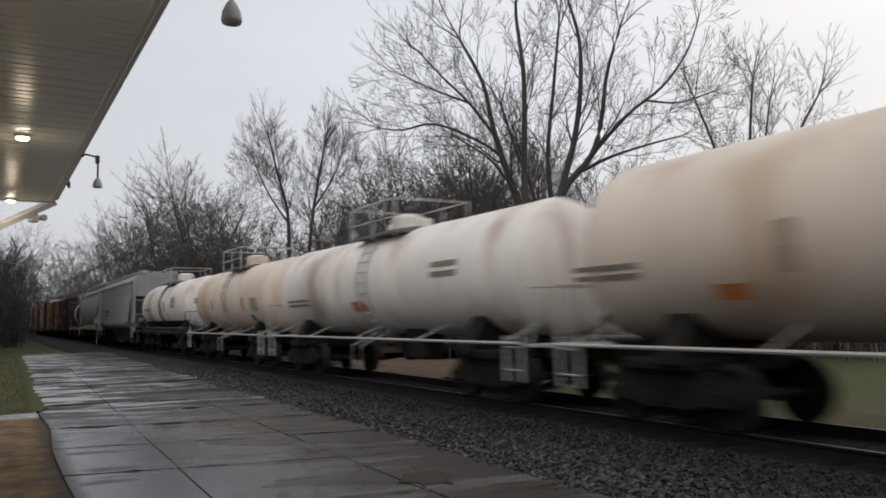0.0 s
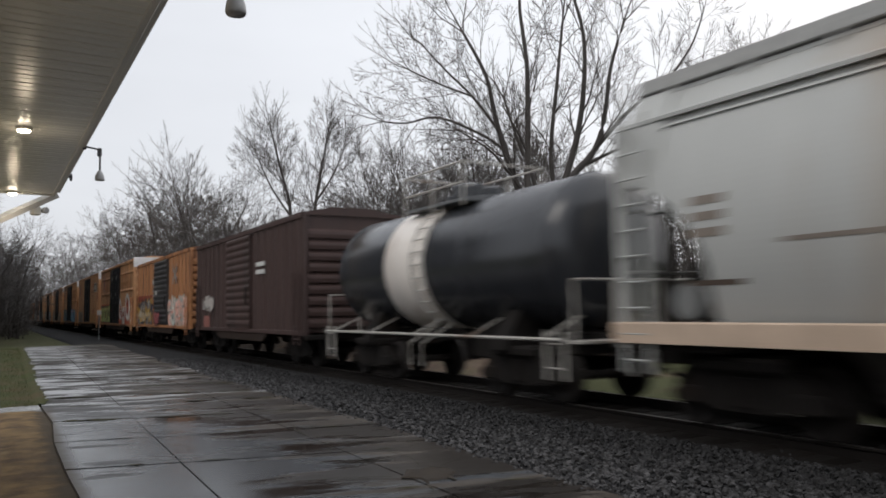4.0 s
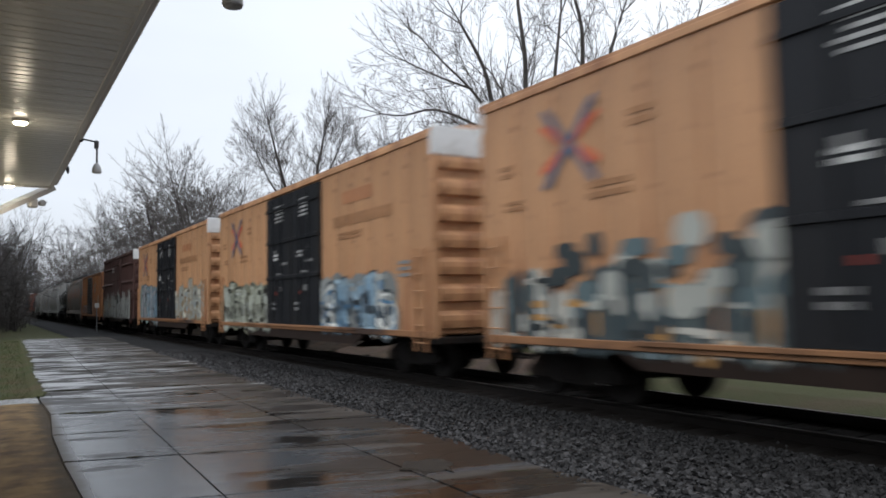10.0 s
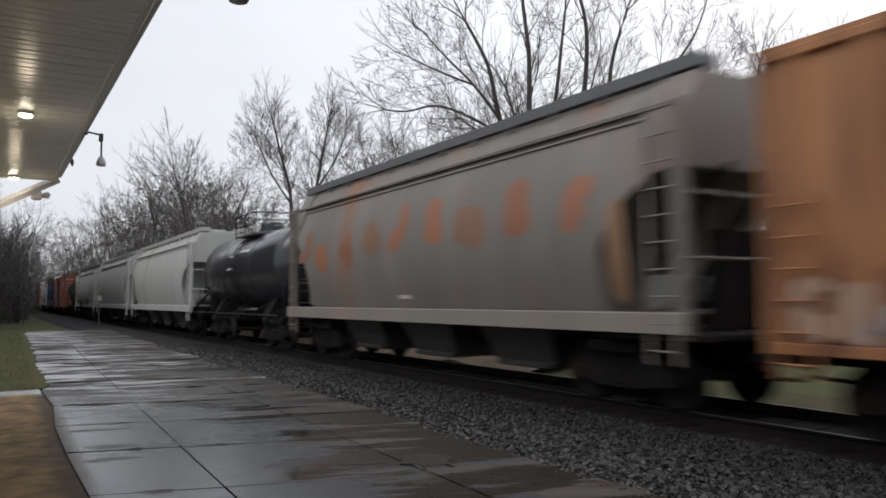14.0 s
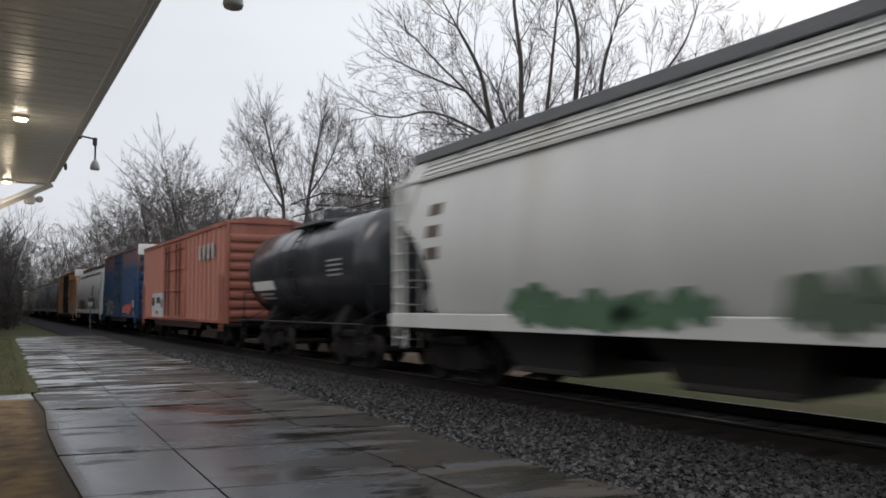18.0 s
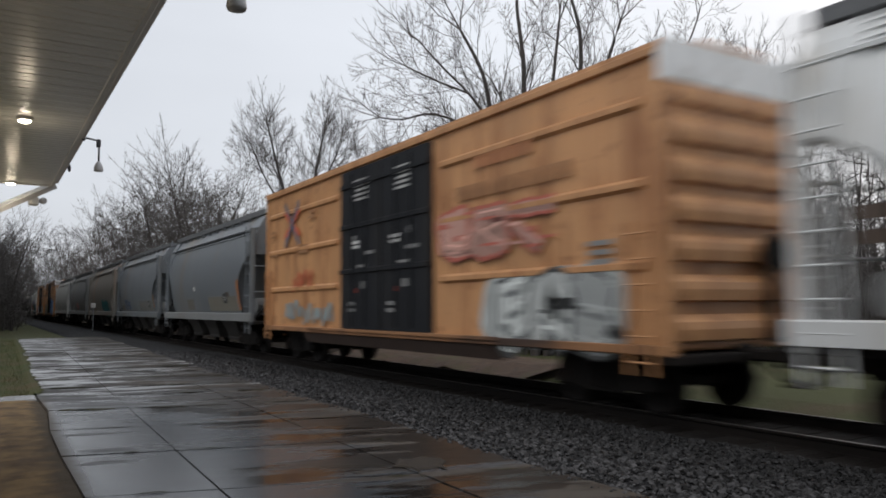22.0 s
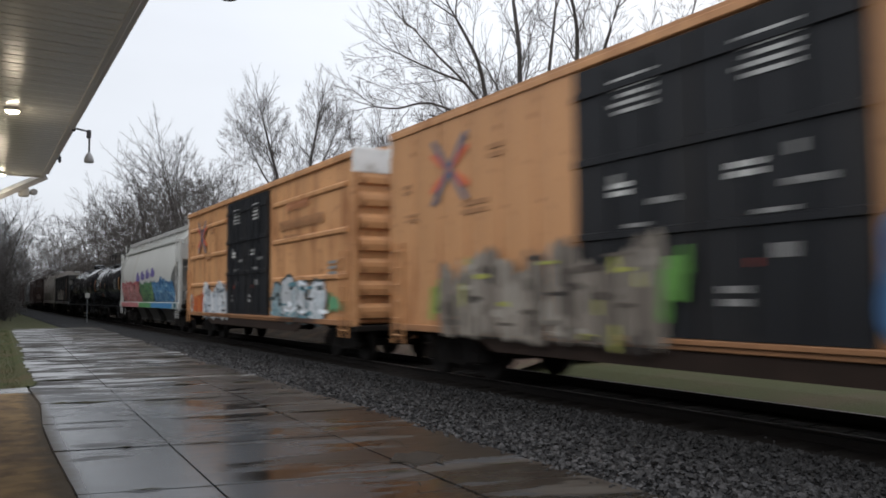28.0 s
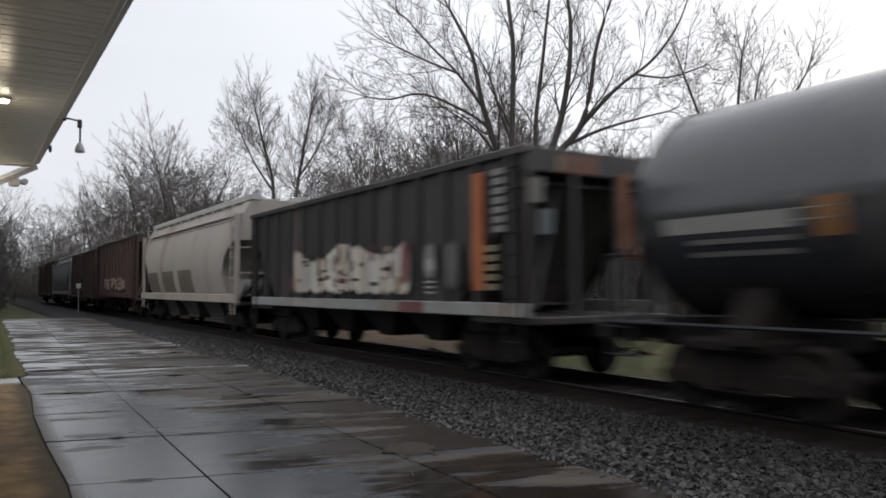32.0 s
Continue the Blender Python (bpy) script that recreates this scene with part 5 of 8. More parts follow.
cross_at = [-6.0, -3.4, -0.9, 1.6, 4.0, 6.46, 8.5, 10.45, 12.55, 14.6, 16.3, 18.2, 20.0, 21.6, 23.0, 24.4, 26.5, 28.1, 29.8, 31.5, 33.5, 35.6, 38.0, 40.5, 43.0, 45.5]
rs = random.Random(12)
for j in range(len(cross_at) - 1):
    for k in range(3):
        joint = (0.011 if cross_at[j] < 11 else 0.03) if k < 2 else 0.004
        a0, a1 = cross_at[j] + joint, cross_at[j + 1] - joint
        pts = []
        for y, kk, sg in ((a0, k, 1), (a0, k + 1, -1), (a1, k + 1, -1), (a1, k, 1)):
            gap = 0.004 if kk == 2 else 0.007
            x = long_joint(kk, y) + sg * gap
            yy = y - 0.30 * (x - 1.8)
            x = long_joint(kk, yy) + sg * gap
            if kk == 0:
                x += 0.045 * math.sin(yy * 1.1) * (1 if yy < 15 else 0.6)
            if kk == 3:
                x += 0.06 * math.sin(yy * 0.9) + 0.04 * math.sin(yy * 2.3)
            pts.append((x, yy))
        lift = rs.uniform(-0.007, 0.005)
        tilt = rs.uniform(-0.004, 0.004)
        s = Shape()
        mid = [(sum(p[0] for p in pts) / 4, sum(p[1] for p in pts) / 4)]
        ins = 0.0035
        top = [(p[0] + (mid[0][0] - p[0]) * ins, p[1] + (mid[0][1] - p[1]) * ins) for p in pts]
        v = [(*p, -0.14) for p in pts] + [(*p, -0.012 + lift + tilt * (i % 2)) for i, p in enumerate(pts)] + [(*p, lift + tilt * (i % 2)) for i, p in enumerate(top)]
        f = [(0, 3, 2, 1), (8, 9, 10, 11)]
        for b in (0, 4):
            f += [(b + i, b + (i + 1) % 4, b + 4 + (i + 1) % 4, b + 4 + i) for i in range(4)]
        s.add(v, f)
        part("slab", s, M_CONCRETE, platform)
M_JOINT = paint("joint_dirt", (0.048, 0.043, 0.03), 0.9, var=0.4, scale=10, fine=60, bump=0.6, stain=(0.05, 0.07, 0.02), stain_amount=0.3)
jd = sheet([(0.75, -0.02), (4.35, -0.02)], [-6, 46], 0.0)
jd.v = [(x + 0.025 * y, y, z) for x, y, z in jd.v]
part("joint_fill", jd, M_JOINT, platform, "dirt and moss in the joints")
# the broken patch between two slabs, with cracks running from it
rs = random.Random(5)
s = Shape()
ring = [(3.62 + (0.14 + 0.26 * rs.random()) * math.cos(a), 6.35 + (0.16 + 0.36 * rs.random()) * math.sin(a)) for a in [6.2832 * i / 15 for i in range(15)]]
s.add([(x, y, 0.002) for x, y in ring] + [(3.62 + (x - 3.62) * 0.85, 6.35 + (y - 6.35) * 0.85, 0.011 + 0.004 * rs.random()) for x, y in ring], [tuple(range(15, 30))] + [(i, (i + 1) % 15, 15 + (i + 1) % 15, 15 + i) for i in range(15)])
part("broken_patch", s, paint("crumbled_concrete", (0.042, 0.033, 0.025), 0.8, spec=0.25, var=0.5, scale=9, fine=70, bump=0.8), platform, "crumbled patch in a broken slab corner")


def crack(x, y, dx, dy, n, seed):
    r = random.Random(seed)
    q = Shape()
    v = []
    for i in range(n + 1):
        w = 0.008 * (1 - 0.7 * i / n)
        v += [(x - w, y - w, 0.0065), (x + w, y + w, 0.0065)]
        x, y = x + dx / n + r.gauss(0, 0.03), y + dy / n + r.gauss(0, 0.03)
    q.add(v, [(2 * i, 2 * i + 1, 2 * i + 3, 2 * i + 2) for i in range(n)])
    part("crack", q, M_JOINT, platform)


for k, (x, y, dx, dy) in enumerate(((3.4, 6.0, -0.5, -1.0), (3.85, 6.6, 0.6, 0.4), (3.7, 6.75, 0.2, 1.3), (3.3, 6.5, -0.7, 0.3), (2.4, 5.1, 0.9, 0.25), (2.3, 8.9, 1.1, 0.1), (1.6, 11.0, 1.3, -0.3), (3.5, 9.3, 0.2, 1.5), (2.2, 13.3, 1.2, -0.2))):
    crack(x, y, dx, dy, 9, k)


# dirt and moss that spread from the cross joints
M_MOSS = paint("dirty_moss", (0.04, 0.037, 0.018), 0.9, spec=0.15, var=0.5, scale=9, fine=60, bump=0.8)
rs = random.Random(17)
for j in range(3, 24):
    for k in range(3):
        for i in range(1 if cross_at[j] < 9 else 2):
            yj = cross_at[j]
            xa = long_joint(k, yj) + 0.1
            xb = long_joint(k + 1, yj) - 0.1
            ln = rs.uniform(0.2, 0.9) * (0.5 if yj < 9 else 1.0)
            x0 = rs.uniform(xa, max(xa + 0.05, xb - ln))
            wide = rs.uniform(0.02, 0.06) * (0.7 if yj < 12 else 2.4)
            top, low = [], []
            for q in range(8):
                x = x0 + ln * q / 7
                y = yj - 0.30 * (x - 1.8)
                e = math.sin(math.pi * q / 7) ** 0.6
                top.append((x, y + wide * e * rs.uniform(0.3, 1.2), 0.0068))
                low.append((x, y - wide * e * rs.uniform(0.3, 1.2), 0.0068))
            s = Shape()
            s.add(top + low, [(q, q + 1, q + 9, q + 8) for q in range(7)])
            part("dirt_blot", s, M_MOSS if yj < 12 or rs.random() < 0.4 else M_JOINT, platform)


def fringe(name, label, y0, y1, step, reach, z, material, seed):
    """Earth or turf that creeps raggedly over the slabs' outer edge."""
    r = random.Random(seed)
    q = Shape()
    v, k, e = [], 0, 0.0
    y = y0
    while y < y1:
        e = 0.85 * e + r.uniform(-0.5, 1.0) * reach * 0.22
        x = long_joint(0, y)
        v += [(x - 0.16, y, -0.045), (x - 0.05, y, z + r.uniform(0, 0.006)), (x + max(0.01, e), y, 0.0055)]
        y += step
        k += 1
    q.add(v, [(3 * i + c, 3 * i + c + 1, 3 * i + c + 4, 3 * i + c + 3) for i in range(k - 1) for c in (0, 1)])
    ob = new(name, q.mesh(name))
    ob.data.materials.append(material)
    tagged(ob, label, "ground", kind="structure")


M_LAWN = paint("winter_turf", (0.048, 0.056, 0.02), 0.9, spec=0.15, var=0.45, scale=3, fine=40, bump=0.8, stain=(0.075, 0.055, 0.03), stain_amount=0.5)
fringe("turf_edge", "ragged turf creeping over the platform's edge", 15.5, 45, 0.13, 0.28, 0.014, M_LAWN, 5)
g = sheet([(-6, -0.05), (-1, -0.045), (0.4, -0.04), (1.6, -0.06)], [15.46 + 1.5 * i for i in range(28)], 0.01, 8)
lawn = new("lawn", g.mesh("lawn"))
lawn.data.materials.append(M_LAWN)
tagged(lawn, "dull olive winter turf with brown patches", "lawn", kind="structure")

# cross path of pale concrete between grass and soil
s = Shape()
s.box(-6, 0.80, 14.65, 15.45, -0.12, 0.002, 0.02)
path = new("cross_path", s.mesh("cross_path"))
path.data.materials.append(paint("pale_wet_concrete", (0.2, 0.195, 0.185), 0.22, var=0.25, scale=2, bump=0.1))
tagged(path, "narrow wet concrete path to the platform", "path", kind="structure")


# ballast stones: uncountable, one object
def scatter_stones():
    r = np.random.default_rng(7)
    n = 24000
    y = 2.5 + 26.0 * r.random(n) ** 1.7
    edge = 4.36 + 0.026 * y + 0.06 * np.sin(y * 0.9) + 0.04 * np.sin(y * 2.3)
    x = edge - 0.06 + (7.5 - edge) * r.random(n)
    spill = r.random(n) < 0.02
    x = np.where(spill, x - 0.35 * r.random(n), x)
    size = 0.013 + 0.026 * r.random(n) ** 1.6
    size *= np.where(spill, 0.7, 1.0)
    base = np.array([(1, 0, 0), (-1, 0, 0), (0, 1, 0), (0, -1, 0), (0, 0, 1), (0, 0, -1), (0.62, 0.62, 0.5), (-0.62, 0.6, 0.45), (0.6, -0.6, 0.5), (-0.6, -0.62, 0.5)], float)
    faces = np.array([(6, 0, 2), (6, 2, 4), (6, 4, 0), (7, 2, 1), (7, 1, 4), (7, 4, 2), (8, 3, 0), (8, 0, 4), (8, 4, 3), (9, 1, 3), (9, 3, 4), (9, 4, 1),
                      (0, 5, 2), (2, 5, 1), (1, 5, 3), (3, 5, 0)])
    v = base[None] * (0.75 + 0.5 * r.random((n, 10, 1))) * size[:, None, None]
    v[:, :, 2] *= 0.75
    a, b = r.random(n) * 6.28, r.random(n) * 1.2
    ca, sa, cb, sb = np.cos(a)[:, None], np.sin(a)[:, None], np.cos(b)[:, None], np.sin(b)[:, None]
    yy, zz = v[:, :, 1] * cb - v[:, :, 2] * sb, v[:, :, 1] * sb + v[:, :, 2] * cb
    xx = v[:, :, 0] * ca - yy * sa
    yy = v[:, :, 0] * sa + yy * ca
    z0 = np.interp(x, [4.15, 4.45, 5.4, 6.4, 7.35, 7.8], [-0.04, -0.02, -0.015, -0.065, -0.115, -0.15]) + size * 0.35
    z0 = np.where(spill, size * 0.4, z0)
    out = np.stack([xx + x[:, None], yy + y[:, None], zz + z0[:, None]], 2).reshape(-1, 3)
    fc = (faces[None] + 10 * np.arange(n)[:, None, None]).reshape(-1, 3)
    me = bpy.data.meshes.new("ballast_stones")
    me.from_pydata(out.tolist(), [], fc.tolist())
    return me


def stone_material():
    m = M_STONE.copy()
    m.name = "varied_crushed_granite"
    n, l = m.node_tree.nodes, m.node_tree.links
    geo = n.new("ShaderNodeNewGeometry")
    ramp = n.new("ShaderNodeMapRange")
    ramp.inputs["To Min"].default_value, ramp.inputs["To Max"].default_value = 0.25, 2.5
    l.new(geo.outputs["Random Per Island"], ramp.inputs["Value"])
    bs = n["Principled BSDF"]
    src = bs.inputs["Base Color"].links[0].from_socket
    sc = n.new("ShaderNodeVectorMath")
    sc.operation = "SCALE"
    l.new(src, sc.inputs[0])
    # stones darken towards the rails: oil, and the train's shade put into the colour
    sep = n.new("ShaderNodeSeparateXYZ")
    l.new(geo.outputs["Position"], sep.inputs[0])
    oil_shade = n.new("ShaderNodeMapRange")
    oil_shade.inputs["From Min"].default_value, oil_shade.inputs["From Max"].default_value = 4.7, 6.6
    oil_shade.inputs["To Min"].default_value, oil_shade.inputs["To Max"].default_value = 1.0, 0.3
    l.new(sep.outputs["X"], oil_shade.inputs["Value"])
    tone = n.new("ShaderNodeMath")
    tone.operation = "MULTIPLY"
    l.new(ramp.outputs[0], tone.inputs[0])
    l.new(oil_shade.outputs[0], tone.inputs[1])
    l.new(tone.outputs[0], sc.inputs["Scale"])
    l.new(sc.outputs[0], bs.inputs["Base Color"])
    return m


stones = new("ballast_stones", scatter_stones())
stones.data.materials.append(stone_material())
tagged(stones, "loose grey crushed ballast stones along the track", "ballast", kind="stuff")


# short grass beside the platform
def grass_blades(name, label, n, xr, yr, z, h, seed):
    r = np.random.default_rng(seed)
    y = yr[0] + (yr[1] - yr[0]) * r.random(n) ** 1.4
    x = xr[0] + (xr[1] - xr[0]) * r.random(n) + (0.02 * y if yr[0] > 5 else 0)
    a = r.random(n) * 6.28
    hh = h * (0.4 + r.random(n))
    w = 0.006
    p0 = np.stack([x - w * np.cos(a), y - w * np.sin(a), np.full(n, z)], 1)
    p1 = np.stack([x + w * np.cos(a), y + w * np.sin(a), np.full(n, z)], 1)
    p2 = np.stack([x + 0.5 * hh * (r.random(n) - 0.5), y + 0.5 * hh * (r.random(n) - 0.5), z + hh], 1)
    me = bpy.data.meshes.new(name)
    me.from_pydata(np.stack([p0, p1, p2], 1).reshape(-1, 3).tolist(), [], np.arange(3 * n).reshape(-1, 3).tolist())
    me.materials.append(paint(name + "_green", (0.056, 0.07, 0.022), 0.85, var=0.4, scale=3, bump=0, stain=(0.12, 0.10, 0.05), stain_amount=0.4))
    return tagged(new(name, me), label, "grass", kind="stuff")


grass_blades("grass", "short olive grass beside the platform", 9000, (-1.0, 0.72), (15.4, 45), -0.06, 0.07, 3)

# ---- canopy over the platform ----
M_SOFFIT = paint("cream_metal_soffit", (0.78, 0.77, 0.70), 0.24, var=0.06, scale=2, fine=50, bump=0.03, spec=0.5, rough_var=0.06)
M_FASCIA = paint("beige_fascia_metal", (0.66, 0.645, 0.60), 0.4, var=0.08, scale=2, bump=0.03)
M_ROOFING = paint("dark_roofing", (0.06, 0.055, 0.05), 0.8, var=0.3, scale=4)
# for unseen added walls; the pale paint bounces light up to the soffit
M_WALL = paint("pale_bounce_wall_paint", (0.66, 0.62, 0.55), 0.8, var=0.25, scale=4, bump=0.3)
M_BULB = glow("lamp_glow", (1.0, 0.88, 0.66), 22.0)
M_LAMP = paint("grey_enamel", (0.45, 0.45, 0.46), 0.4, var=0.1)
M_BRACKET = paint("dark_bracket_iron", (0.05, 0.05, 0.055), 0.6, var=0.2)
CZ = 3.18
canopy = thing("canopy", pose(0, 0, 0), "wide cream metal platform canopy with board soffit", "canopy", kind="structure")
n_board = 84
for i in range(n_board):
    def board(q):
        w = 0.2
        q.prism([(-w / 2 + 0.004, 0.0), (-w / 2 + 0.012, -0.012), (-0.02, -0.012), (-0.012, -0.004), (0.0, -0.012), (w / 2 - 0.012, -0.012), (w / 2 - 0.004, 0.0), (w / 2 - 0.004, 0.02), (-w / 2 + 0.004, 0.02)], -4.4, 0.66, "x")
    part("soffit_board", once(("soffit_board",), board, M_SOFFIT), None, canopy, at=pose(0, -5.75 + 0.2 * i, CZ))
s = Shape()
s.prism([(-4.6, CZ + 0.02), (0.652, CZ + 0.02), (0.652, CZ + 0.3), (-4.6, CZ + 0.75)], -5.9, 11.0)
part("roof", s, M_ROOFING, canopy, "dark canopy roof")
s = Shape()
s.box(0.655, 0.70, -5.9, 11.06, CZ - 0.02, CZ + 0.09, 0.008)
s.box(0.70, 0.755, -5.9, 11.08, CZ + 0.03, CZ + 0.3, 0.01)
part("fascia", s, M_FASCIA, canopy, "beige metal fascia along the edge")
s = Shape()
s.box(-4.6, 0.7, 11.02, 11.07, CZ - 0.02, CZ + 0.3, 0.008)
part("end_fascia", s, M_FASCIA, canopy, "beige metal fascia across the end")
s = Shape()
s.box(-4.9, -4.6, -6.2, 11.0, -0.06, CZ + 0.8, 0.01)
wall = new("wall_station", s.mesh("wall_station"))
wall.data.materials.append(M_WALL)
tagged(wall, "plain station wall behind the platform", "wall", kind="structure")
s = Shape()
s.box(-4.6, 0.7, -6.2, -5.95, -0.06, CZ + 0.3, 0.01)
wall2 = new("wall_end", s.mesh("wall_end"))
wall2.data.materials.append(M_WALL)
tagged(wall2, "plain wall closing the canopy's end", "wall", kind="structure")
# unseen paving, added pale so that daylight bounces up to the soffit
s = Shape()
for i in range(14):
    for k in range(4):
        s.box(-4.58 + 1.05 * k, -3.55 + 1.05 * k, -5.9 + 1.2 * i, -4.72 + 1.2 * i, -0.05, -0.012, 0.01)
floor = new("pavement", s.mesh("pavement"))
floor.data.materials.append(paint("pale_bounce_paving", (0.55, 0.53, 0.48), 0.8, var=0.15, scale=3, bump=0.2))
tagged(floor, "dry pale concrete paving under the canopy", "pavement", kind="structure")
# slanting white brace under the end
s = Shape()
s.tube([(0.72, 11.12, CZ + 0.02), (0.08, 11.12, 2.84), (-1.5, 11.12, 2.0)], 0.055, 4)
part("brace", s, M_WHITE, canopy, "white slanting brace at the canopy's end")
s = Shape()
s.box(-1.58, -1.44, 11.04, 11.18, -0.06, CZ + 0.02, 0.01)
part("end_post", s, M_WHITE, canopy, "white post at the canopy's end")
# floodlight under the brace
fl = thing("floodlight", pose(0.5, 11.2, 2.985, 0, 0, 20) @ Matrix.Scale(0.62, 4), "beige twin-head floodlight below the canopy brace", "floodlight")
s = Shape()
s.box(-0.14, 0.05, -0.08, 0.08, -0.12, 0.08, 0.03)
part("housing", s, M_FASCIA, fl)
s = Shape()
s.lathe_y([-0.1, -0.05, 0.08], [0.055, 0.075, 0.05], 0.0, 12)
for k in range(len(s.v)):
    s.v[k] = (s.v[k][0] + 0.14, s.v[k][1], s.v[k][2])
part("lamp_head", s, M_LAMP, fl)


def downlight(x, y):
    d = thing("downlight", pose(x, y, CZ - 0.012), "round lit downlight in the canopy soffit", "lamp", "canopy downlights")
    s = Shape()
    s.lathe_z([-0.03, -0.025, 0.0], [0.052, 0.062, 0.066], 0, 0, 20)
    part("trim_ring", s, M_FASCIA, d)
    s = Shape()
    s.lathe_z([-0.05, -0.045, -0.035, -0.02], [0.02, 0.04, 0.052, 0.05], 0, 0, 16)
    part("bulb", s, M_BULB, d, "glowing warm white bulb", smooth=True)
    # fill light hung well below the bulb to brighten the soffit
    lamp = bpy.data.lights.new("downlight_glow", "POINT")
    lamp.energy, lamp.color, lamp.shadow_soft_size = 1.2, (1.0, 0.84, 0.62), 0.06
    ob = new("downlight_glow", lamp)
    ob.matrix_basis = pose(x, y, CZ - 0.4)


# the first two are unseen, added at the same spacing
for y in (-0.43, 3.35, 7.12, 10.88):
    downlight(0.2, y)


def hanging_lamp(y, z_top, z_shade, reach, label):
    """A bell-shaped lamp on a drop rod from a bracket arm on the fascia."""
    d = thing("hanging_lamp", pose(0.75, y, z_top), label, "lamp", "bell lamps on the canopy edge")
    s = Shape()
    s.tube([(-0.02, 0, 0.02), (reach, 0, 0)], 0.009, 8)
    s.box(-0.02, 0.012, -0.03, 0.03, -0.01, 0.06, 0.006)
    part("bracket_arm", s, M_BRACKET, d)
    s = Shape()
    s.box(reach - 0.005, reach + 0.035, -0.02, 0.02, -0.07, 0.012, 0.008)
    s.tube([(reach + 0.02, 0, -0.05), (reach + 0.02, 0, z_shade - z_top + 0.09)], 0.009, 8)
    part("drop_rod", s, M_BRACKET, d)
    s = Shape()
    q = z_shade - z_top
    s.lathe_z([q - 0.0, q + 0.012, q + 0.05, q + 0.085, q + 0.1], [0.04, 0.045, 0.04, 0.024, 0.012], reach + 0.02, 0, 20)
    part("shade", s, M_LAMP, d, "pale grey bell shade", smooth=True)


hanging_lamp(8.0, 3.21, 2.9, 0.115, "bell lamp on a dark bracket at the canopy's edge")
hanging_lamp(3.12, 3.24, 2.845, 0.09, "bell lamp on a dark bracket near the platform's middle")
s = Shape()
s.lathe_z([3.16, 3.18, 3.22, 3.25], [0.008, 0.017, 0.017, 0.008], 0.77, 9.74, 12)
s.box(0.745, 0.775, 9.72, 9.76, 3.2, 3.24)
cam_dome = new("fascia_sensor", s.mesh("fascia_sensor"))
cam_dome.data.materials.append(M_BRACKET)
tagged(cam_dome, "small dark sensor on the canopy fascia", "sensor")

# marker post between platform and track
mk = thing("marker_post", pose(6.35, 56.0, -0.05), "slim white marker post with a square plate by the track", "marker post")
s = Shape()
s.box(-0.035, 0.035, -0.03, 0.03, 0, 1.95, 0.008)
part("pole", s, M_GRATE, mk)
s = Shape()
s.box(-0.14, 0.14, -0.045, -0.03, 1.66, 1.98, 0.005)
part("plate", s, M_RAILING, mk, "dull white square plate")


# ---- bare winter trees ----
M_BARK = paint("grey_brown_bark", (0.07, 0.062, 0.058), 0.9, var=0.35, scale=5, fine=40, stretch=(1, 1, 0.3), bump=0.5)
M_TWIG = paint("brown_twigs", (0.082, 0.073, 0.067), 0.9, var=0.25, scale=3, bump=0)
# paler than the near twigs: distance haze put into the colour
M_TWIG_FAR = paint("haze_pale_twigs", (0.105, 0.095, 0.09), 0.95, var=0.25, scale=0.6, bump=0)


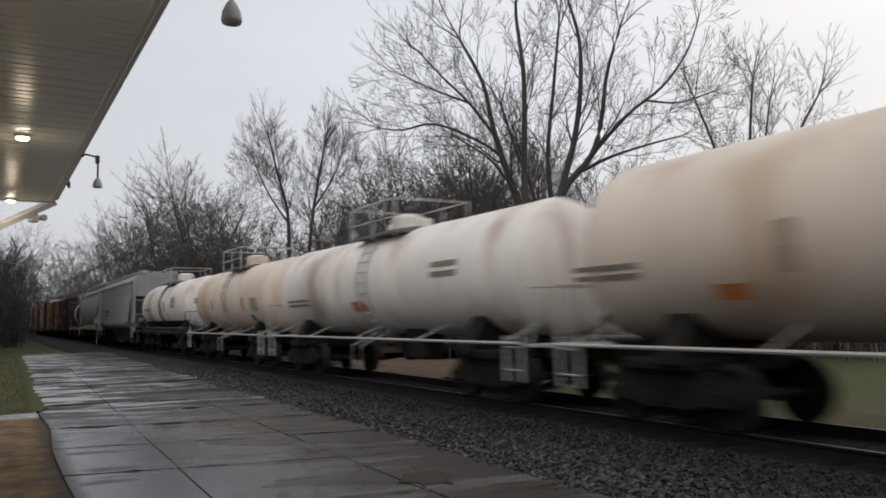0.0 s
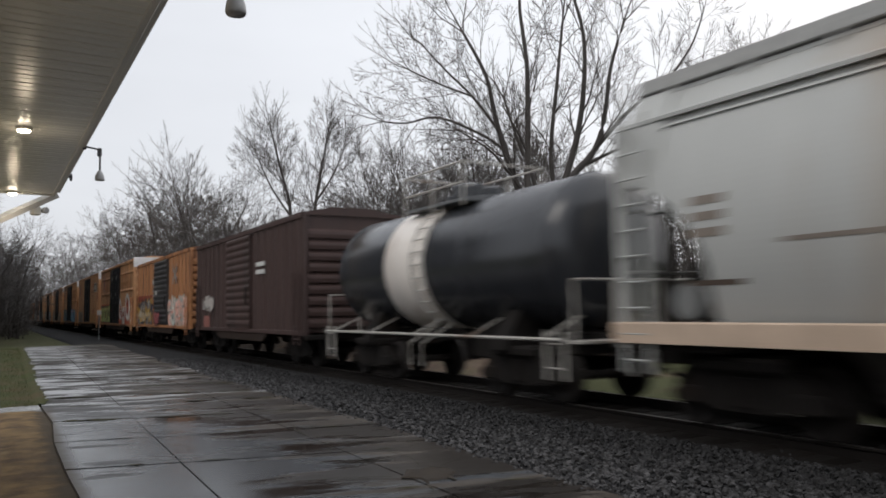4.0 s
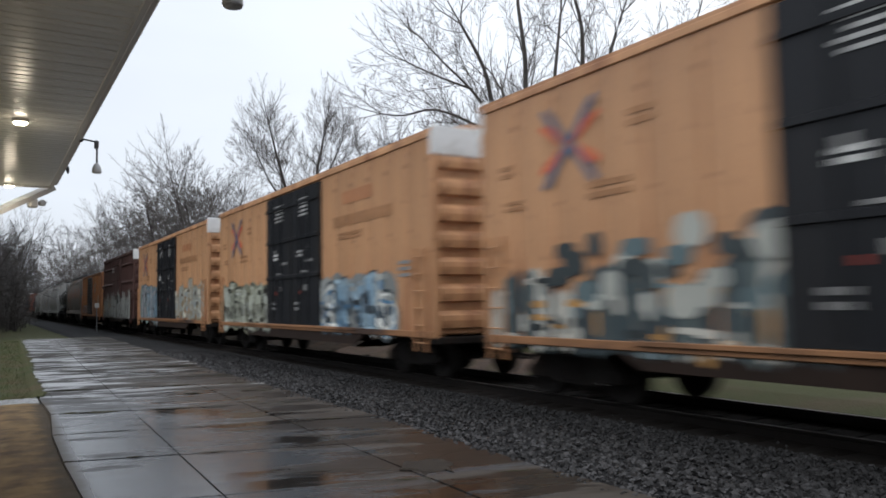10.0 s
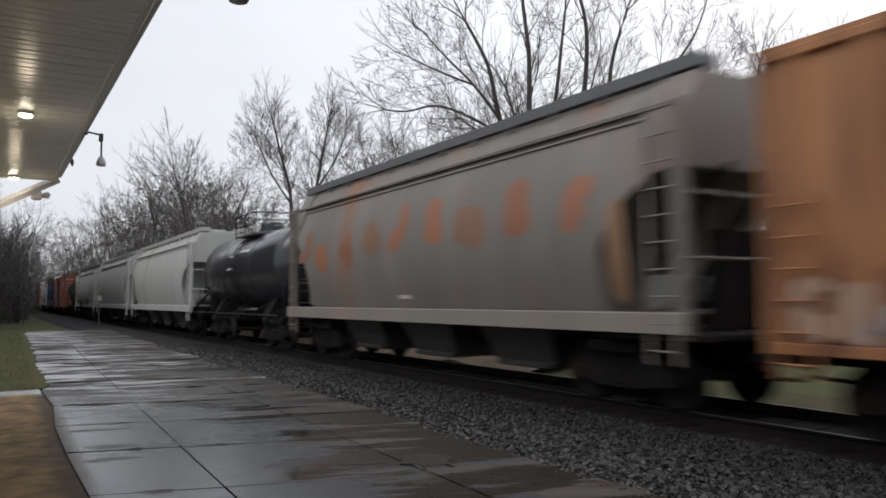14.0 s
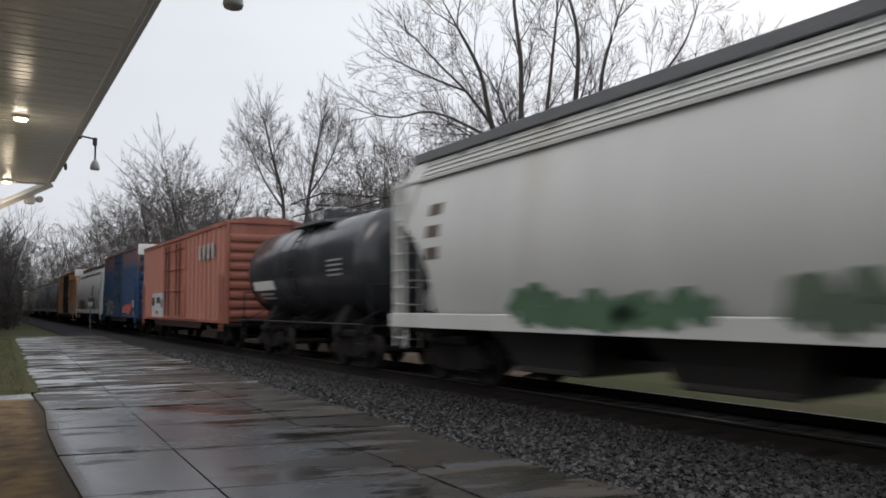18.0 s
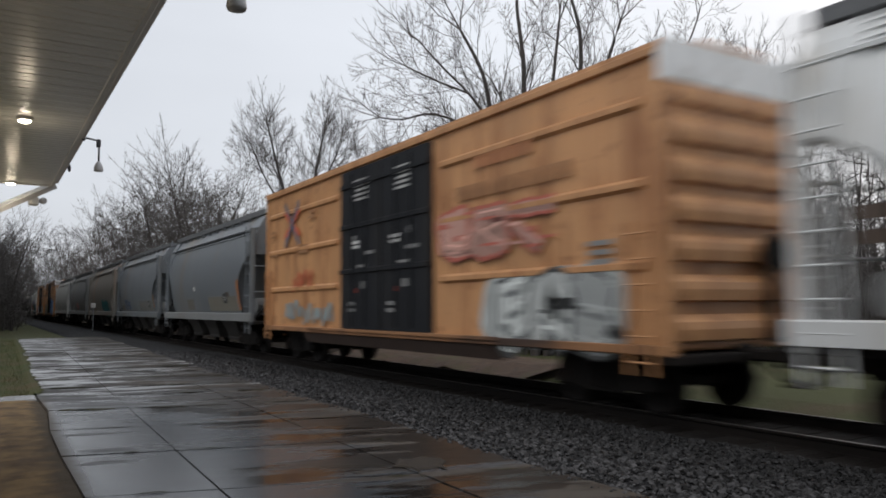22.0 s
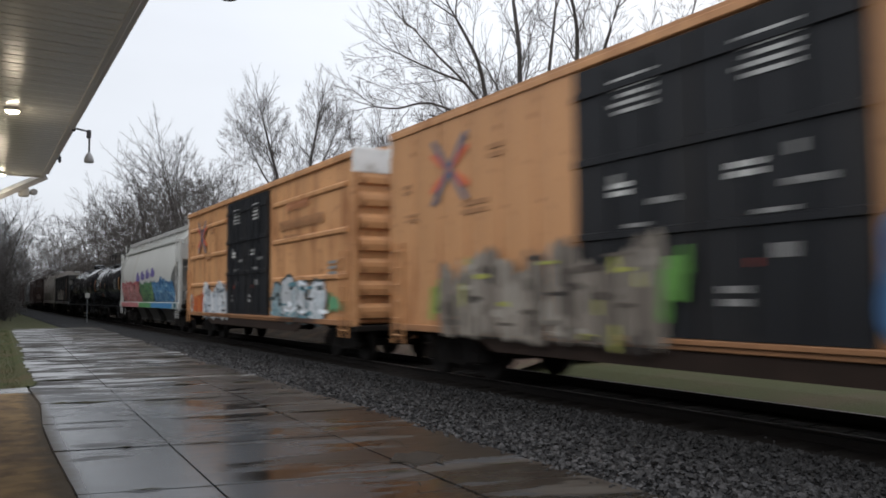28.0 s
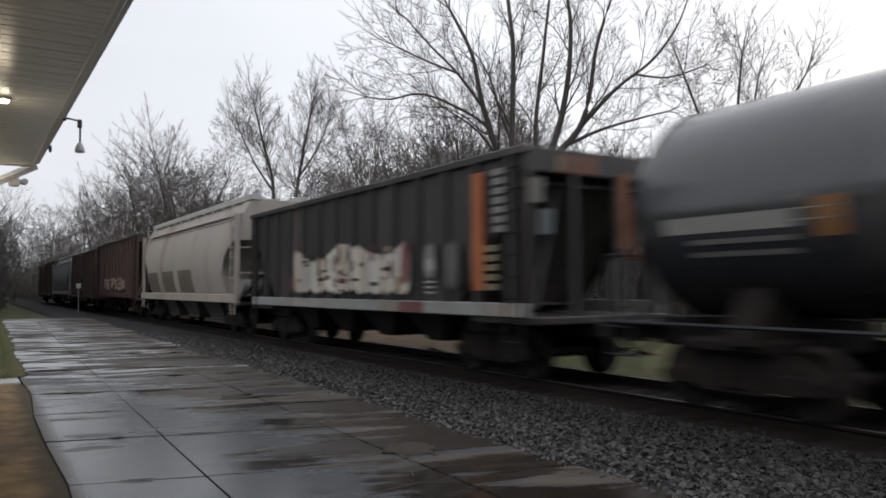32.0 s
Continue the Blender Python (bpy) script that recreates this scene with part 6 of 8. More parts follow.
class Wood:
    """Tapered limbs that bear branches, twigs and fine shoots, gathered into plain arrays."""

    def __init__(self, seed):
        self.r = random.Random(seed)
        self.limbs, self.twigs = Shape(), Shape()

    def put(self, pts, radii, twig):
        r = radii[0]
        s = self.twigs if twig else self.limbs
        if len(pts) > 2 or r > 0.02:
            s.tube(pts, radii, 7 if r > 0.09 else 5 if r > 0.045 else 3, cap=False)
        else:
            spike(s, pts[0], pts[-1], r)

    def aside(self, d, deg, a):
        """The way d turned by so many degrees, towards the side a."""
        u = d.cross(Vector((0.31, 0.17, 0.93))).normalized()
        w = u.cross(d)
        b = math.radians(deg)
        return d * math.cos(b) + (u * math.cos(a) + w * math.sin(a)) * math.sin(b)

    def branch(self, p, d, length, rad, level, spec):
        """One branch and all that it bears: level 3 is a limb, 2 a branch, 1 a twig, 0 a fine shoot."""
        r = self.r
        if level == 0 or length < spec["least"]:
            q = p + (d + Vector((0, 0, 0.2))).normalized() * length
            self.put([p, q], [max(spec["thin"], min(rad * 0.7, 1.4 * spec["thin"])), 0], True)
            return
        k = (1, spec["bends"], 4, 6)[level]
        pts, radii, ways = [Vector(p)], [rad], []
        d = Vector(d).normalized()
        tip = 0.35 if level > 1 else 0.45
        for i in range(k):
            wob = Vector((r.gauss(0, 1), r.gauss(0, 1), r.gauss(0, 0.6))) * spec["wobble"]
            d = (d + wob + Vector((0, 0, spec["up"] / k))).normalized()
            ways.append(d)
            pts.append(pts[-1] + d * (length / k))
            radii.append(max(spec["thin"], rad * (1 - (1 - tip) * (i + 1) / k)))
        self.put(pts, radii, rad < 0.035)
        n = spec["bears"][level]
        a = r.uniform(0, 6.28)
        for i in range(n):
            q = (spec["bare"] + (1 - spec["bare"]) * (i + r.random()) / n) * k
            j = min(k - 1, int(q))
            o = pts[j].lerp(pts[j + 1], q - j)
            a += 2.4 + r.uniform(-0.5, 0.5)
            far = q / k
            ln = length * spec["ratio"] * r.uniform(0.7, 1.25) * (1.2 - 0.65 * far)
            self.branch(o, self.aside(ways[j], r.uniform(*spec["angle"]), a), ln, radii[j] * r.uniform(0.42, 0.62), level - 1, spec)
        # the leader goes on past the end in a small fork
        for deg in (r.uniform(4, 14), r.uniform(18, 34)):
            self.branch(pts[-1], self.aside(d, deg, r.uniform(0, 6.28)), length * 0.42, radii[-1] * 0.85, level - 1, spec)

    def stem(self, pts, r0, r1, spec, reach, n=6, start=0.3):
        """A main stem through given points, smoothed, with limbs along it and a fork at its top."""
        r = self.r
        pts = [Vector(p) for p in pts]
        fine = []
        for i in range(len(pts) - 1):
            a, b = pts[max(0, i - 1)], pts[min(len(pts) - 1, i + 2)]
            for k in range(4):
                t = k / 4
                t2, t3 = t * t, t * t * t
                fine.append(0.5 * ((2 * pts[i]) + (pts[i + 1] - a) * t + (2 * a - 5 * pts[i] + 4 * pts[i + 1] - b) * t2 + (-a + 3 * pts[i] - 3 * pts[i + 1] + b) * t3))
        fine.append(pts[-1])
        m = len(fine)
        radii = [r0 + (r1 - r0) * i / (m - 1) for i in range(m)]
        self.put(fine, radii, False)
        d = (fine[-1] - fine[-2]).normalized()
        a = r.uniform(0, 6.28)
        for deg in (6, 24, 32):
            a += 2.1
            self.branch(fine[-1], self.aside(d, deg * r.uniform(0.7, 1.2), a), reach * r.uniform(0.75, 0.95), r1 * r.uniform(0.7, 0.9), 2, spec)
        for i in range(n):
            q = start + (1 - start) * (i + r.random()) / n
            j = min(m - 2, int(q * (m - 1)))
            d = (fine[j + 1] - fine[j]).normalized()
            a += 2.4 + r.uniform(-0.4, 0.4)
            self.branch(fine[j], self.aside(d, r.uniform(*spec["limb"]), a), reach * r.uniform(0.75, 1.2) * (1.15 - 0.45 * q), radii[j] * r.uniform(0.28, 0.46), 3, spec)


def spike(s, p, q, r):
    """A thin shoot: one slim three-sided spike."""
    d = q - p
    side = d.cross(Vector((0.3, 0.2, 1))).normalized()
    up = side.cross(d).normalized()
    k = len(s.v)
    s.v += [tuple(p + side * r), tuple(p - side * 0.5 * r + up * 0.87 * r), tuple(p - side * 0.5 * r - up * 0.87 * r), tuple(q)]
    s.f += [(k, k + 1, k + 3), (k + 1, k + 2, k + 3), (k + 2, k, k + 3)]


def fast_mesh(name, shape, material, size=1.0):
    me = bpy.data.meshes.new(name)
    me.from_pydata([(v[0] * size, v[1] * size, v[2] * size) for v in shape.v], [], shape.f)
    me.polygons.foreach_set("use_smooth", [True] * len(me.polygons))
    me.materials.append(material)
    return me


def plant(name, wood, at, label, bark, twig, category="tree", group=""):
    t = thing(name, at, label, category, group)
    a = new("trunk", fast_mesh("trunk", wood.limbs, bark))
    b = new("crown", fast_mesh("crown", wood.twigs, twig))
    a.parent = b.parent = t
    return t


BIG = dict(thin=0.0066, least=0.16, angle=(26, 54), limb=(26, 50), wobble=0.14, up=0.26, ratio=0.6, bare=0.16, bears=(0, 1, 4, 5), bends=3)
w = Wood(21)


def fan(pts):
    """Points given across the view, into it and up, turned to the tree's own axes."""
    return [(0.855 * a + 0.518 * b, -0.518 * a + 0.855 * b, c) for a, b, c in pts]


for pts, r0, r1, n in (
        (((0, 0, -0.4), (-0.2, 0.1, 3.4), (-0.5, 0.2, 5.6), (-1.1, 0.3, 7.6), (-1.5, 0.4, 9.1), (-1.85, 0.3, 10.8), (-2.7, 0.2, 12.5)), 0.2, 0.05, 9),
        (((0.1, 0.1, -0.4), (-0.3, 0, 4.0), (-0.4, 0, 6.2), (-0.3, 0.1, 9.1), (-0.3, 0, 11.2), (-0.5, 0.1, 13.4), (-0.4, 0.1, 14.6)), 0.17, 0.042, 10),
        (((0.4, -0.1, -0.4), (0.6, -0.1, 3.6), (0.85, -0.2, 6.0), (1.45, -0.3, 8.1), (1.75, -0.5, 10.0), (1.8, -0.5, 12.1), (1.4, -0.4, 13.9)), 0.19, 0.045, 9),
        (((0.5, 0.1, -0.4), (0.7, 0.2, 4.0), (1.1, 0.4, 6.4), (2.3, 0.6, 7.9), (2.8, 0.8, 9.4), (3.1, 0.9, 11.2), (3.7, 0.9, 13.1)), 0.19, 0.045, 9),
        (((0.1, 0.4, -0.4), (0.3, 0.9, 4.4), (0.1, 1.4, 6.6), (-0.5, 2.0, 8.6), (-1.0, 2.6, 10.6)), 0.13, 0.045, 7),
        (((0.3, -0.3, -0.4), (0.5, -0.9, 4.6), (0.3, -1.6, 7.4), (0.5, -2.2, 9.8), (0.7, -2.5, 11.8)), 0.12, 0.04, 7)):
    w.stem(fan(pts), r0, r1, BIG, 2.7, n - 2, 0.42)
LIMB = dict(BIG, up=0.14)
for pts, r0 in ((((-1.15, 0.3, 7.8), (-1.9, 0.6, 8.5), (-3.7, 1.0, 9.4), (-5.0, 1.2, 9.25), (-5.9, 1.3, 9.35)), 0.07),
                (((-1.48, 0.4, 8.8), (-2.4, 0.2, 10.0), (-3.4, 0.1, 11.0), (-4.3, 0, 12.0)), 0.07),
                (((-2.4, 0.2, 10.0), (-3.6, -0.4, 10.3), (-4.8, -0.7, 10.8)), 0.05),
                (((2.3, 0.6, 7.9), (3.7, 0.2, 9.4), (5.0, 0, 10.4), (5.9, -0.2, 11.6), (6.4, -0.2, 12.8)), 0.08),
                (((1.9, 0.5, 7.3), (3.1, 0.9, 7.9), (4.6, 1.2, 8.4), (6.1, 1.4, 8.8)), 0.08),
                (((4.4, 0.1, 9.9), (5.8, 0.5, 9.9), (7.2, 0.8, 10.4)), 0.05),
                (((-0.6, 0.2, 6.3), (-1.7, -0.6, 7.6), (-3.0, -1.0, 8.4)), 0.06)):
    w.stem(fan(pts), r0, 0.026, LIMB, 2.0, 6, 0.2)
plant("tree", w, pose(17.6, 22.2, -0.3), "large bare multi-stemmed tree with spreading limbs", M_BARK, M_TWIG, group="bare trees beyond the track")

TALL = dict(thin=0.0075, least=0.2, angle=(27, 56), limb=(25, 50), wobble=0.1, up=0.26, ratio=0.5, bare=0.1, bears=(0, 4, 6, 6), bends=2)
w = Wood(5)
for pts, r0, r1, n in ((((0, 0, -0.4), (-0.1, 0.2, 4.6), (-0.15, 0.2, 8.6), (-0.8, 0.1, 11.4), (-1.3, 0, 13.6)), 0.17, 0.045, 15),
                       (((1.1, 0.2, -0.4), (1.2, 0, 5), (1.5, 0.1, 8.6), (2.0, 0, 11.4), (2.4, 0.1, 13.6)), 0.16, 0.045, 15),
                       (((-0.2, 0.2, 8.2), (-1.4, 0.4, 10.0), (-2.4, 0.5, 12.2)), 0.08, 0.035, 8), (((1.55, 0.1, 9.0), (2.7, -0.2, 10.6), (3.5, -0.3, 12.4)), 0.08, 0.035, 8)):
    w.stem(fan(pts), r0, r1, TALL, 2.5, n, 0.5)
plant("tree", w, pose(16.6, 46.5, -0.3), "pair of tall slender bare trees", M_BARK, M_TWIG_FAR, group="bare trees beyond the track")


w = Wood(64)
for pts, r0, r1, n in ((((0, 0, -0.4), (-0.2, 0.1, 4.0), (-0.7, 0.1, 7.0), (-1.5, 0, 9.3)), 0.1, 0.03, 8), (((0.1, 0.2, -0.4), (0.2, 0, 4.5), (0.4, 0.1, 7.6), (0.6, 0, 10.0)), 0.1, 0.03, 9),
                       (((0.4, 0.2, -0.4), (0.8, 0, 4.2), (1.7, -0.1, 7.2), (2.7, -0.3, 9.2)), 0.09, 0.03, 8), (((0.3, 0.4, 4.4), (1.0, 0.8, 6.6), (1.6, 1.0, 9.4)), 0.07, 0.03, 6)):
    w.stem(fan(pts), r0, r1, dict(TALL, thin=0.0052, bears=(0, 4, 5, 4)), 1.9, n, 0.45)
plant("tree", w, pose(22.5, 16.8, -0.3), "slender bare multi-stemmed tree at the wood's edge", M_BARK, M_TWIG_FAR, group="bare trees beyond the track")


def bare_tree(seed, stems, spread_r, reach, n, split=0.35, height=12.0, **change):
    """A bare tree of that height, as meshes of trunk and crown."""
    w = Wood(seed)
    r = random.Random(seed * 3 + 1)
    spec = dict(TALL, thin=0.0098, limb=(34, 66), angle=(30, 64), up=0.12, wobble=0.11, bears=(0, 3, 5, 5))
    spec.update(change)
    hh = height * 0.74
    for i in range(stems):
        a = 6.283 * i / stems + r.uniform(-0.5, 0.5)
        q = spread_r * r.uniform(0.5, 1.0)
        c, s = math.cos(a), math.sin(a)
        hs = hh * r.uniform(0.82, 1.0)
        w.stem([(0.12 * c, 0.12 * s, -0.4), (q * 0.15 * c, q * 0.15 * s, hs * split), (q * 0.5 * c, q * 0.5 * s, hs * 0.68), (q * c, q * s, hs)], 0.0095 * height, 0.0028 * height, spec, reach, n, split + 0.05)
    k = height / max(v[2] for v in w.twigs.v)
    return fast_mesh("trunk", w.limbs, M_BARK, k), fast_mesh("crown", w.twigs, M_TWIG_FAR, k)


MESHES = [bare_tree(31, 2, 2.2, 3.2, 10, 0.4),                                    # vase
          bare_tree(47, 3, 3.2, 3.1, 9, 0.34, limb=(38, 72)),                     # round crown
          bare_tree(58, 4, 1.8, 1.9, 6, 0.12, height=8.0, angle=(24, 56)),        # scrub
          bare_tree(77, 1, 0.6, 3.1, 18, 0.32, limb=(26, 52))]                    # slender
TALLNESS = (12.0, 12.0, 8.0, 12.0)


def place_tree(kind, x, y, turn, height, label="bare grey-brown winter tree in the wood"):
    t = thing("tree", pose(x, y, -0.3, 0, 0, turn) @ Matrix.Scale(height / TALLNESS[kind], 4), label, "tree", "bare trees beyond the track")
    for nm, me in zip(("trunk", "crown"), MESHES[kind]):
        o = new(nm, me)
        o.parent = t
    return t


# kind, x, y, turn, height
# behind the track, close by
for row in ((0, 21, 31, 40, 13.0), (2, 18.5, 30, 0, 9.0), (2, 19.5, 35, 200, 10), (0, 20, 40, 90, 13.5), (2, 17.5, 40, 50, 9), (2, 18, 52, 10, 9.5), (2, 21, 45, 20, 9), (0, 19.5, 47, 200, 12.5), (2, 16.8, 35, 130, 7.5), (2, 20.5, 27, 10, 8.5), (1, 19.5, 33.5, 70, 12), (0, 19.8, 30, 320, 11), (2, 18.4, 37, 250, 9.5), (0, 16.0, 58, 45, 12.5)):
    place_tree(*row)
# deeper in the wood
for row in ((1, 23, 36, 10, 14), (3, 22, 28, 300, 12.5), (1, 24, 45, 120, 14), (3, 26, 33, 60, 14), (2, 22, 24.5, 80, 7.5), (0, 25, 26, 140, 11), (2, 24, 20.5, 220, 6.5), (1, 27, 40, 250, 14), (1, 22.5, 52, 30, 13.5), (1, 21.5, 38.5, 170, 13), (1, 22.5, 33, 200, 13)):
    place_tree(*row)
# at the field's edge
for row in ((2, 29, 20, 160, 8.5), (0, 31, 19, 260, 8.6), (2, 33, 16, 30, 8), (1, 33, 21, 130, 9.5), (2, 28, 17.5, 0, 6), (2, 30, 25, 40, 9)):
    place_tree(*row)
# along the line
for row in ((1, 15.6, 66, 0, 18.0), (1, 16.8, 73, 100, 19.5), (0, 14.8, 78, 200, 18), (1, 18.0, 61, 250, 13), (1, 17.5, 84, 310, 19), (0, 15.2, 92, 140, 17), (2, 14.5, 62, 20, 8), (2, 14.8, 70, 70, 8.5), (2, 15.0, 82, 20, 9)):
    place_tree(*row)
# far down the line
for row in ((1, 16.0, 104, 70, 18), (0, 15.5, 118, 20, 18.5), (1, 16.5, 134, 20, 19), (1, 15.0, 152, 10, 19), (0, 14.0, 172, 110, 19), (1, 15.5, 196, 10, 20), (1, 12.8, 225, 60, 19), (0, 10.5, 260, 200, 19), (1, 6, 300, 20, 20)):
    place_tree(*row)
for row in ((1, -0.6, 62, 0, 10.5), (0, -2.2, 66, 90, 10.5), (1, 1.6, 71, 200, 11), (0, 0.6, 80, 30, 11.5), (1, -4, 60, 120, 10), (1, 2.4, 92, 20, 13), (0, 2.5, 108, 50, 13.5), (1, 1.5, 126, 10, 14), (0, 3.2, 146, 70, 15), (2, 1.8, 66, 0, 6), (2, 2.2, 76, 80, 6)):
    place_tree(*row, label="bare tree at the end of the platform")


def thicket(name, label, spots, seed, material, twigs=26):
    """Undergrowth: thin stems with twigs, one object."""
    r = random.Random(seed)
    s = Shape()
    for x, y, hh in spots:
        for k in range(3):
            bx, by = x + r.gauss(0, 0.5), y + r.gauss(0, 0.5)
            top = Vector((bx + r.gauss(0, 0.5), by + r.gauss(0, 0.5), -0.3 + hh * r.uniform(0.6, 1.0)))
            base = Vector((bx, by, -0.35))
            s.tube([base, base.lerp(top, 0.5) + Vector((r.gauss(0, 0.1), r.gauss(0, 0.1), 0)), top], [0.03, 0.02, 0.008], 3, cap=False)
            for j in range(twigs):
                q = r.uniform(0.12, 1.0)
                p = base.lerp(top, q)
                d = Vector((r.gauss(0, 1), r.gauss(0, 1), r.uniform(0.0, 1.1))).normalized() * hh * r.uniform(0.08, 0.28)
                spike(s, p, p + d, 0.022)
    me = fast_mesh(name, s, material)
    return tagged(new(name, me), label, "undergrowth", kind="stuff")


rs = random.Random(9)
spots = [(rs.uniform(17.0, 25), rs.uniform(21, 58), rs.uniform(3.0, 6.8)) for _ in range(360)]
spots += [(rs.uniform(14.0, 18), rs.uniform(55, 210), rs.uniform(3.5, 10.0)) for _ in range(900)]
spots += [(rs.uniform(15.5, 18), rs.uniform(50, 62), rs.uniform(5.0, 7.5)) for _ in range(70)]
spots += [(rs.uniform(26, 36), rs.uniform(14, 32), rs.uniform(3, 5.5)) for _ in range(90)]
thicket("undergrowth", "dense leafless brown undergrowth behind the track", spots, 4, M_TWIG, 34)
spots = [(rs.uniform(-9, 2.6), rs.uniform(62, 100), rs.uniform(3.0, 7.5)) for _ in range(200)]
spots += [(rs.uniform(-6, 4.5), rs.uniform(100, 190), rs.uniform(3.5, 7.5)) for _ in range(160)]
thicket("undergrowth", "dark leafless thicket beside the line", spots, 6, M_TWIG)
# the wood's far depth, closing the view
s = Shape()
rs = random.Random(3)
for row, (dx, base_h) in enumerate(((-4, 6.0), (0, 7.5), (5, 9.0), (11, 10.0))):
    pts = [(30 + dx, 14), (28 + dx, 30), (24 + dx, 60), (20 + dx, 110), (17 + dx, 200), (8 + dx, 330)]
    for (x0, y0), (x1, y1) in zip(pts, pts[1:]):
        k = int(math.hypot(x1 - x0, y1 - y0) / 0.5)
        for i in range(k):
            x, y = x0 + (x1 - x0) * i / k + rs.uniform(-1.5, 1.5), y0 + (y1 - y0) * i / k
            hh = base_h * rs.uniform(0.5, 1.15)
            s.tube([(x, y, -0.4), (x + rs.gauss(0, 0.2), y + rs.gauss(0, 0.2), hh * 0.6), (x + rs.gauss(0, 0.5), y + rs.gauss(0, 0.5), hh)], [0.06, 0.045, 0.012], 3, cap=False)
            for j in range(30):
                q = rs.uniform(0.04, 1)
                p = Vector((x + rs.gauss(0, 0.3), y + rs.gauss(0, 0.3), hh * q))
                d = Vector((rs.gauss(0, 1), rs.gauss(0, 1), rs.uniform(0, 1.3))).normalized() * rs.uniform(0.6, 1.8)
                spike(s, p, p + d, 0.03)
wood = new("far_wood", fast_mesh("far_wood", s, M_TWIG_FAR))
tagged(wood, "grey leafless wood receding behind the line", "wood", kind="stuff")

# wood added on the platform's side, mostly unseen, to shade the far track
s = Shape()
rs = random.Random(8)
for i in range(1500):
    y = 47 + 260 * rs.random() ** 1.3
    x = min(0.0, 0.018 * y - 3.8) - 18 * rs.random() ** 1.6
    hh = rs.uniform(17.0, 25.0) if x < 0.012 * y - 2.5 else rs.uniform(8.5, 13.0)
    s.tube([(x, y, -0.4), (x + rs.gauss(0, 0.2), y + rs.gauss(0, 0.2), hh * 0.6), (x + rs.gauss(0, 0.5), y + rs.gauss(0, 0.5), hh)], [0.16, 0.11, 0.02] if x < 0.012 * y - 4.5 else [0.1, 0.06, 0.012], 3, cap=False)
    seen = x > 0.012 * y - 4.5
    for j in range(150 if seen else 52):
        p = Vector((x + rs.gauss(0, 0.8), y + rs.gauss(0, 0.8), hh * rs.uniform(0.05, 1)))
        d = Vector((rs.gauss(0, 1), rs.gauss(0, 1), rs.uniform(0, 1))).normalized() * rs.uniform(1.0, 2.6)
        # twigs out of view are thickened to block more light
        spike(s, p, p + d, 0.03 if seen else 0.13)
wood = new("near_wood", fast_mesh("near_wood", s, M_TWIG))
tagged(wood, "dense leafless wood on the platform's side of the line", "wood", kind="stuff")


# ---- the train, in order ----
flat = lambda z: 1.545

car, h, fc = tank_car(-4.6, 8.9, 1.36, M_TANK_CREAM, "cream tank car with rusty stains", cz=2.48)
bars(car, 5.9, 1.95, 1.3, 0.28, 2, M_FADED, fc); patch(car, 3.6, 4.1, 1.67, 1.87, spray(190, 120, 66), fc); patch(car, 2.85, 3.1, 1.96, 2.56, spray(150, 132, 116), fc); bars(car, -3.7, 2.25, 1.0, 0.4, 2, M_FADED, fc)
car, h, fc = tank_car(10.0, 22.75, 1.27, M_TANK_WHITE, "dirty white tank car with an orange placard", cz=2.4, rail_paint=M_GRATE_PALE)
bars(car, -3.7, 2.25, 1.0, 0.4, 2, M_FADED, fc); patch(car, 0.1, 0.9, 1.7, 1.95, spray(176, 104, 62), fc); bars(car, 4.5, 1.85, 1.7, 0.25, 2, M_FADED, fc)
car, h, fc = tank_car(23.55, 33.8, 1.27, M_TANK_CREAM, "rust-streaked cream tank car", cz=2.38, rail_paint=M_GRATE_PALE)
patch(car, -0.1, 0.2, 1.9, 2.35, spray(176, 142, 104), fc); patch(car, -2.3, -2.1, 1.9, 2.35, M_PLACARD, fc, "placard"); patch(car, 1.9, 2.1, 2.0, 2.4, M_PLACARD, fc, "placard")
bars(car, -3.5, 1.85, 0.8, 0.45, 6, M_FADED, fc); patch(car, -3.1, -2.7, 1.54, 1.74, spray(90, 80, 72), fc); bars(car, 4.6, 2.3, 0.8, 0.25, 2, M_FADED, fc)
car, h, fc = tank_car(35.2, 46.9, 1.28, M_TANK_WHITE, "white tank car with a black belly", cz=2.4, dark_belly=True, rail_paint=M_BLACK_RUST, underframe=True)
bars(car, 3.7, 2.1, 1.8, 0.2, 1, M_FADED, fc); patch(car, -1.5, -1.3, 1.8, 2.04, M_PLACARD, fc, "placard"); patch(car, -1.0, -0.7, 2.1, 2.55, spray(150, 142, 132), fc)
bars(car, -2.9, 2.2, 0.9, 0.55, 6, M_FADED, fc)
car, h, fc = covered_hopper(47.9, 62.9, 4.45, M_HOP_GREEN, "grey covered hopper with ribbed flat sides", curved=False, ribs=20, bays=3, low=1.6, sill_paint=M_BAY_DUST, bay_paint=M_BAY_DUST)
for k in range(3):
    bars(car, 4.1 - 0.9 * k, 2.3, 0.6, 0.18, 1, spray(88, 94, 98), lambda z: 1.63, 0.1)
bars(car, 3.3, 2.05, 1.4, 0.08, 1, spray(112, 116, 114), lambda z: 1.63, 0.1)
patch(car, -2.6, -2.2, 1.85, 2.15, spray(196, 196, 190), lambda z: 1.63)
car, h, fc = covered_hopper(63.7, 78.5, 4.5, M_HOP_LIGHT, "pale grey curved-side covered hopper", sill_paint=paint("tan_sill_paint", (0.55, 0.42, 0.32), 0.55))
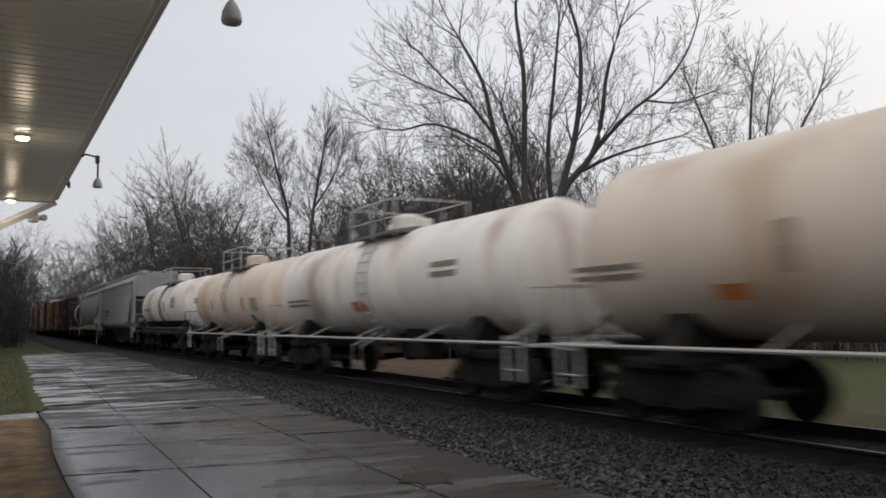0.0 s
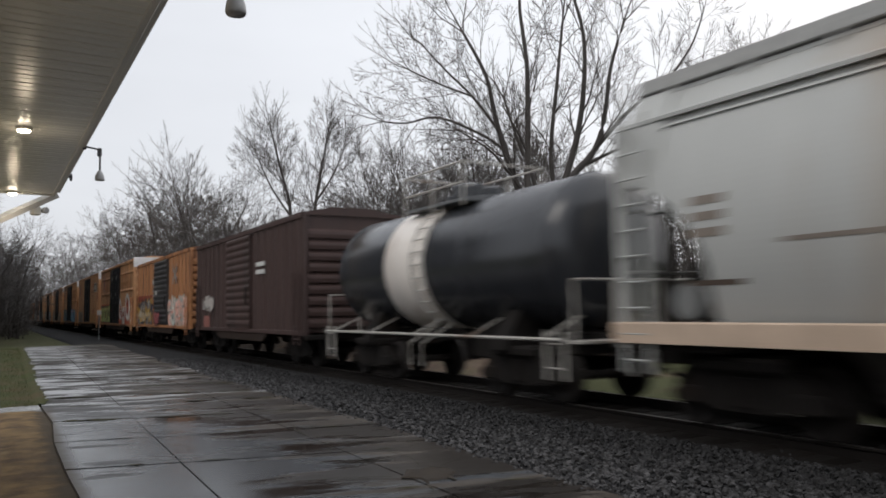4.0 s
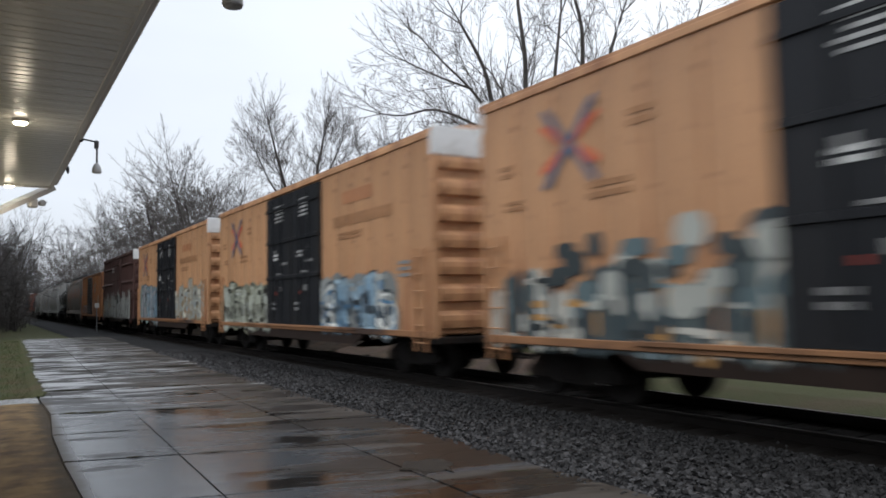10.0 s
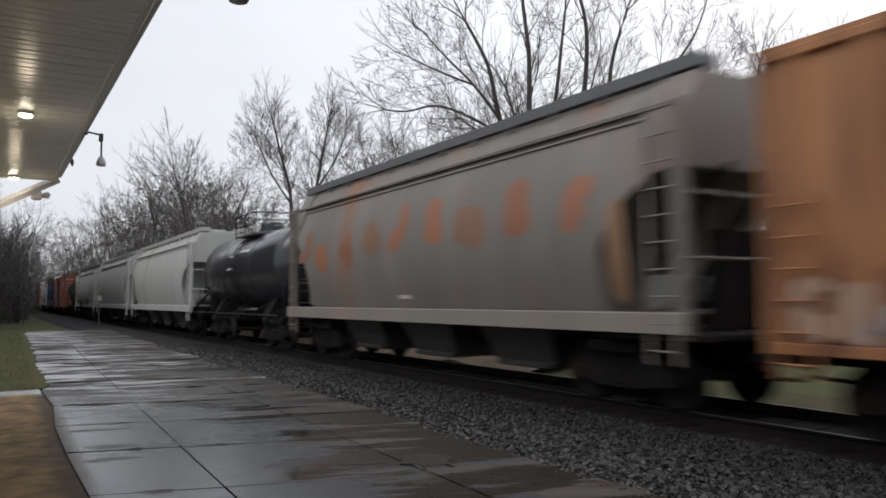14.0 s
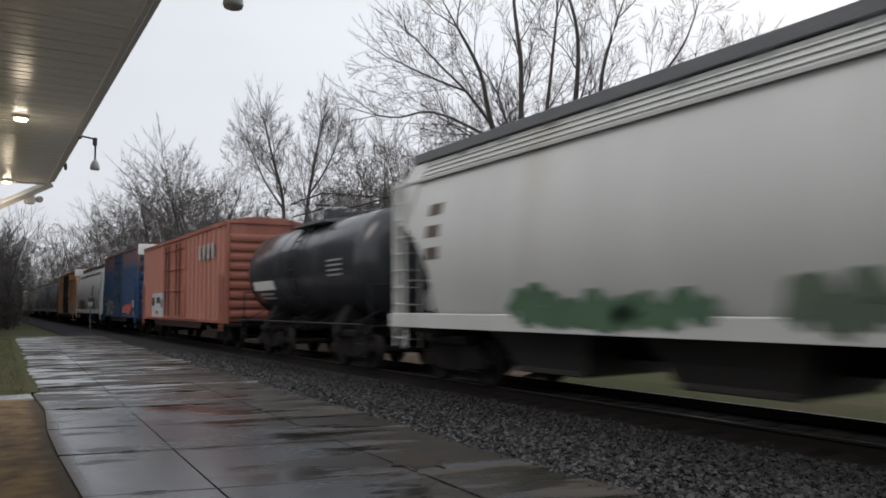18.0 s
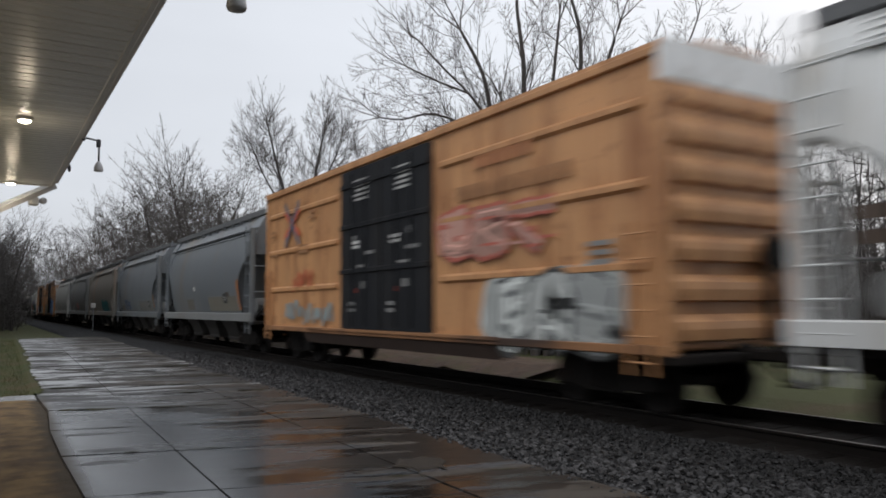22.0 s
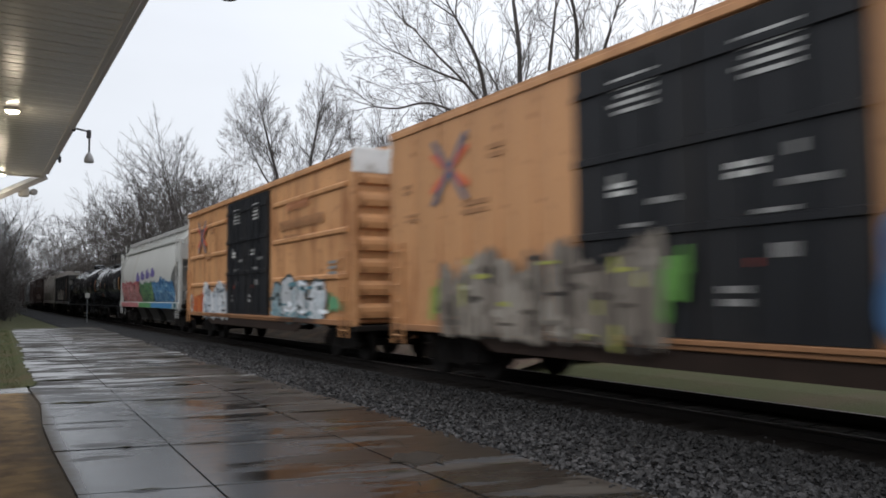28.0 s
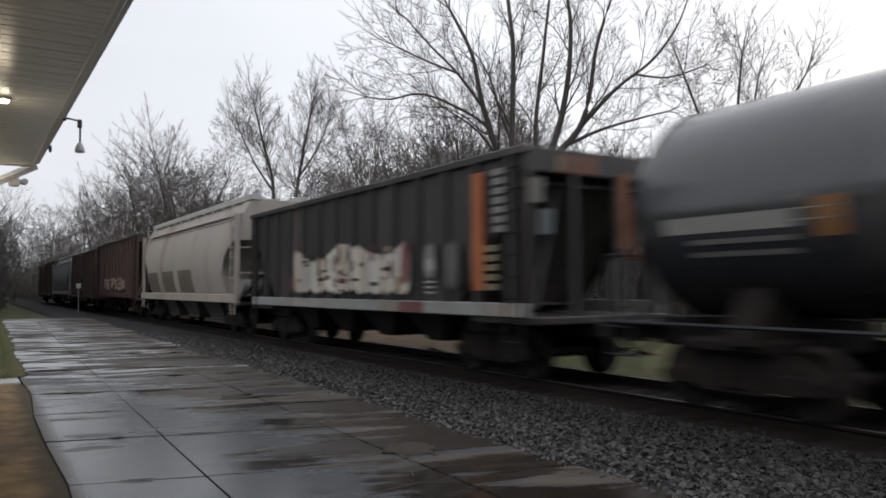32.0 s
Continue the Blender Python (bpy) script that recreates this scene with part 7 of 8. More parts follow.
bubble(car, -1.35, 1.85, 0.36, 0.36, 0.12, (168, 134, 72), None, fc); bars(car, 5.55, 1.75, 0.8, 0.12, 1, M_LETTER_K, fc); bars(car, 5.6, 2.3, 0.5, 0.6, 3, M_FADED, fc)
bars(car, -4.2, 1.9, 0.35, 0.3, 1, M_LETTER_K, fc); bars(car, 3.9, 2.2, 1.4, 0.1, 1, M_FADED, fc)
car, h, fc = tank_car(79.6, 88.8, 1.36, M_TANK_BLACK, "black tank car with a wide white band", cz=2.52, band=(-0.2, 1.6, M_TANK_WHITE))
car, h, fc = boxcar(90.4, 103.0, 4.35, M_BROWN_DARK, "dark red-brown ribbed boxcar", door_w=2.9, n_post=7)
scrawl(car, 5.0, 3.4, 1.6, 2.5, (186, 180, 174), 4, lambda z: 1.57, 91, 0.16); patch(car, 4.0, 4.9, 1.0, 1.5, spray(140, 92, 84), lambda z: 1.56); bars(car, -2.5, 2.7, 0.9, 0.5, 2, M_LETTER_W, lambda z: 1.57)
car, h, fc = boxcar(104.3, 117.9, 4.45, M_ORANGE, "rusty orange boxcar with a black ribbed door and graffiti", M_DOOR_WORN, 3.45, n_post=6, door_shift=-0.5)
out = lambda z: 1.56
patch(car, 1.75, 6.9, 2.2, 2.62, spray(122, 50, 44), out, "graffiti_background", off=0.001)
graffiti(car, 6.7, 1.8, 0.85, 2.5, (34, 40, 66), (30, 30, 36), 7, out, 3, (196, 190, 176), back=(150, 118, 58), lean=0.6)
scrawl(car, 6.8, 1.9, 0.9, 2.45, (190, 146, 54), 5, out, 303, 0.16, 0.03); scrawl(car, 6.6, 2.2, 1.0, 2.3, (180, 178, 172), 5, out, 304, 0.09, 0.032)
graffiti(car, -2.4, -6.4, 0.95, 2.6, (196, 200, 192), (150, 165, 160), 5, out, 4, (225, 150, 130))
graffiti(car, 0.8, -0.7, 1.05, 1.75, (156, 86, 86), (70, 58, 62), 2, lambda z: 1.65, 8)
for k, (z, hh, tone) in enumerate(((2.35, 0.3, (176, 172, 166)), (2.75, 0.22, (150, 142, 136)), (3.1, 0.34, (186, 182, 176)))):
    patch(car, 1.32, 1.62 + 0.05 * k, z, z + hh, spray(*tone), out)
bars(car, 0.4, 2.55, 0.6, 0.22, 1, M_LETTER_F, lambda z: 1.64, 0.1)
emblem(car, -3.9, 3.45, 0.75, out, M_LETTER_G, M_LETTER_G)
POOL = "yellow high-cube boxcar, black doors, white end band"
car, h, fc = pool_boxcar(119.3, 135.0, "stiff", POOL + ", lime graffiti on red", M_YELLOW2)
patch(car, 2.05, 7.3, 1.0, 2.38, spray(176, 78, 50), fc); patch(car, 2.15, 7.22, 1.04, 2.3, spray(84, 66, 54), fc, off=0.008)


def block_letters(word, y, z, w, hh, k, step, paint_mat, off):
    """Square sprayed letters of bars, from the rear of the car forwards; joined strokes, one mesh a letter."""
    strokes = {"S": ((0, 0, 1, k), (0, 0.5 - k / 2, 1, 0.5 + k / 2), (0, 1 - k, 1, 1), (0, 0.5, k, 1), (1 - k, 0, 1, 0.5)),
               "O": ((0, 0, 1, k), (0, 1 - k, 1, 1), (0, k, k, 1 - k), (1 - k, k, 1, 1 - k)),
               "C": ((0, 0, 1, k), (0, 1 - k, 1, 1), (0, k, k, 1 - k), (1 - k, 1 - k, 1, 0.66)),
               "K": ((0, 0, k * 1.15, 1),)}
    for i, c in enumerate(word):
        s = Shape()
        x = -fc(2) - off
        top, zb = hh + 0.035 * i, z - 0.01 * (i % 2)
        quads = [((a, b), (d, b), (d, e), (a, e)) for a, b, d, e in strokes[c]]
        if c == "K":
            quads += [((k, 0.42), (1 - k, 1), (1.02, 1), (k * 1.5, 0.36)), ((k, 0.5), (k * 1.9, 0.62), (1.04, 0), (1 - k * 1.1, 0))]
        for q, quad in enumerate(quads):
            s.add([(x - 0.0006 * q, y - step * i - a * w, zb + b * top) for a, b in quad], [(0, 1, 2, 3)])
        part("graffiti_letter", s, paint_mat, car)


block_letters("SOCKO", 7.14, 1.12, 0.77, 1.0, 0.29, 0.99, spray(182, 196, 128), 0.014)
patch(car, 4.0, 4.35, 1.45, 1.68, spray(170, 48, 44), fc, off=0.012)
for y0, z1 in ((-2.0, 2.2), (-3.4, 2.0), (-4.8, 2.5), (-6.3, 2.6)):
    patch(car, y0 - 1.4, y0, 0.98, z1, spray(156, 72, 46), fc, off=0.005 + 0.001 * (z1 > 2.3))
bubble(car, -2.75, 1.95, 0.75, 1.15, 0.24, (206, 204, 200), (170, 52, 50), fc)
bubble(car, -4.1, 1.5, 0.95, 0.95, 0.26, (206, 204, 200), (120, 70, 56), fc, 0.02); scrawl(car, -3.7, -4.5, 1.0, 1.7, (196, 194, 190), 2, fc, 4, 0.18, 0.026)
bubble(car, -5.75, 2.1, 1.4, 1.45, 0.28, (206, 204, 200), (170, 52, 50), fc, 0.016); bubble(car, -7.0, 1.65, 0.8, 1.1, 0.24, (206, 204, 200), (170, 52, 50), fc, 0.022)
car, h, fc = pool_boxcar(136.6, 152.4, "panel", POOL + ", grey graffiti", M_YELLOW2)
patch(car, -7.0, -4.9, 3.55, 4.25, M_LETTER_W, fc, "name_panel", 0.008); patch(car, -6.95, -4.95, 3.6, 4.2, M_BLACK, fc, "name_panel", 0.012)
for k in range(5):
    bars(car, -5.2 - 0.38 * k, 3.68, 0.26, 0.42, 1, M_LETTER_W, lambda z: fc(z) + 0.014, 0.0)
graffiti(car, 7.1, 3.7, 0.78, 2.05, (128, 122, 110), (104, 98, 88), 4, fc, 13, (82, 76, 70), back=(132, 126, 114))
patch(car, -6.9, -2.0, 1.0, 1.7, spray(178, 132, 84), fc, off=0.005); scrawl(car, -4.2, -5.6, 1.6, 2.3, (150, 92, 62), 2, fc, 77, 0.14); scrawl(car, -7.0, -7.6, 2.6, 3.9, (170, 84, 62), 2, fc, 78, 0.1)
car, h, fc = pool_boxcar(154.0, 169.8, "stiff", POOL + ", bright blue graffiti", M_YELLOW)
graffiti(car, 7.6, 2.0, 0.8, 2.4, (66, 122, 148), (36, 60, 76), 5, fc, 14, (150, 140, 96), back=(70, 112, 128))
graffiti(car, -1.9, -7.6, 0.85, 2.35, (34, 134, 184), (24, 70, 110), 5, fc, 15, (130, 160, 170), back=(30, 118, 164))
graffiti(car, -1.2, -4.2, 1.5, 2.3, (146, 146, 180), (120, 124, 160), 2, fc, 115, thick=0.3)
car, h, fc = pool_boxcar(171.5, 187.4, "panel", POOL + ", white and dark graffiti", M_YELLOW2)
blocks(car, 7.6, 1.6, 0.72, 2.2, [(62, 74, 78), (52, 60, 64), (96, 108, 108), (188, 186, 176), (172, 172, 164), (72, 82, 84)], [(196, 194, 184), (180, 178, 168), (44, 50, 52), (40, 44, 46), (186, 140, 80), (120, 136, 140)], fc, 16, 30, 60, 1.5)
rs = random.Random(616)
for k in range(26):
    s = Shape()
    cloud(s, 5.9 - 4.1 * (k + rs.random()) / 26, rs.uniform(1.5, 2.45), rs.uniform(0.3, 0.6), rs.uniform(0.25, 0.5), lambda z: fc(z) + 0.02, 0.001 * (k % 4), k + 0.3)
    part("graffiti_fill", s, spray(*rs.choice(((176, 178, 170), (54, 62, 64), (96, 114, 118), (62, 70, 72)))), car)
blocks(car, -2.0, -7.4, 0.85, 2.3, [(188, 184, 174), (174, 168, 156), (150, 130, 106), (196, 192, 184)], [(70, 62, 54), (92, 84, 76), (176, 122, 66), (60, 54, 50), (150, 150, 146)], fc, 17, 24, 60, 1.6)
car, h, fc = pool_boxcar(189.1, 204.9, "panel", POOL + ", pale graffiti", M_YELLOW2)
graffiti(car, 7.3, 1.9, 0.7, 2.4, (160, 164, 148), (62, 62, 54), 7, fc, 18, (180, 184, 176), lean=0.4, back=(122, 122, 104)); scrawl(car, 7.1, 2.1, 0.9, 2.2, (84, 82, 74), 6, fc, 218, 0.08, 0.03)
graffiti(car, -1.6, -6.3, 0.8, 2.4, (206, 208, 202), (62, 70, 76), 6, fc, 19, (90, 136, 170), lean=0.4, back=(150, 154, 152)); scrawl(car, -1.8, -6.1, 0.9, 2.2, (72, 84, 96), 5, fc, 219, 0.08, 0.03)
car, h, fc = pool_boxcar(206.7, 222.6, "panel", POOL + ", sky-blue graffiti", M_YELLOW2)
graffiti(car, 6.8, 1.7, 0.75, 2.9, (118, 148, 164), (72, 84, 92), 6, fc, 20, (160, 150, 148), back=(122, 138, 136), lean=0.4)
graffiti(car, -1.8, -7.5, 0.95, 2.8, (184, 180, 166), (146, 128, 100), 6, fc, 22, (150, 160, 160), lean=0.4)
car, h, fc = boxcar(224.5, 237.8, 4.98, M_BROWN, "dark brown high-cube boxcar with a white end band and grey graffiti", door_w=3.05, ribs="stiff", white_ends=True, flat_door=True)
blocks(car, 6.2, 1.75, 0.82, 2.72, [(148, 150, 146), (160, 162, 158), (136, 140, 136), (150, 148, 138), (168, 170, 166)], [(98, 102, 100), (120, 120, 114), (84, 62, 56), (110, 112, 110), (150, 124, 76), (92, 96, 100)], lambda z: 1.585, 23, 26, 60, 1.6, 0.14)
blocks(car, 1.7, -6.0, 0.82, 2.75, [(148, 150, 146), (160, 162, 158), (136, 140, 136), (168, 170, 166)], [(98, 102, 100), (120, 120, 114), (84, 62, 56), (110, 112, 110), (92, 96, 100)], lambda z: 1.62, 123, 36, 70, 1.4)
patch(car, 6.1, 6.45, 1.0, 1.22, spray(186, 134, 56), lambda z: 1.575); patch(car, 5.6, 5.9, 1.25, 1.75, spray(176, 132, 74), lambda z: 1.615)
bars(car, 1.0, 3.9, 0.9, 0.35, 2, M_LETTER_W, lambda z: 1.62)
for y in (5.4, 6.15):
    patch(car, y, y + 0.5, 2.95, 3.2, M_LETTER_F, lambda z: 1.62)
    patch(car, y + 0.06, y + 0.44, 3.0, 3.15, M_BROWN, lambda z: 1.626)
patch(car, -6.2, -5.7, 1.2, 1.75, M_PLACARD, fc, "placard", 0.02)
car, h, fc = boxcar(239.2, 252.5, 4.3, M_ORANGE, "rusty orange boxcar with a black ribbed door", M_DOOR_WORN, 2.85, n_post=6, door_shift=0.35)
emblem(car, -3.2, 3.2, 0.7, lambda z: 1.56, M_LETTER_G, M_LETTER_G)
blocks(car, 6.3, 2.0, 1.02, 2.0, [(150, 112, 84), (128, 84, 58), (164, 140, 122), (140, 92, 62)], [(98, 54, 36), (172, 164, 154), (84, 50, 38), (150, 150, 156)], lambda z: 1.575, 24, 16, 30, 1.7)
blocks(car, -1.6, -4.5, 1.02, 2.5, [(164, 116, 80), (152, 104, 72), (170, 128, 98), (142, 88, 56)], [(176, 150, 128), (112, 62, 38), (84, 50, 36), (160, 134, 112)], lambda z: 1.575, 25, 14, 34, 1.3)
patch(car, -5.5, -4.85, 1.75, 2.55, spray(150, 146, 134), lambda z: 1.575); patch(car, -5.4, -4.95, 1.85, 2.1, spray(104, 84, 66), lambda z: 1.58); patch(car, -5.4, -4.95, 2.2, 2.45, spray(120, 106, 90), lambda z: 1.58)
car, h, fc = covered_hopper(253.4, 268.3, 4.55, M_HOP_RUST, "grey covered hopper blotched with orange rust", sill_paint=M_HOP_TAN, roof=M_GRATE)
rs = random.Random(71)
for k in range(9):
    s = Shape()
    yk = 5.9 - 1.38 * k
    for q in range(3):
        cloud(s, yk + rs.uniform(-0.25, 0.25), 2.9 + rs.uniform(-0.4, 0.35), rs.uniform(0.35, 0.8), rs.uniform(0.3, 0.9), fc, 0.004 + 0.0012 * q, rs.random() * 6)
    part("rust_blotch", s, spray(*rs.choice(((140, 94, 72), (130, 98, 80), (150, 100, 76)))), car)
s = Shape()
cloud(s, -6.1, 2.2, 0.35, 1.5, fc, 0.006, 2.2)
part("rust_blotch", s, spray(140, 108, 82), car)
bars(car, 0.3, 1.5, 0.5, 0.14, 1, M_LETTER_W, fc)
car, h, fc = tank_car(269.3, 279.4, 1.4, M_TANK_BLACK, "glossy black tank car with white lettering", cz=2.66, rail_paint=M_BLACK)
bars(car, 0.6, 2.6, 0.5, 0.6, 1, M_LETTER_W, fc, 0.1); bars(car, -0.8, 3.2, 1.2, 0.14, 1, M_LETTER_W, fc)
car, h, fc = covered_hopper(280.6, 296.8, 4.55, M_HOP_LIGHT, "pale grey curved-side covered hopper with a clean sill")
car, h, fc = covered_hopper(297.9, 314.4, 4.55, M_HOP_LIGHT, "pale grey curved-side covered hopper with orange end marks")
patch(car, -5.6, -5.35, 1.9, 2.6, spray(205, 150, 80), fc); bars(car, 7.0, 2.6, 0.3, 0.5, 2, M_LETTER_K, fc)
car, h, fc = covered_hopper(315.6, 332.0, 4.5, M_HOP_WHITE, "off-white covered hopper with green scrawls", roof=M_GRATE, flutes=True)
scrawl(car, 3.7, -0.3, 1.12, 2.0, (64, 92, 68), 5, lambda z: max(1.572, fc(z)), 27, 0.24); scrawl(car, 3.5, 0.2, 1.1, 1.7, (70, 98, 74), 5, lambda z: max(1.572, fc(z)), 127, 0.2, 0.014)
scrawl(car, -1.2, -4.6, 1.12, 2.15, (80, 92, 78), 5, lambda z: max(1.572, fc(z)), 28, 0.26); scrawl(car, -1.4, -4.2, 1.15, 1.8, (74, 86, 74), 4, lambda z: max(1.572, fc(z)), 128, 0.2, 0.014)
patch(car, -5.2, -4.4, 2.0, 3.0, spray(180, 150, 110), fc); bars(car, 6.3, 2.2, 0.5, 1.3, 3, M_LETTER_K, fc)
car, h, fc = tank_car(333.4, 342.7, 1.42, M_TANK_BLACK, "black tank car with a white lettered band", cz=2.58, rail_paint=M_BLACK)
bars(car, 2.8, 2.02, 2.0, 0.28, 1, M_LETTER_W, fc, 0.0); bars(car, 2.7, 1.68, 1.2, 0.25, 2, M_LETTER_G, fc); bars(car, -2.9, 2.2, 0.9, 0.5, 4, M_LETTER_G, fc, 0.6)
car, h, fc = boxcar(344.5, 360.4, 4.6, M_RED, "faded red ribbed boxcar with white letters on its side", door_w=4.4, n_post=9, post_paint=M_RED_POST, door_shift=0.35)
for k in range(4):
    bars(car, -4.3 - 0.65 * k, 3.36, 0.34, 0.58, 1, M_LETTER_F, lambda z: 1.57, 0.0, name="side_letter")
patch(car, 2.6, 5.3, 1.05, 2.2, spray(180, 184, 188), lambda z: 1.565); patch(car, 3.3, 4.1, 1.7, 2.0, spray(60, 58, 60), lambda z: 1.572); patch(car, 4.6, 5.25, 1.6, 2.0, spray(60, 58, 60), lambda z: 1.572)
patch(car, 2.7, 3.1, 1.5, 1.9, spray(120, 112, 110), lambda z: 1.572); bars(car, 3.9, 1.2, 0.7, 0.14, 1, M_PLACARD, lambda z: 1.6, 0.0)
car, h, fc = boxcar(362.1, 375.3, 4.95, M_BLUE, "blue boxcar with rusty patches, a white end band and pink graffiti", M_BLUE_DOOR, flat_door=True, door_w=3.0, n_post=8, door_shift=0.2, white_ends=True)
scrawl(car, -1.7, -4.8, 1.1, 2.1, (206, 104, 94), 6, lambda z: 1.575, 30, 0.15); scrawl(car, -1.9, -4.6, 1.05, 1.6, (190, 120, 112), 5, lambda z: 1.58, 31, 0.1); graffiti(car, 5.0, 1.9, 0.98, 2.1, (168, 172, 170), (70, 62, 60), 4, lambda z: 1.56, 31, thick=0.3)
for z in (1.6, 2.0, 2.35):
    bars(car, 5.75, z, 0.5, 0.2, 1, M_LETTER_F, lambda z: 1.57)
bars(car, 0.5, 3.5, 0.45, 0.3, 2, M_LETTER_F, lambda z: 1.62); bars(car, 0.9, 2.2, 0.7, 0.4, 3, M_LETTER_G, lambda z: 1.62); patch(car, 0.85, 1.15, 1.5, 1.58, M_PLACARD, lambda z: 1.62, "placard")
patch(car, -6.1, -5.3, 2.5, 3.1, spray(34, 70, 120), lambda z: 1.56)
patch(car, -5.9, -5.4, 1.05, 1.3, M_PLACARD, lambda z: 1.56, "placard"); bars(car, -5.4, 1.5, 0.6, 0.4, 3, M_LETTER_W, lambda z: 1.57)
car, h, fc = covered_hopper(376.7, 393.4, 4.6, M_HOP_BRIGHT, "off-white covered hopper with faded graffiti", roof=M_GRATE, flutes=True)
graffiti(car, 5.4, 1.6, 1.2, 2.2, (170, 130, 112), (150, 140, 126), 6, fc, 32, thick=0.22); graffiti(car, -1.0, -4.4, 1.3, 2.4, (130, 132, 130), (160, 158, 152), 4, fc, 33, thick=0.25); bars(car, -3.4, 2.4, 1.4, 0.8, 5, M_LETTER_K, fc); bars(car, 7.2, 2.0, 0.4, 0.5, 2, M_LETTER_K, fc)
car, h, fc = pool_boxcar(394.9, 411.0, "stiff", POOL + ", silver bubble graffiti", M_YELLOW)
graffiti(car, -4.3, -7.15, 0.8, 2.25, (196, 200, 198), (66, 68, 68), 3, fc, 61, (120, 124, 124), back=(168, 172, 170))
graffiti(car, -2.5, -5.7, 2.35, 3.35, (196, 150, 136), (184, 100, 84), 3, fc, 35, thick=0.3)
scrawl(car, 6.2, 2.7, 0.9, 2.0, (150, 160, 160), 5, fc, 36, 0.1); scrawl(car, 5.6, 4.0, 1.9, 2.9, (190, 100, 70), 2, fc, 37, 0.1)
car, h, fc = covered_hopper(412.3, 426.2, 4.6, M_HOP_DARK, "slate-grey curved-side covered hopper", sill_paint=M_HOP_GREY, roof=M_GRATE)
patch(car, -5.0, -1.2, 1.42, 1.95, spray(122, 118, 108), fc); patch(car, -3.85, -3.35, 1.7, 2.05, spray(40, 40, 42), fc, off=0.012); patch(car, -3.7, -3.5, 1.8, 1.95, spray(150, 150, 148), fc, off=0.016)
patch(car, -5.35, -5.15, 1.45, 2.5, spray(176, 112, 66), fc, off=0.008); bars(car, -2.2, 1.6, 0.6, 0.2, 2, M_FADED, lambda z: fc(z) + 0.012); patch(car, 1.2, 2.4, 1.45, 1.9, spray(116, 112, 104), fc)
bars(car, -3.9, 1.75, 0.5, 0.35, 1, M_LETTER_K, fc); bars(car, 0.9, 2.1, 0.3, 0.3, 1, M_LETTER_W, fc)
car, h, fc = covered_hopper(427.6, 441.4, 4.6, M_HOP_DARK, "grey curved-side covered hopper", roof=M_GRATE)
patch(car, -5.0, -1.2, 1.42, 1.95, spray(116, 116, 112), fc); patch(car, -4.35, -3.85, 1.6, 1.95, spray(40, 40, 42), fc, off=0.012); patch(car, -4.2, -4.0, 1.7, 1.85, spray(150, 150, 148), fc, off=0.016)
patch(car, -5.5, -5.35, 1.45, 2.3, spray(150, 112, 78), fc, off=0.008); bars(car, -2.2, 1.6, 0.6, 0.2, 2, M_FADED, lambda z: fc(z) + 0.012); patch(car, 4.0, 4.9, 1.45, 1.75, spray(116, 112, 104), fc)
graffiti(car, 3.6, 1.9, 1.5, 2.1, (84, 102, 132), (120, 125, 130), 3, fc, 40, thick=0.2)
car, h, fc = covered_hopper(442.7, 456.9, 4.6, M_HOP_TAN, "tan-grey covered hopper with a teal graffiti", roof=M_GRATE)
graffiti(car, -1.2, -4.1, 0.98, 2.2, (22, 104, 112), (40, 124, 130), 4, fc, 41, thick=0.5, back=(24, 98, 106))
car, h, fc = covered_hopper(458.2, 473.4, 4.6, M_HOP_GREY, "grey covered hopper with faded red marks", roof=M_GRATE)
graffiti(car, 4.2, 2.6, 1.2, 1.9, (196, 200, 200), (120, 120, 120), 3, fc, 42, thick=0.18); graffiti(car, 0.6, -1.0, 1.5, 2.2, (180, 110, 100), (160, 130, 124), 2, fc, 43, thick=0.4)
car, h, fc = covered_hopper(474.7, 490.7, 4.6, M_HOP_LIGHT, "pale grey covered hopper with worn graffiti", roof=M_GRATE)
graffiti(car, 1.5, -3.8, 1.2, 2.1, (190, 192, 190), (150, 150, 150), 6, fc, 44, thick=0.2)
car, h, fc = pool_boxcar(492.2, 508.3, "panel", POOL + ", blue graffiti", M_YELLOW)
graffiti(car, -2.5, -7.3, 0.8, 2.8, (80, 140, 196), (58, 88, 148), 5, fc, 45, (172, 196, 212), lean=0.4, back=(84, 132, 184))
blocks(car, 5.9, 0.4, 0.76, 2.5, [(132, 124, 114), (118, 109, 100), (146, 138, 128), (104, 96, 88)], [(70, 62, 56), (82, 74, 66), (156, 150, 140), (160, 160, 84), (92, 84, 76), (60, 54, 50)], lambda z: 1.655, 46, 26, 70, 1.7); scrawl(car, 6.3, 5.4, 1.0, 2.4, (150, 164, 84), 2, fc, 246, 0.12, 0.009)
scrawl(car, 0.5, 0.1, 1.2, 2.8, (92, 142, 66), 2, lambda z: 1.66, 247, 0.1, 0.009)
car, h, fc = pool_boxcar(510.1, 526.3, "stiff", POOL + ", white and black graffiti", M_YELLOW)
blocks(car, 7.6, 5.2, 0.95, 1.9, [(186, 96, 48), (176, 86, 46), (190, 112, 60)], [(150, 120, 60), (170, 80, 44)], fc, 49, 9, 6)
blocks(car, 5.45, 2.2, 0.72, 2.3, [(196, 200, 204), (184, 190, 196), (206, 208, 210)], [(58, 62, 66), (84, 92, 98), (120, 132, 142), (150, 160, 168)], lambda z: fc(z) + 0.006, 48, 16, 34, 1.7)
bubble(car, 7.15, 1.35, 0.5, 0.62, 0.1, (190, 186, 176), (120, 104, 80), fc, 0.03)
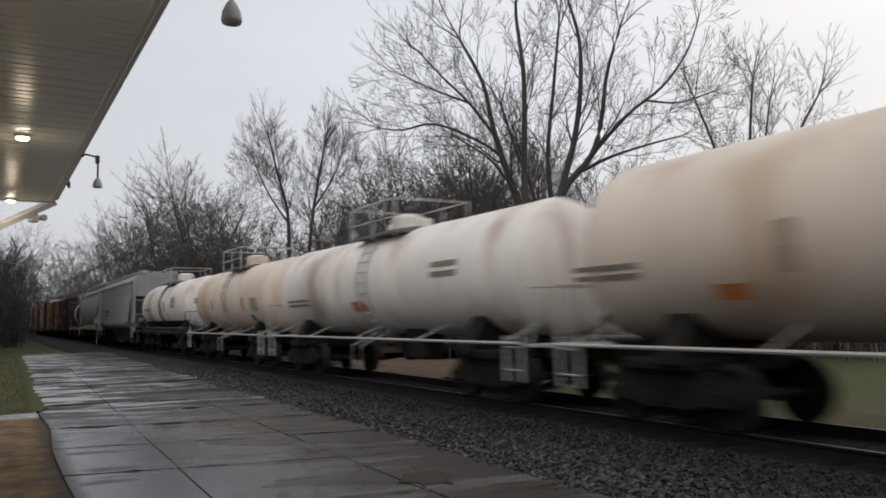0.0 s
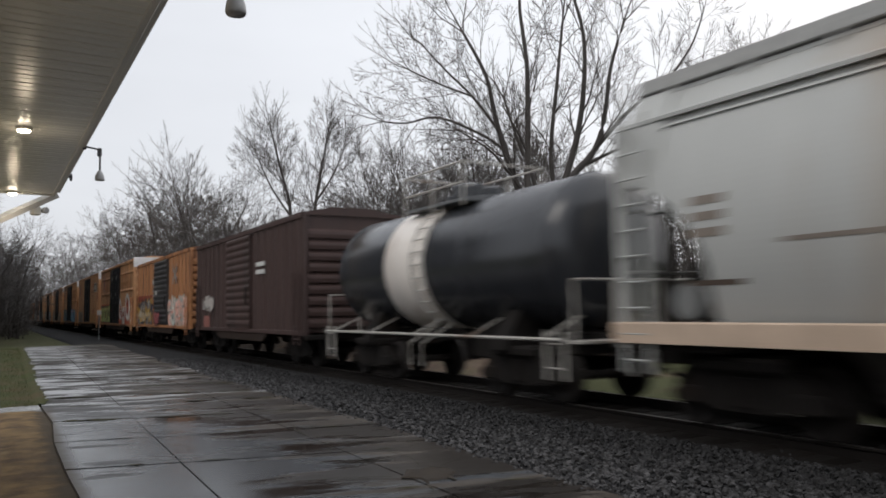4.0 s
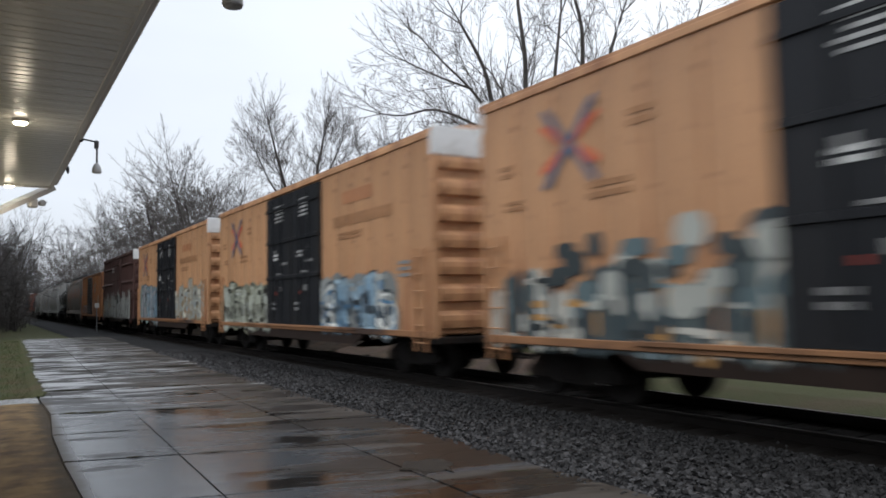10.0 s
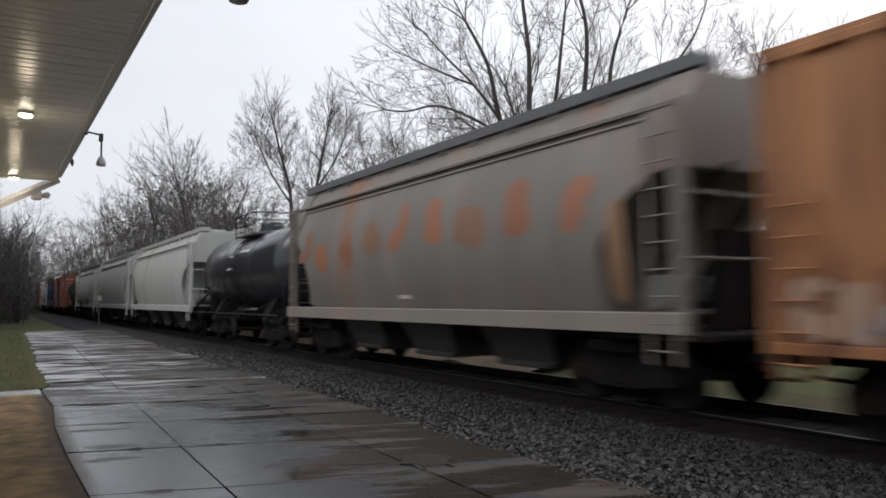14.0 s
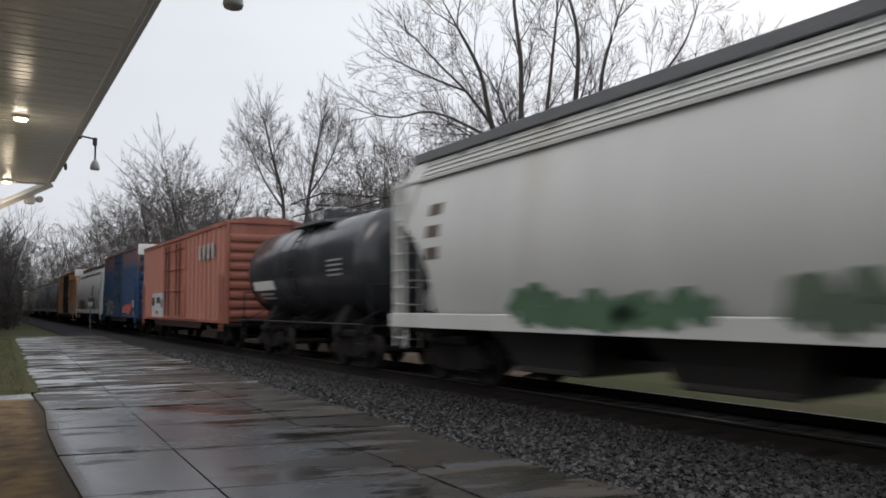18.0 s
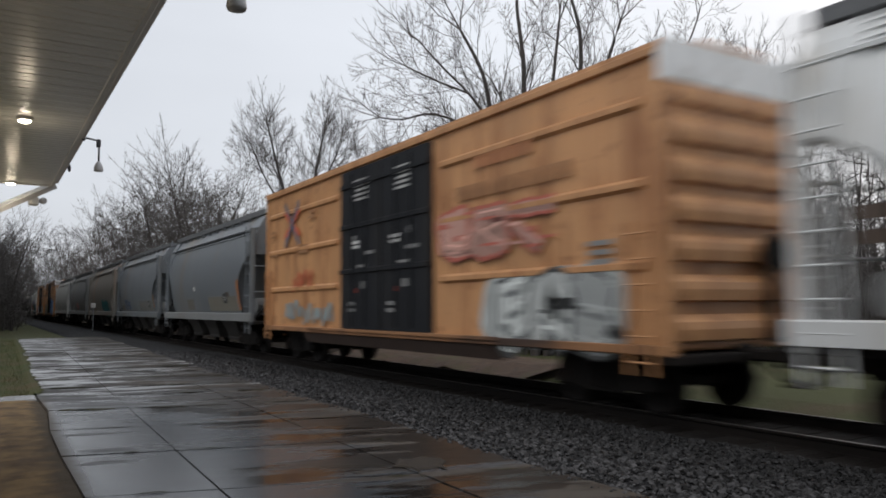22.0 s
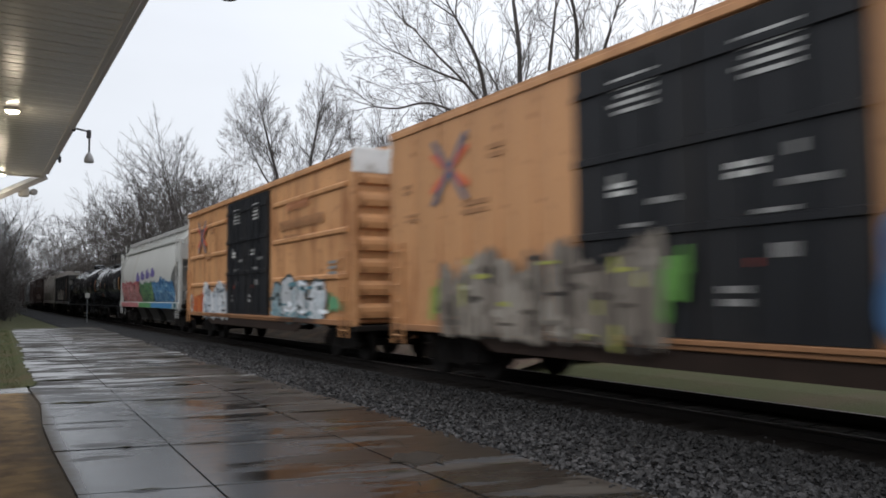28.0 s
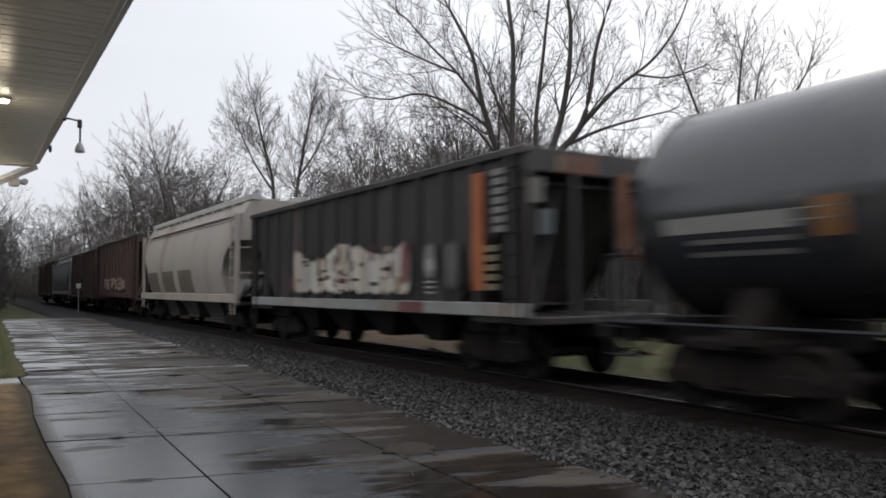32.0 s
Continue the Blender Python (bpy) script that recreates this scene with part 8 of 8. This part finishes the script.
graffiti(car, -2.4, -6.4, 0.85, 2.1, (204, 208, 212), (60, 70, 72), 4, fc, 50, (90, 130, 140), thick=0.34); scrawl(car, -6.7, -7.5, 1.1, 1.8, (96, 150, 110), 2, fc, 250, 0.1)
car, h, fc = covered_hopper(527.7, 543.5, 4.55, M_HOP_WHITE, "off-white covered hopper with pink, green and blue graffiti", roof=M_GRATE_PALE, flutes=True)
patch(car, -6.6, -1.8, 1.09, 1.33, spray(68, 126, 170), lambda z: 1.575, "graffiti_background")
patch(car, -1.8, 1.4, 1.09, 1.33, spray(88, 140, 92), lambda z: 1.575, "graffiti_background")
patch(car, 1.6, 7.0, 1.09, 1.33, spray(172, 112, 114), lambda z: 1.575, "graffiti_background")
graffiti(car, 7.0, 1.4, 1.3, 2.55, (174, 100, 102), (136, 66, 74), 9, fc, 51, (190, 160, 156), back=(164, 88, 94), lean=0.6); graffiti(car, 1.4, -2.0, 1.3, 2.45, (66, 112, 84), (38, 70, 62), 6, fc, 52, (134, 160, 104), back=(78, 126, 90), lean=0.6)
graffiti(car, -1.7, -6.8, 1.3, 2.5, (66, 120, 164), (46, 76, 114), 8, fc, 53, (144, 174, 188), back=(68, 116, 156), lean=0.6)
for k in range(4):
    s = Shape()
    cloud(s, 1.75 - 1.3 * k, 2.62 + 0.05 * k, 0.95, 0.36, lambda z: fc(z) + 0.012, 0.012, 0.3 + k)
    cloud(s, 1.95 - 1.3 * k, 2.78 + 0.05 * k, 0.5, 0.34, lambda z: fc(z) + 0.012, 0.0126, 0.7 + k)
    part("graffiti_fill", s, spray(104, 94, 148), car)
patch(car, -7.4, -6.9, 1.12, 1.32, spray(40, 84, 92), lambda z: 1.575)
car, h, fc = tank_car(544.6, 556.4, 1.43, M_TANK_DUSTY, "black tank car with orange reflector patches", cz=2.54, rail_paint=M_BLACK)
patch(car, 5.4, 5.8, 2.1, 2.95, spray(150, 92, 46), fc, "placard"); bars(car, 4.2, 2.18, 1.1, 0.2, 1, M_LETTER_G, fc, 0.0); bars(car, 4.1, 1.72, 1.1, 0.3, 2, spray(104, 102, 98), fc, 0.6)
patch(car, 2.62, 2.86, 2.28, 2.7, spray(140, 82, 44), fc, "placard"); patch(car, 2.15, 2.65, 1.68, 1.92, spray(126, 74, 46), fc, "placard"); patch(car, 0.4, 0.6, 2.27, 2.68, M_PLACARD, fc, "placard")
bars(car, -3.9, 2.1, 0.9, 0.7, 6, M_LETTER_G, fc, 0.6); patch(car, -5.7, -5.4, 2.1, 2.9, M_PLACARD, fc, "placard")
car, h, fc = tank_car(557.6, 572.3, 1.43, M_TANK_DUSTY, "long black tank car with white stencils", cz=2.58, rail_paint=M_BLACK, cage=False)
scrawl(car, -1.2, -4.3, 1.6, 2.45, (150, 152, 152), 4, fc, 55, 0.12); bars(car, -3.2, 2.0, 1.2, 0.4, 3, spray(120, 122, 122), fc, 0.6); bars(car, -5.7, 1.9, 0.9, 0.5, 5, spray(118, 112, 104), fc, 0.5); patch(car, -6.45, -6.3, 1.9, 2.8, spray(104, 66, 48), fc, "placard")
bars(car, 1.6, 2.3, 0.7, 0.4, 3, M_LETTER_G, fc, 0.6); patch(car, 4.12, 4.4, 2.08, 2.5, spray(128, 88, 48), fc, "placard")
bars(car, 5.55, 2.2, 1.8, 0.2, 1, spray(128, 128, 126), fc, 0.0); bars(car, 5.4, 1.82, 1.4, 0.3, 2, spray(104, 104, 103), fc, 0.6); bars(car, 4.4, 2.16, 0.5, 0.24, 2, spray(120, 118, 112), fc, 0.85)
patch(car, 7.0, 7.14, 1.9, 2.7, spray(98, 62, 42), fc)
car, h, fc = open_hopper(573.9, 587.6, 3.75, M_BLACK_RUST, "black open-top coal hopper with ribbed sides and graffiti", sill_paint=M_HOP_GREY)
blocks(car, 3.0, -3.2, 1.38, 2.65, [(168, 166, 160), (150, 147, 141), (184, 181, 174), (160, 150, 136)], [(46, 44, 43), (60, 56, 52), (128, 116, 98), (84, 48, 52)], lambda z: 1.632, 561, 26, 34, 0.9)
for y, w, z0, z1, tone in ((-3.0, 0.3, 1.6, 2.5, (98, 48, 52)), (-2.75, 0.3, 1.4, 1.8, (128, 112, 92)), (3.1, 0.3, 1.42, 1.9, (84, 46, 50)), (-3.95, 0.36, 1.7, 2.4, (110, 110, 109)), (-4.72, 0.42, 1.5, 2.4, (78, 78, 77)), (-3.95, 0.3, 1.85, 2.1, (150, 148, 144))):
    s = Shape()
    cloud(s, y, 0.5 * (z0 + z1), w, z1 - z0, lambda z: 1.656, 0.0, abs(y))
    part("graffiti_fill", s, spray(*tone), car)
patch(car, -5.66, -5.36, 1.5, 3.5, spray(150, 86, 48), lambda z: 1.55, off=0.09); bars(car, -3.95, 1.38, 0.36, 0.3, 3, M_LETTER_G, lambda z: 1.65, 0.6)
bars(car, -6.1, 2.4, 0.32, 1.1, 7, spray(112, 112, 110), lambda z: 1.64, 0.35); bars(car, -5.9, 1.45, 0.34, 0.8, 5, spray(110, 100, 78), lambda z: 1.645, 0.35)
for y0, y1, tone in ((-6.6, -5.5, (126, 122, 118)), (-3.6, -2.6, (96, 62, 62)), (-2.6, -1.8, (118, 112, 104)), (1.4, 3.2, (134, 132, 130))):
    patch(car, y0, y1, 1.08, 1.28, spray(*tone), lambda z: 1.58, off=0.004)
# marks and worn plates on the leading end
for x0, x1, z0, z1, tone in ((-1.5, -1.2, 2.9, 3.3, (104, 102, 98)), (-1.3, -1.0, 2.4, 2.8, (90, 98, 102)), (-0.8, 0.0, 3.42, 3.72, (98, 62, 48)), (-0.9, -0.6, 3.45, 3.7, (110, 100, 80)), (0.5, 0.7, 2.2, 3.5, (112, 70, 46))):
    s = Shape()
    s.box(x0, x1, -h + 0.13, -h + 0.147, z0, z1)
    part("end_plate", s, spray(*tone), car)
car, h, fc = covered_hopper(589.0, 604.9, 4.45, paint("dusty_cream_hopper_paint", (0.3, 0.275, 0.25), 0.55, var=0.2, scale=1.2, stretch=DOWN, stain=(0.2, 0.16, 0.13), stain_amount=0.35), "cream-grey covered hopper with overpainted patches")
for y in (5.2, 2.2, -0.8):
    patch(car, y - 1.2, y + 1.0, 1.4, 2.3, spray(98, 92, 84), fc)
car, h, fc = open_hopper(606.2, 620.0, 4.35, M_BROWN_DARK, "dark brown high-sided gondola with faint graffiti", posts=13, name="gondola", category="gondola")
graffiti(car, 3.0, -4.0, 1.5, 2.3, (150, 130, 120), (80, 60, 55), 7, fc, 58, thick=0.16)
car, h, fc = boxcar(621.6, 634.8, 4.3, M_BROWN_DARK, "dark brown boxcar at the end of the visible train", door_w=3.05)
car, h, fc = covered_hopper(636.4, 651.6, 4.4, M_HOP_DARK, "slate-grey covered hopper far down the line")
car, h, fc = boxcar(653.2, 668.9, 4.4, M_BROWN_DARK, "dark brown boxcar far down the line", door_w=3.05)


def motions():
    """Every car runs along the track at one steady speed."""
    for car, place in TRAIN:
        walk(car, [(t, pose(TRACK_X, place - SPEED * t, 0)) for t in (0, 8, 16, 24, 32)])


motions()
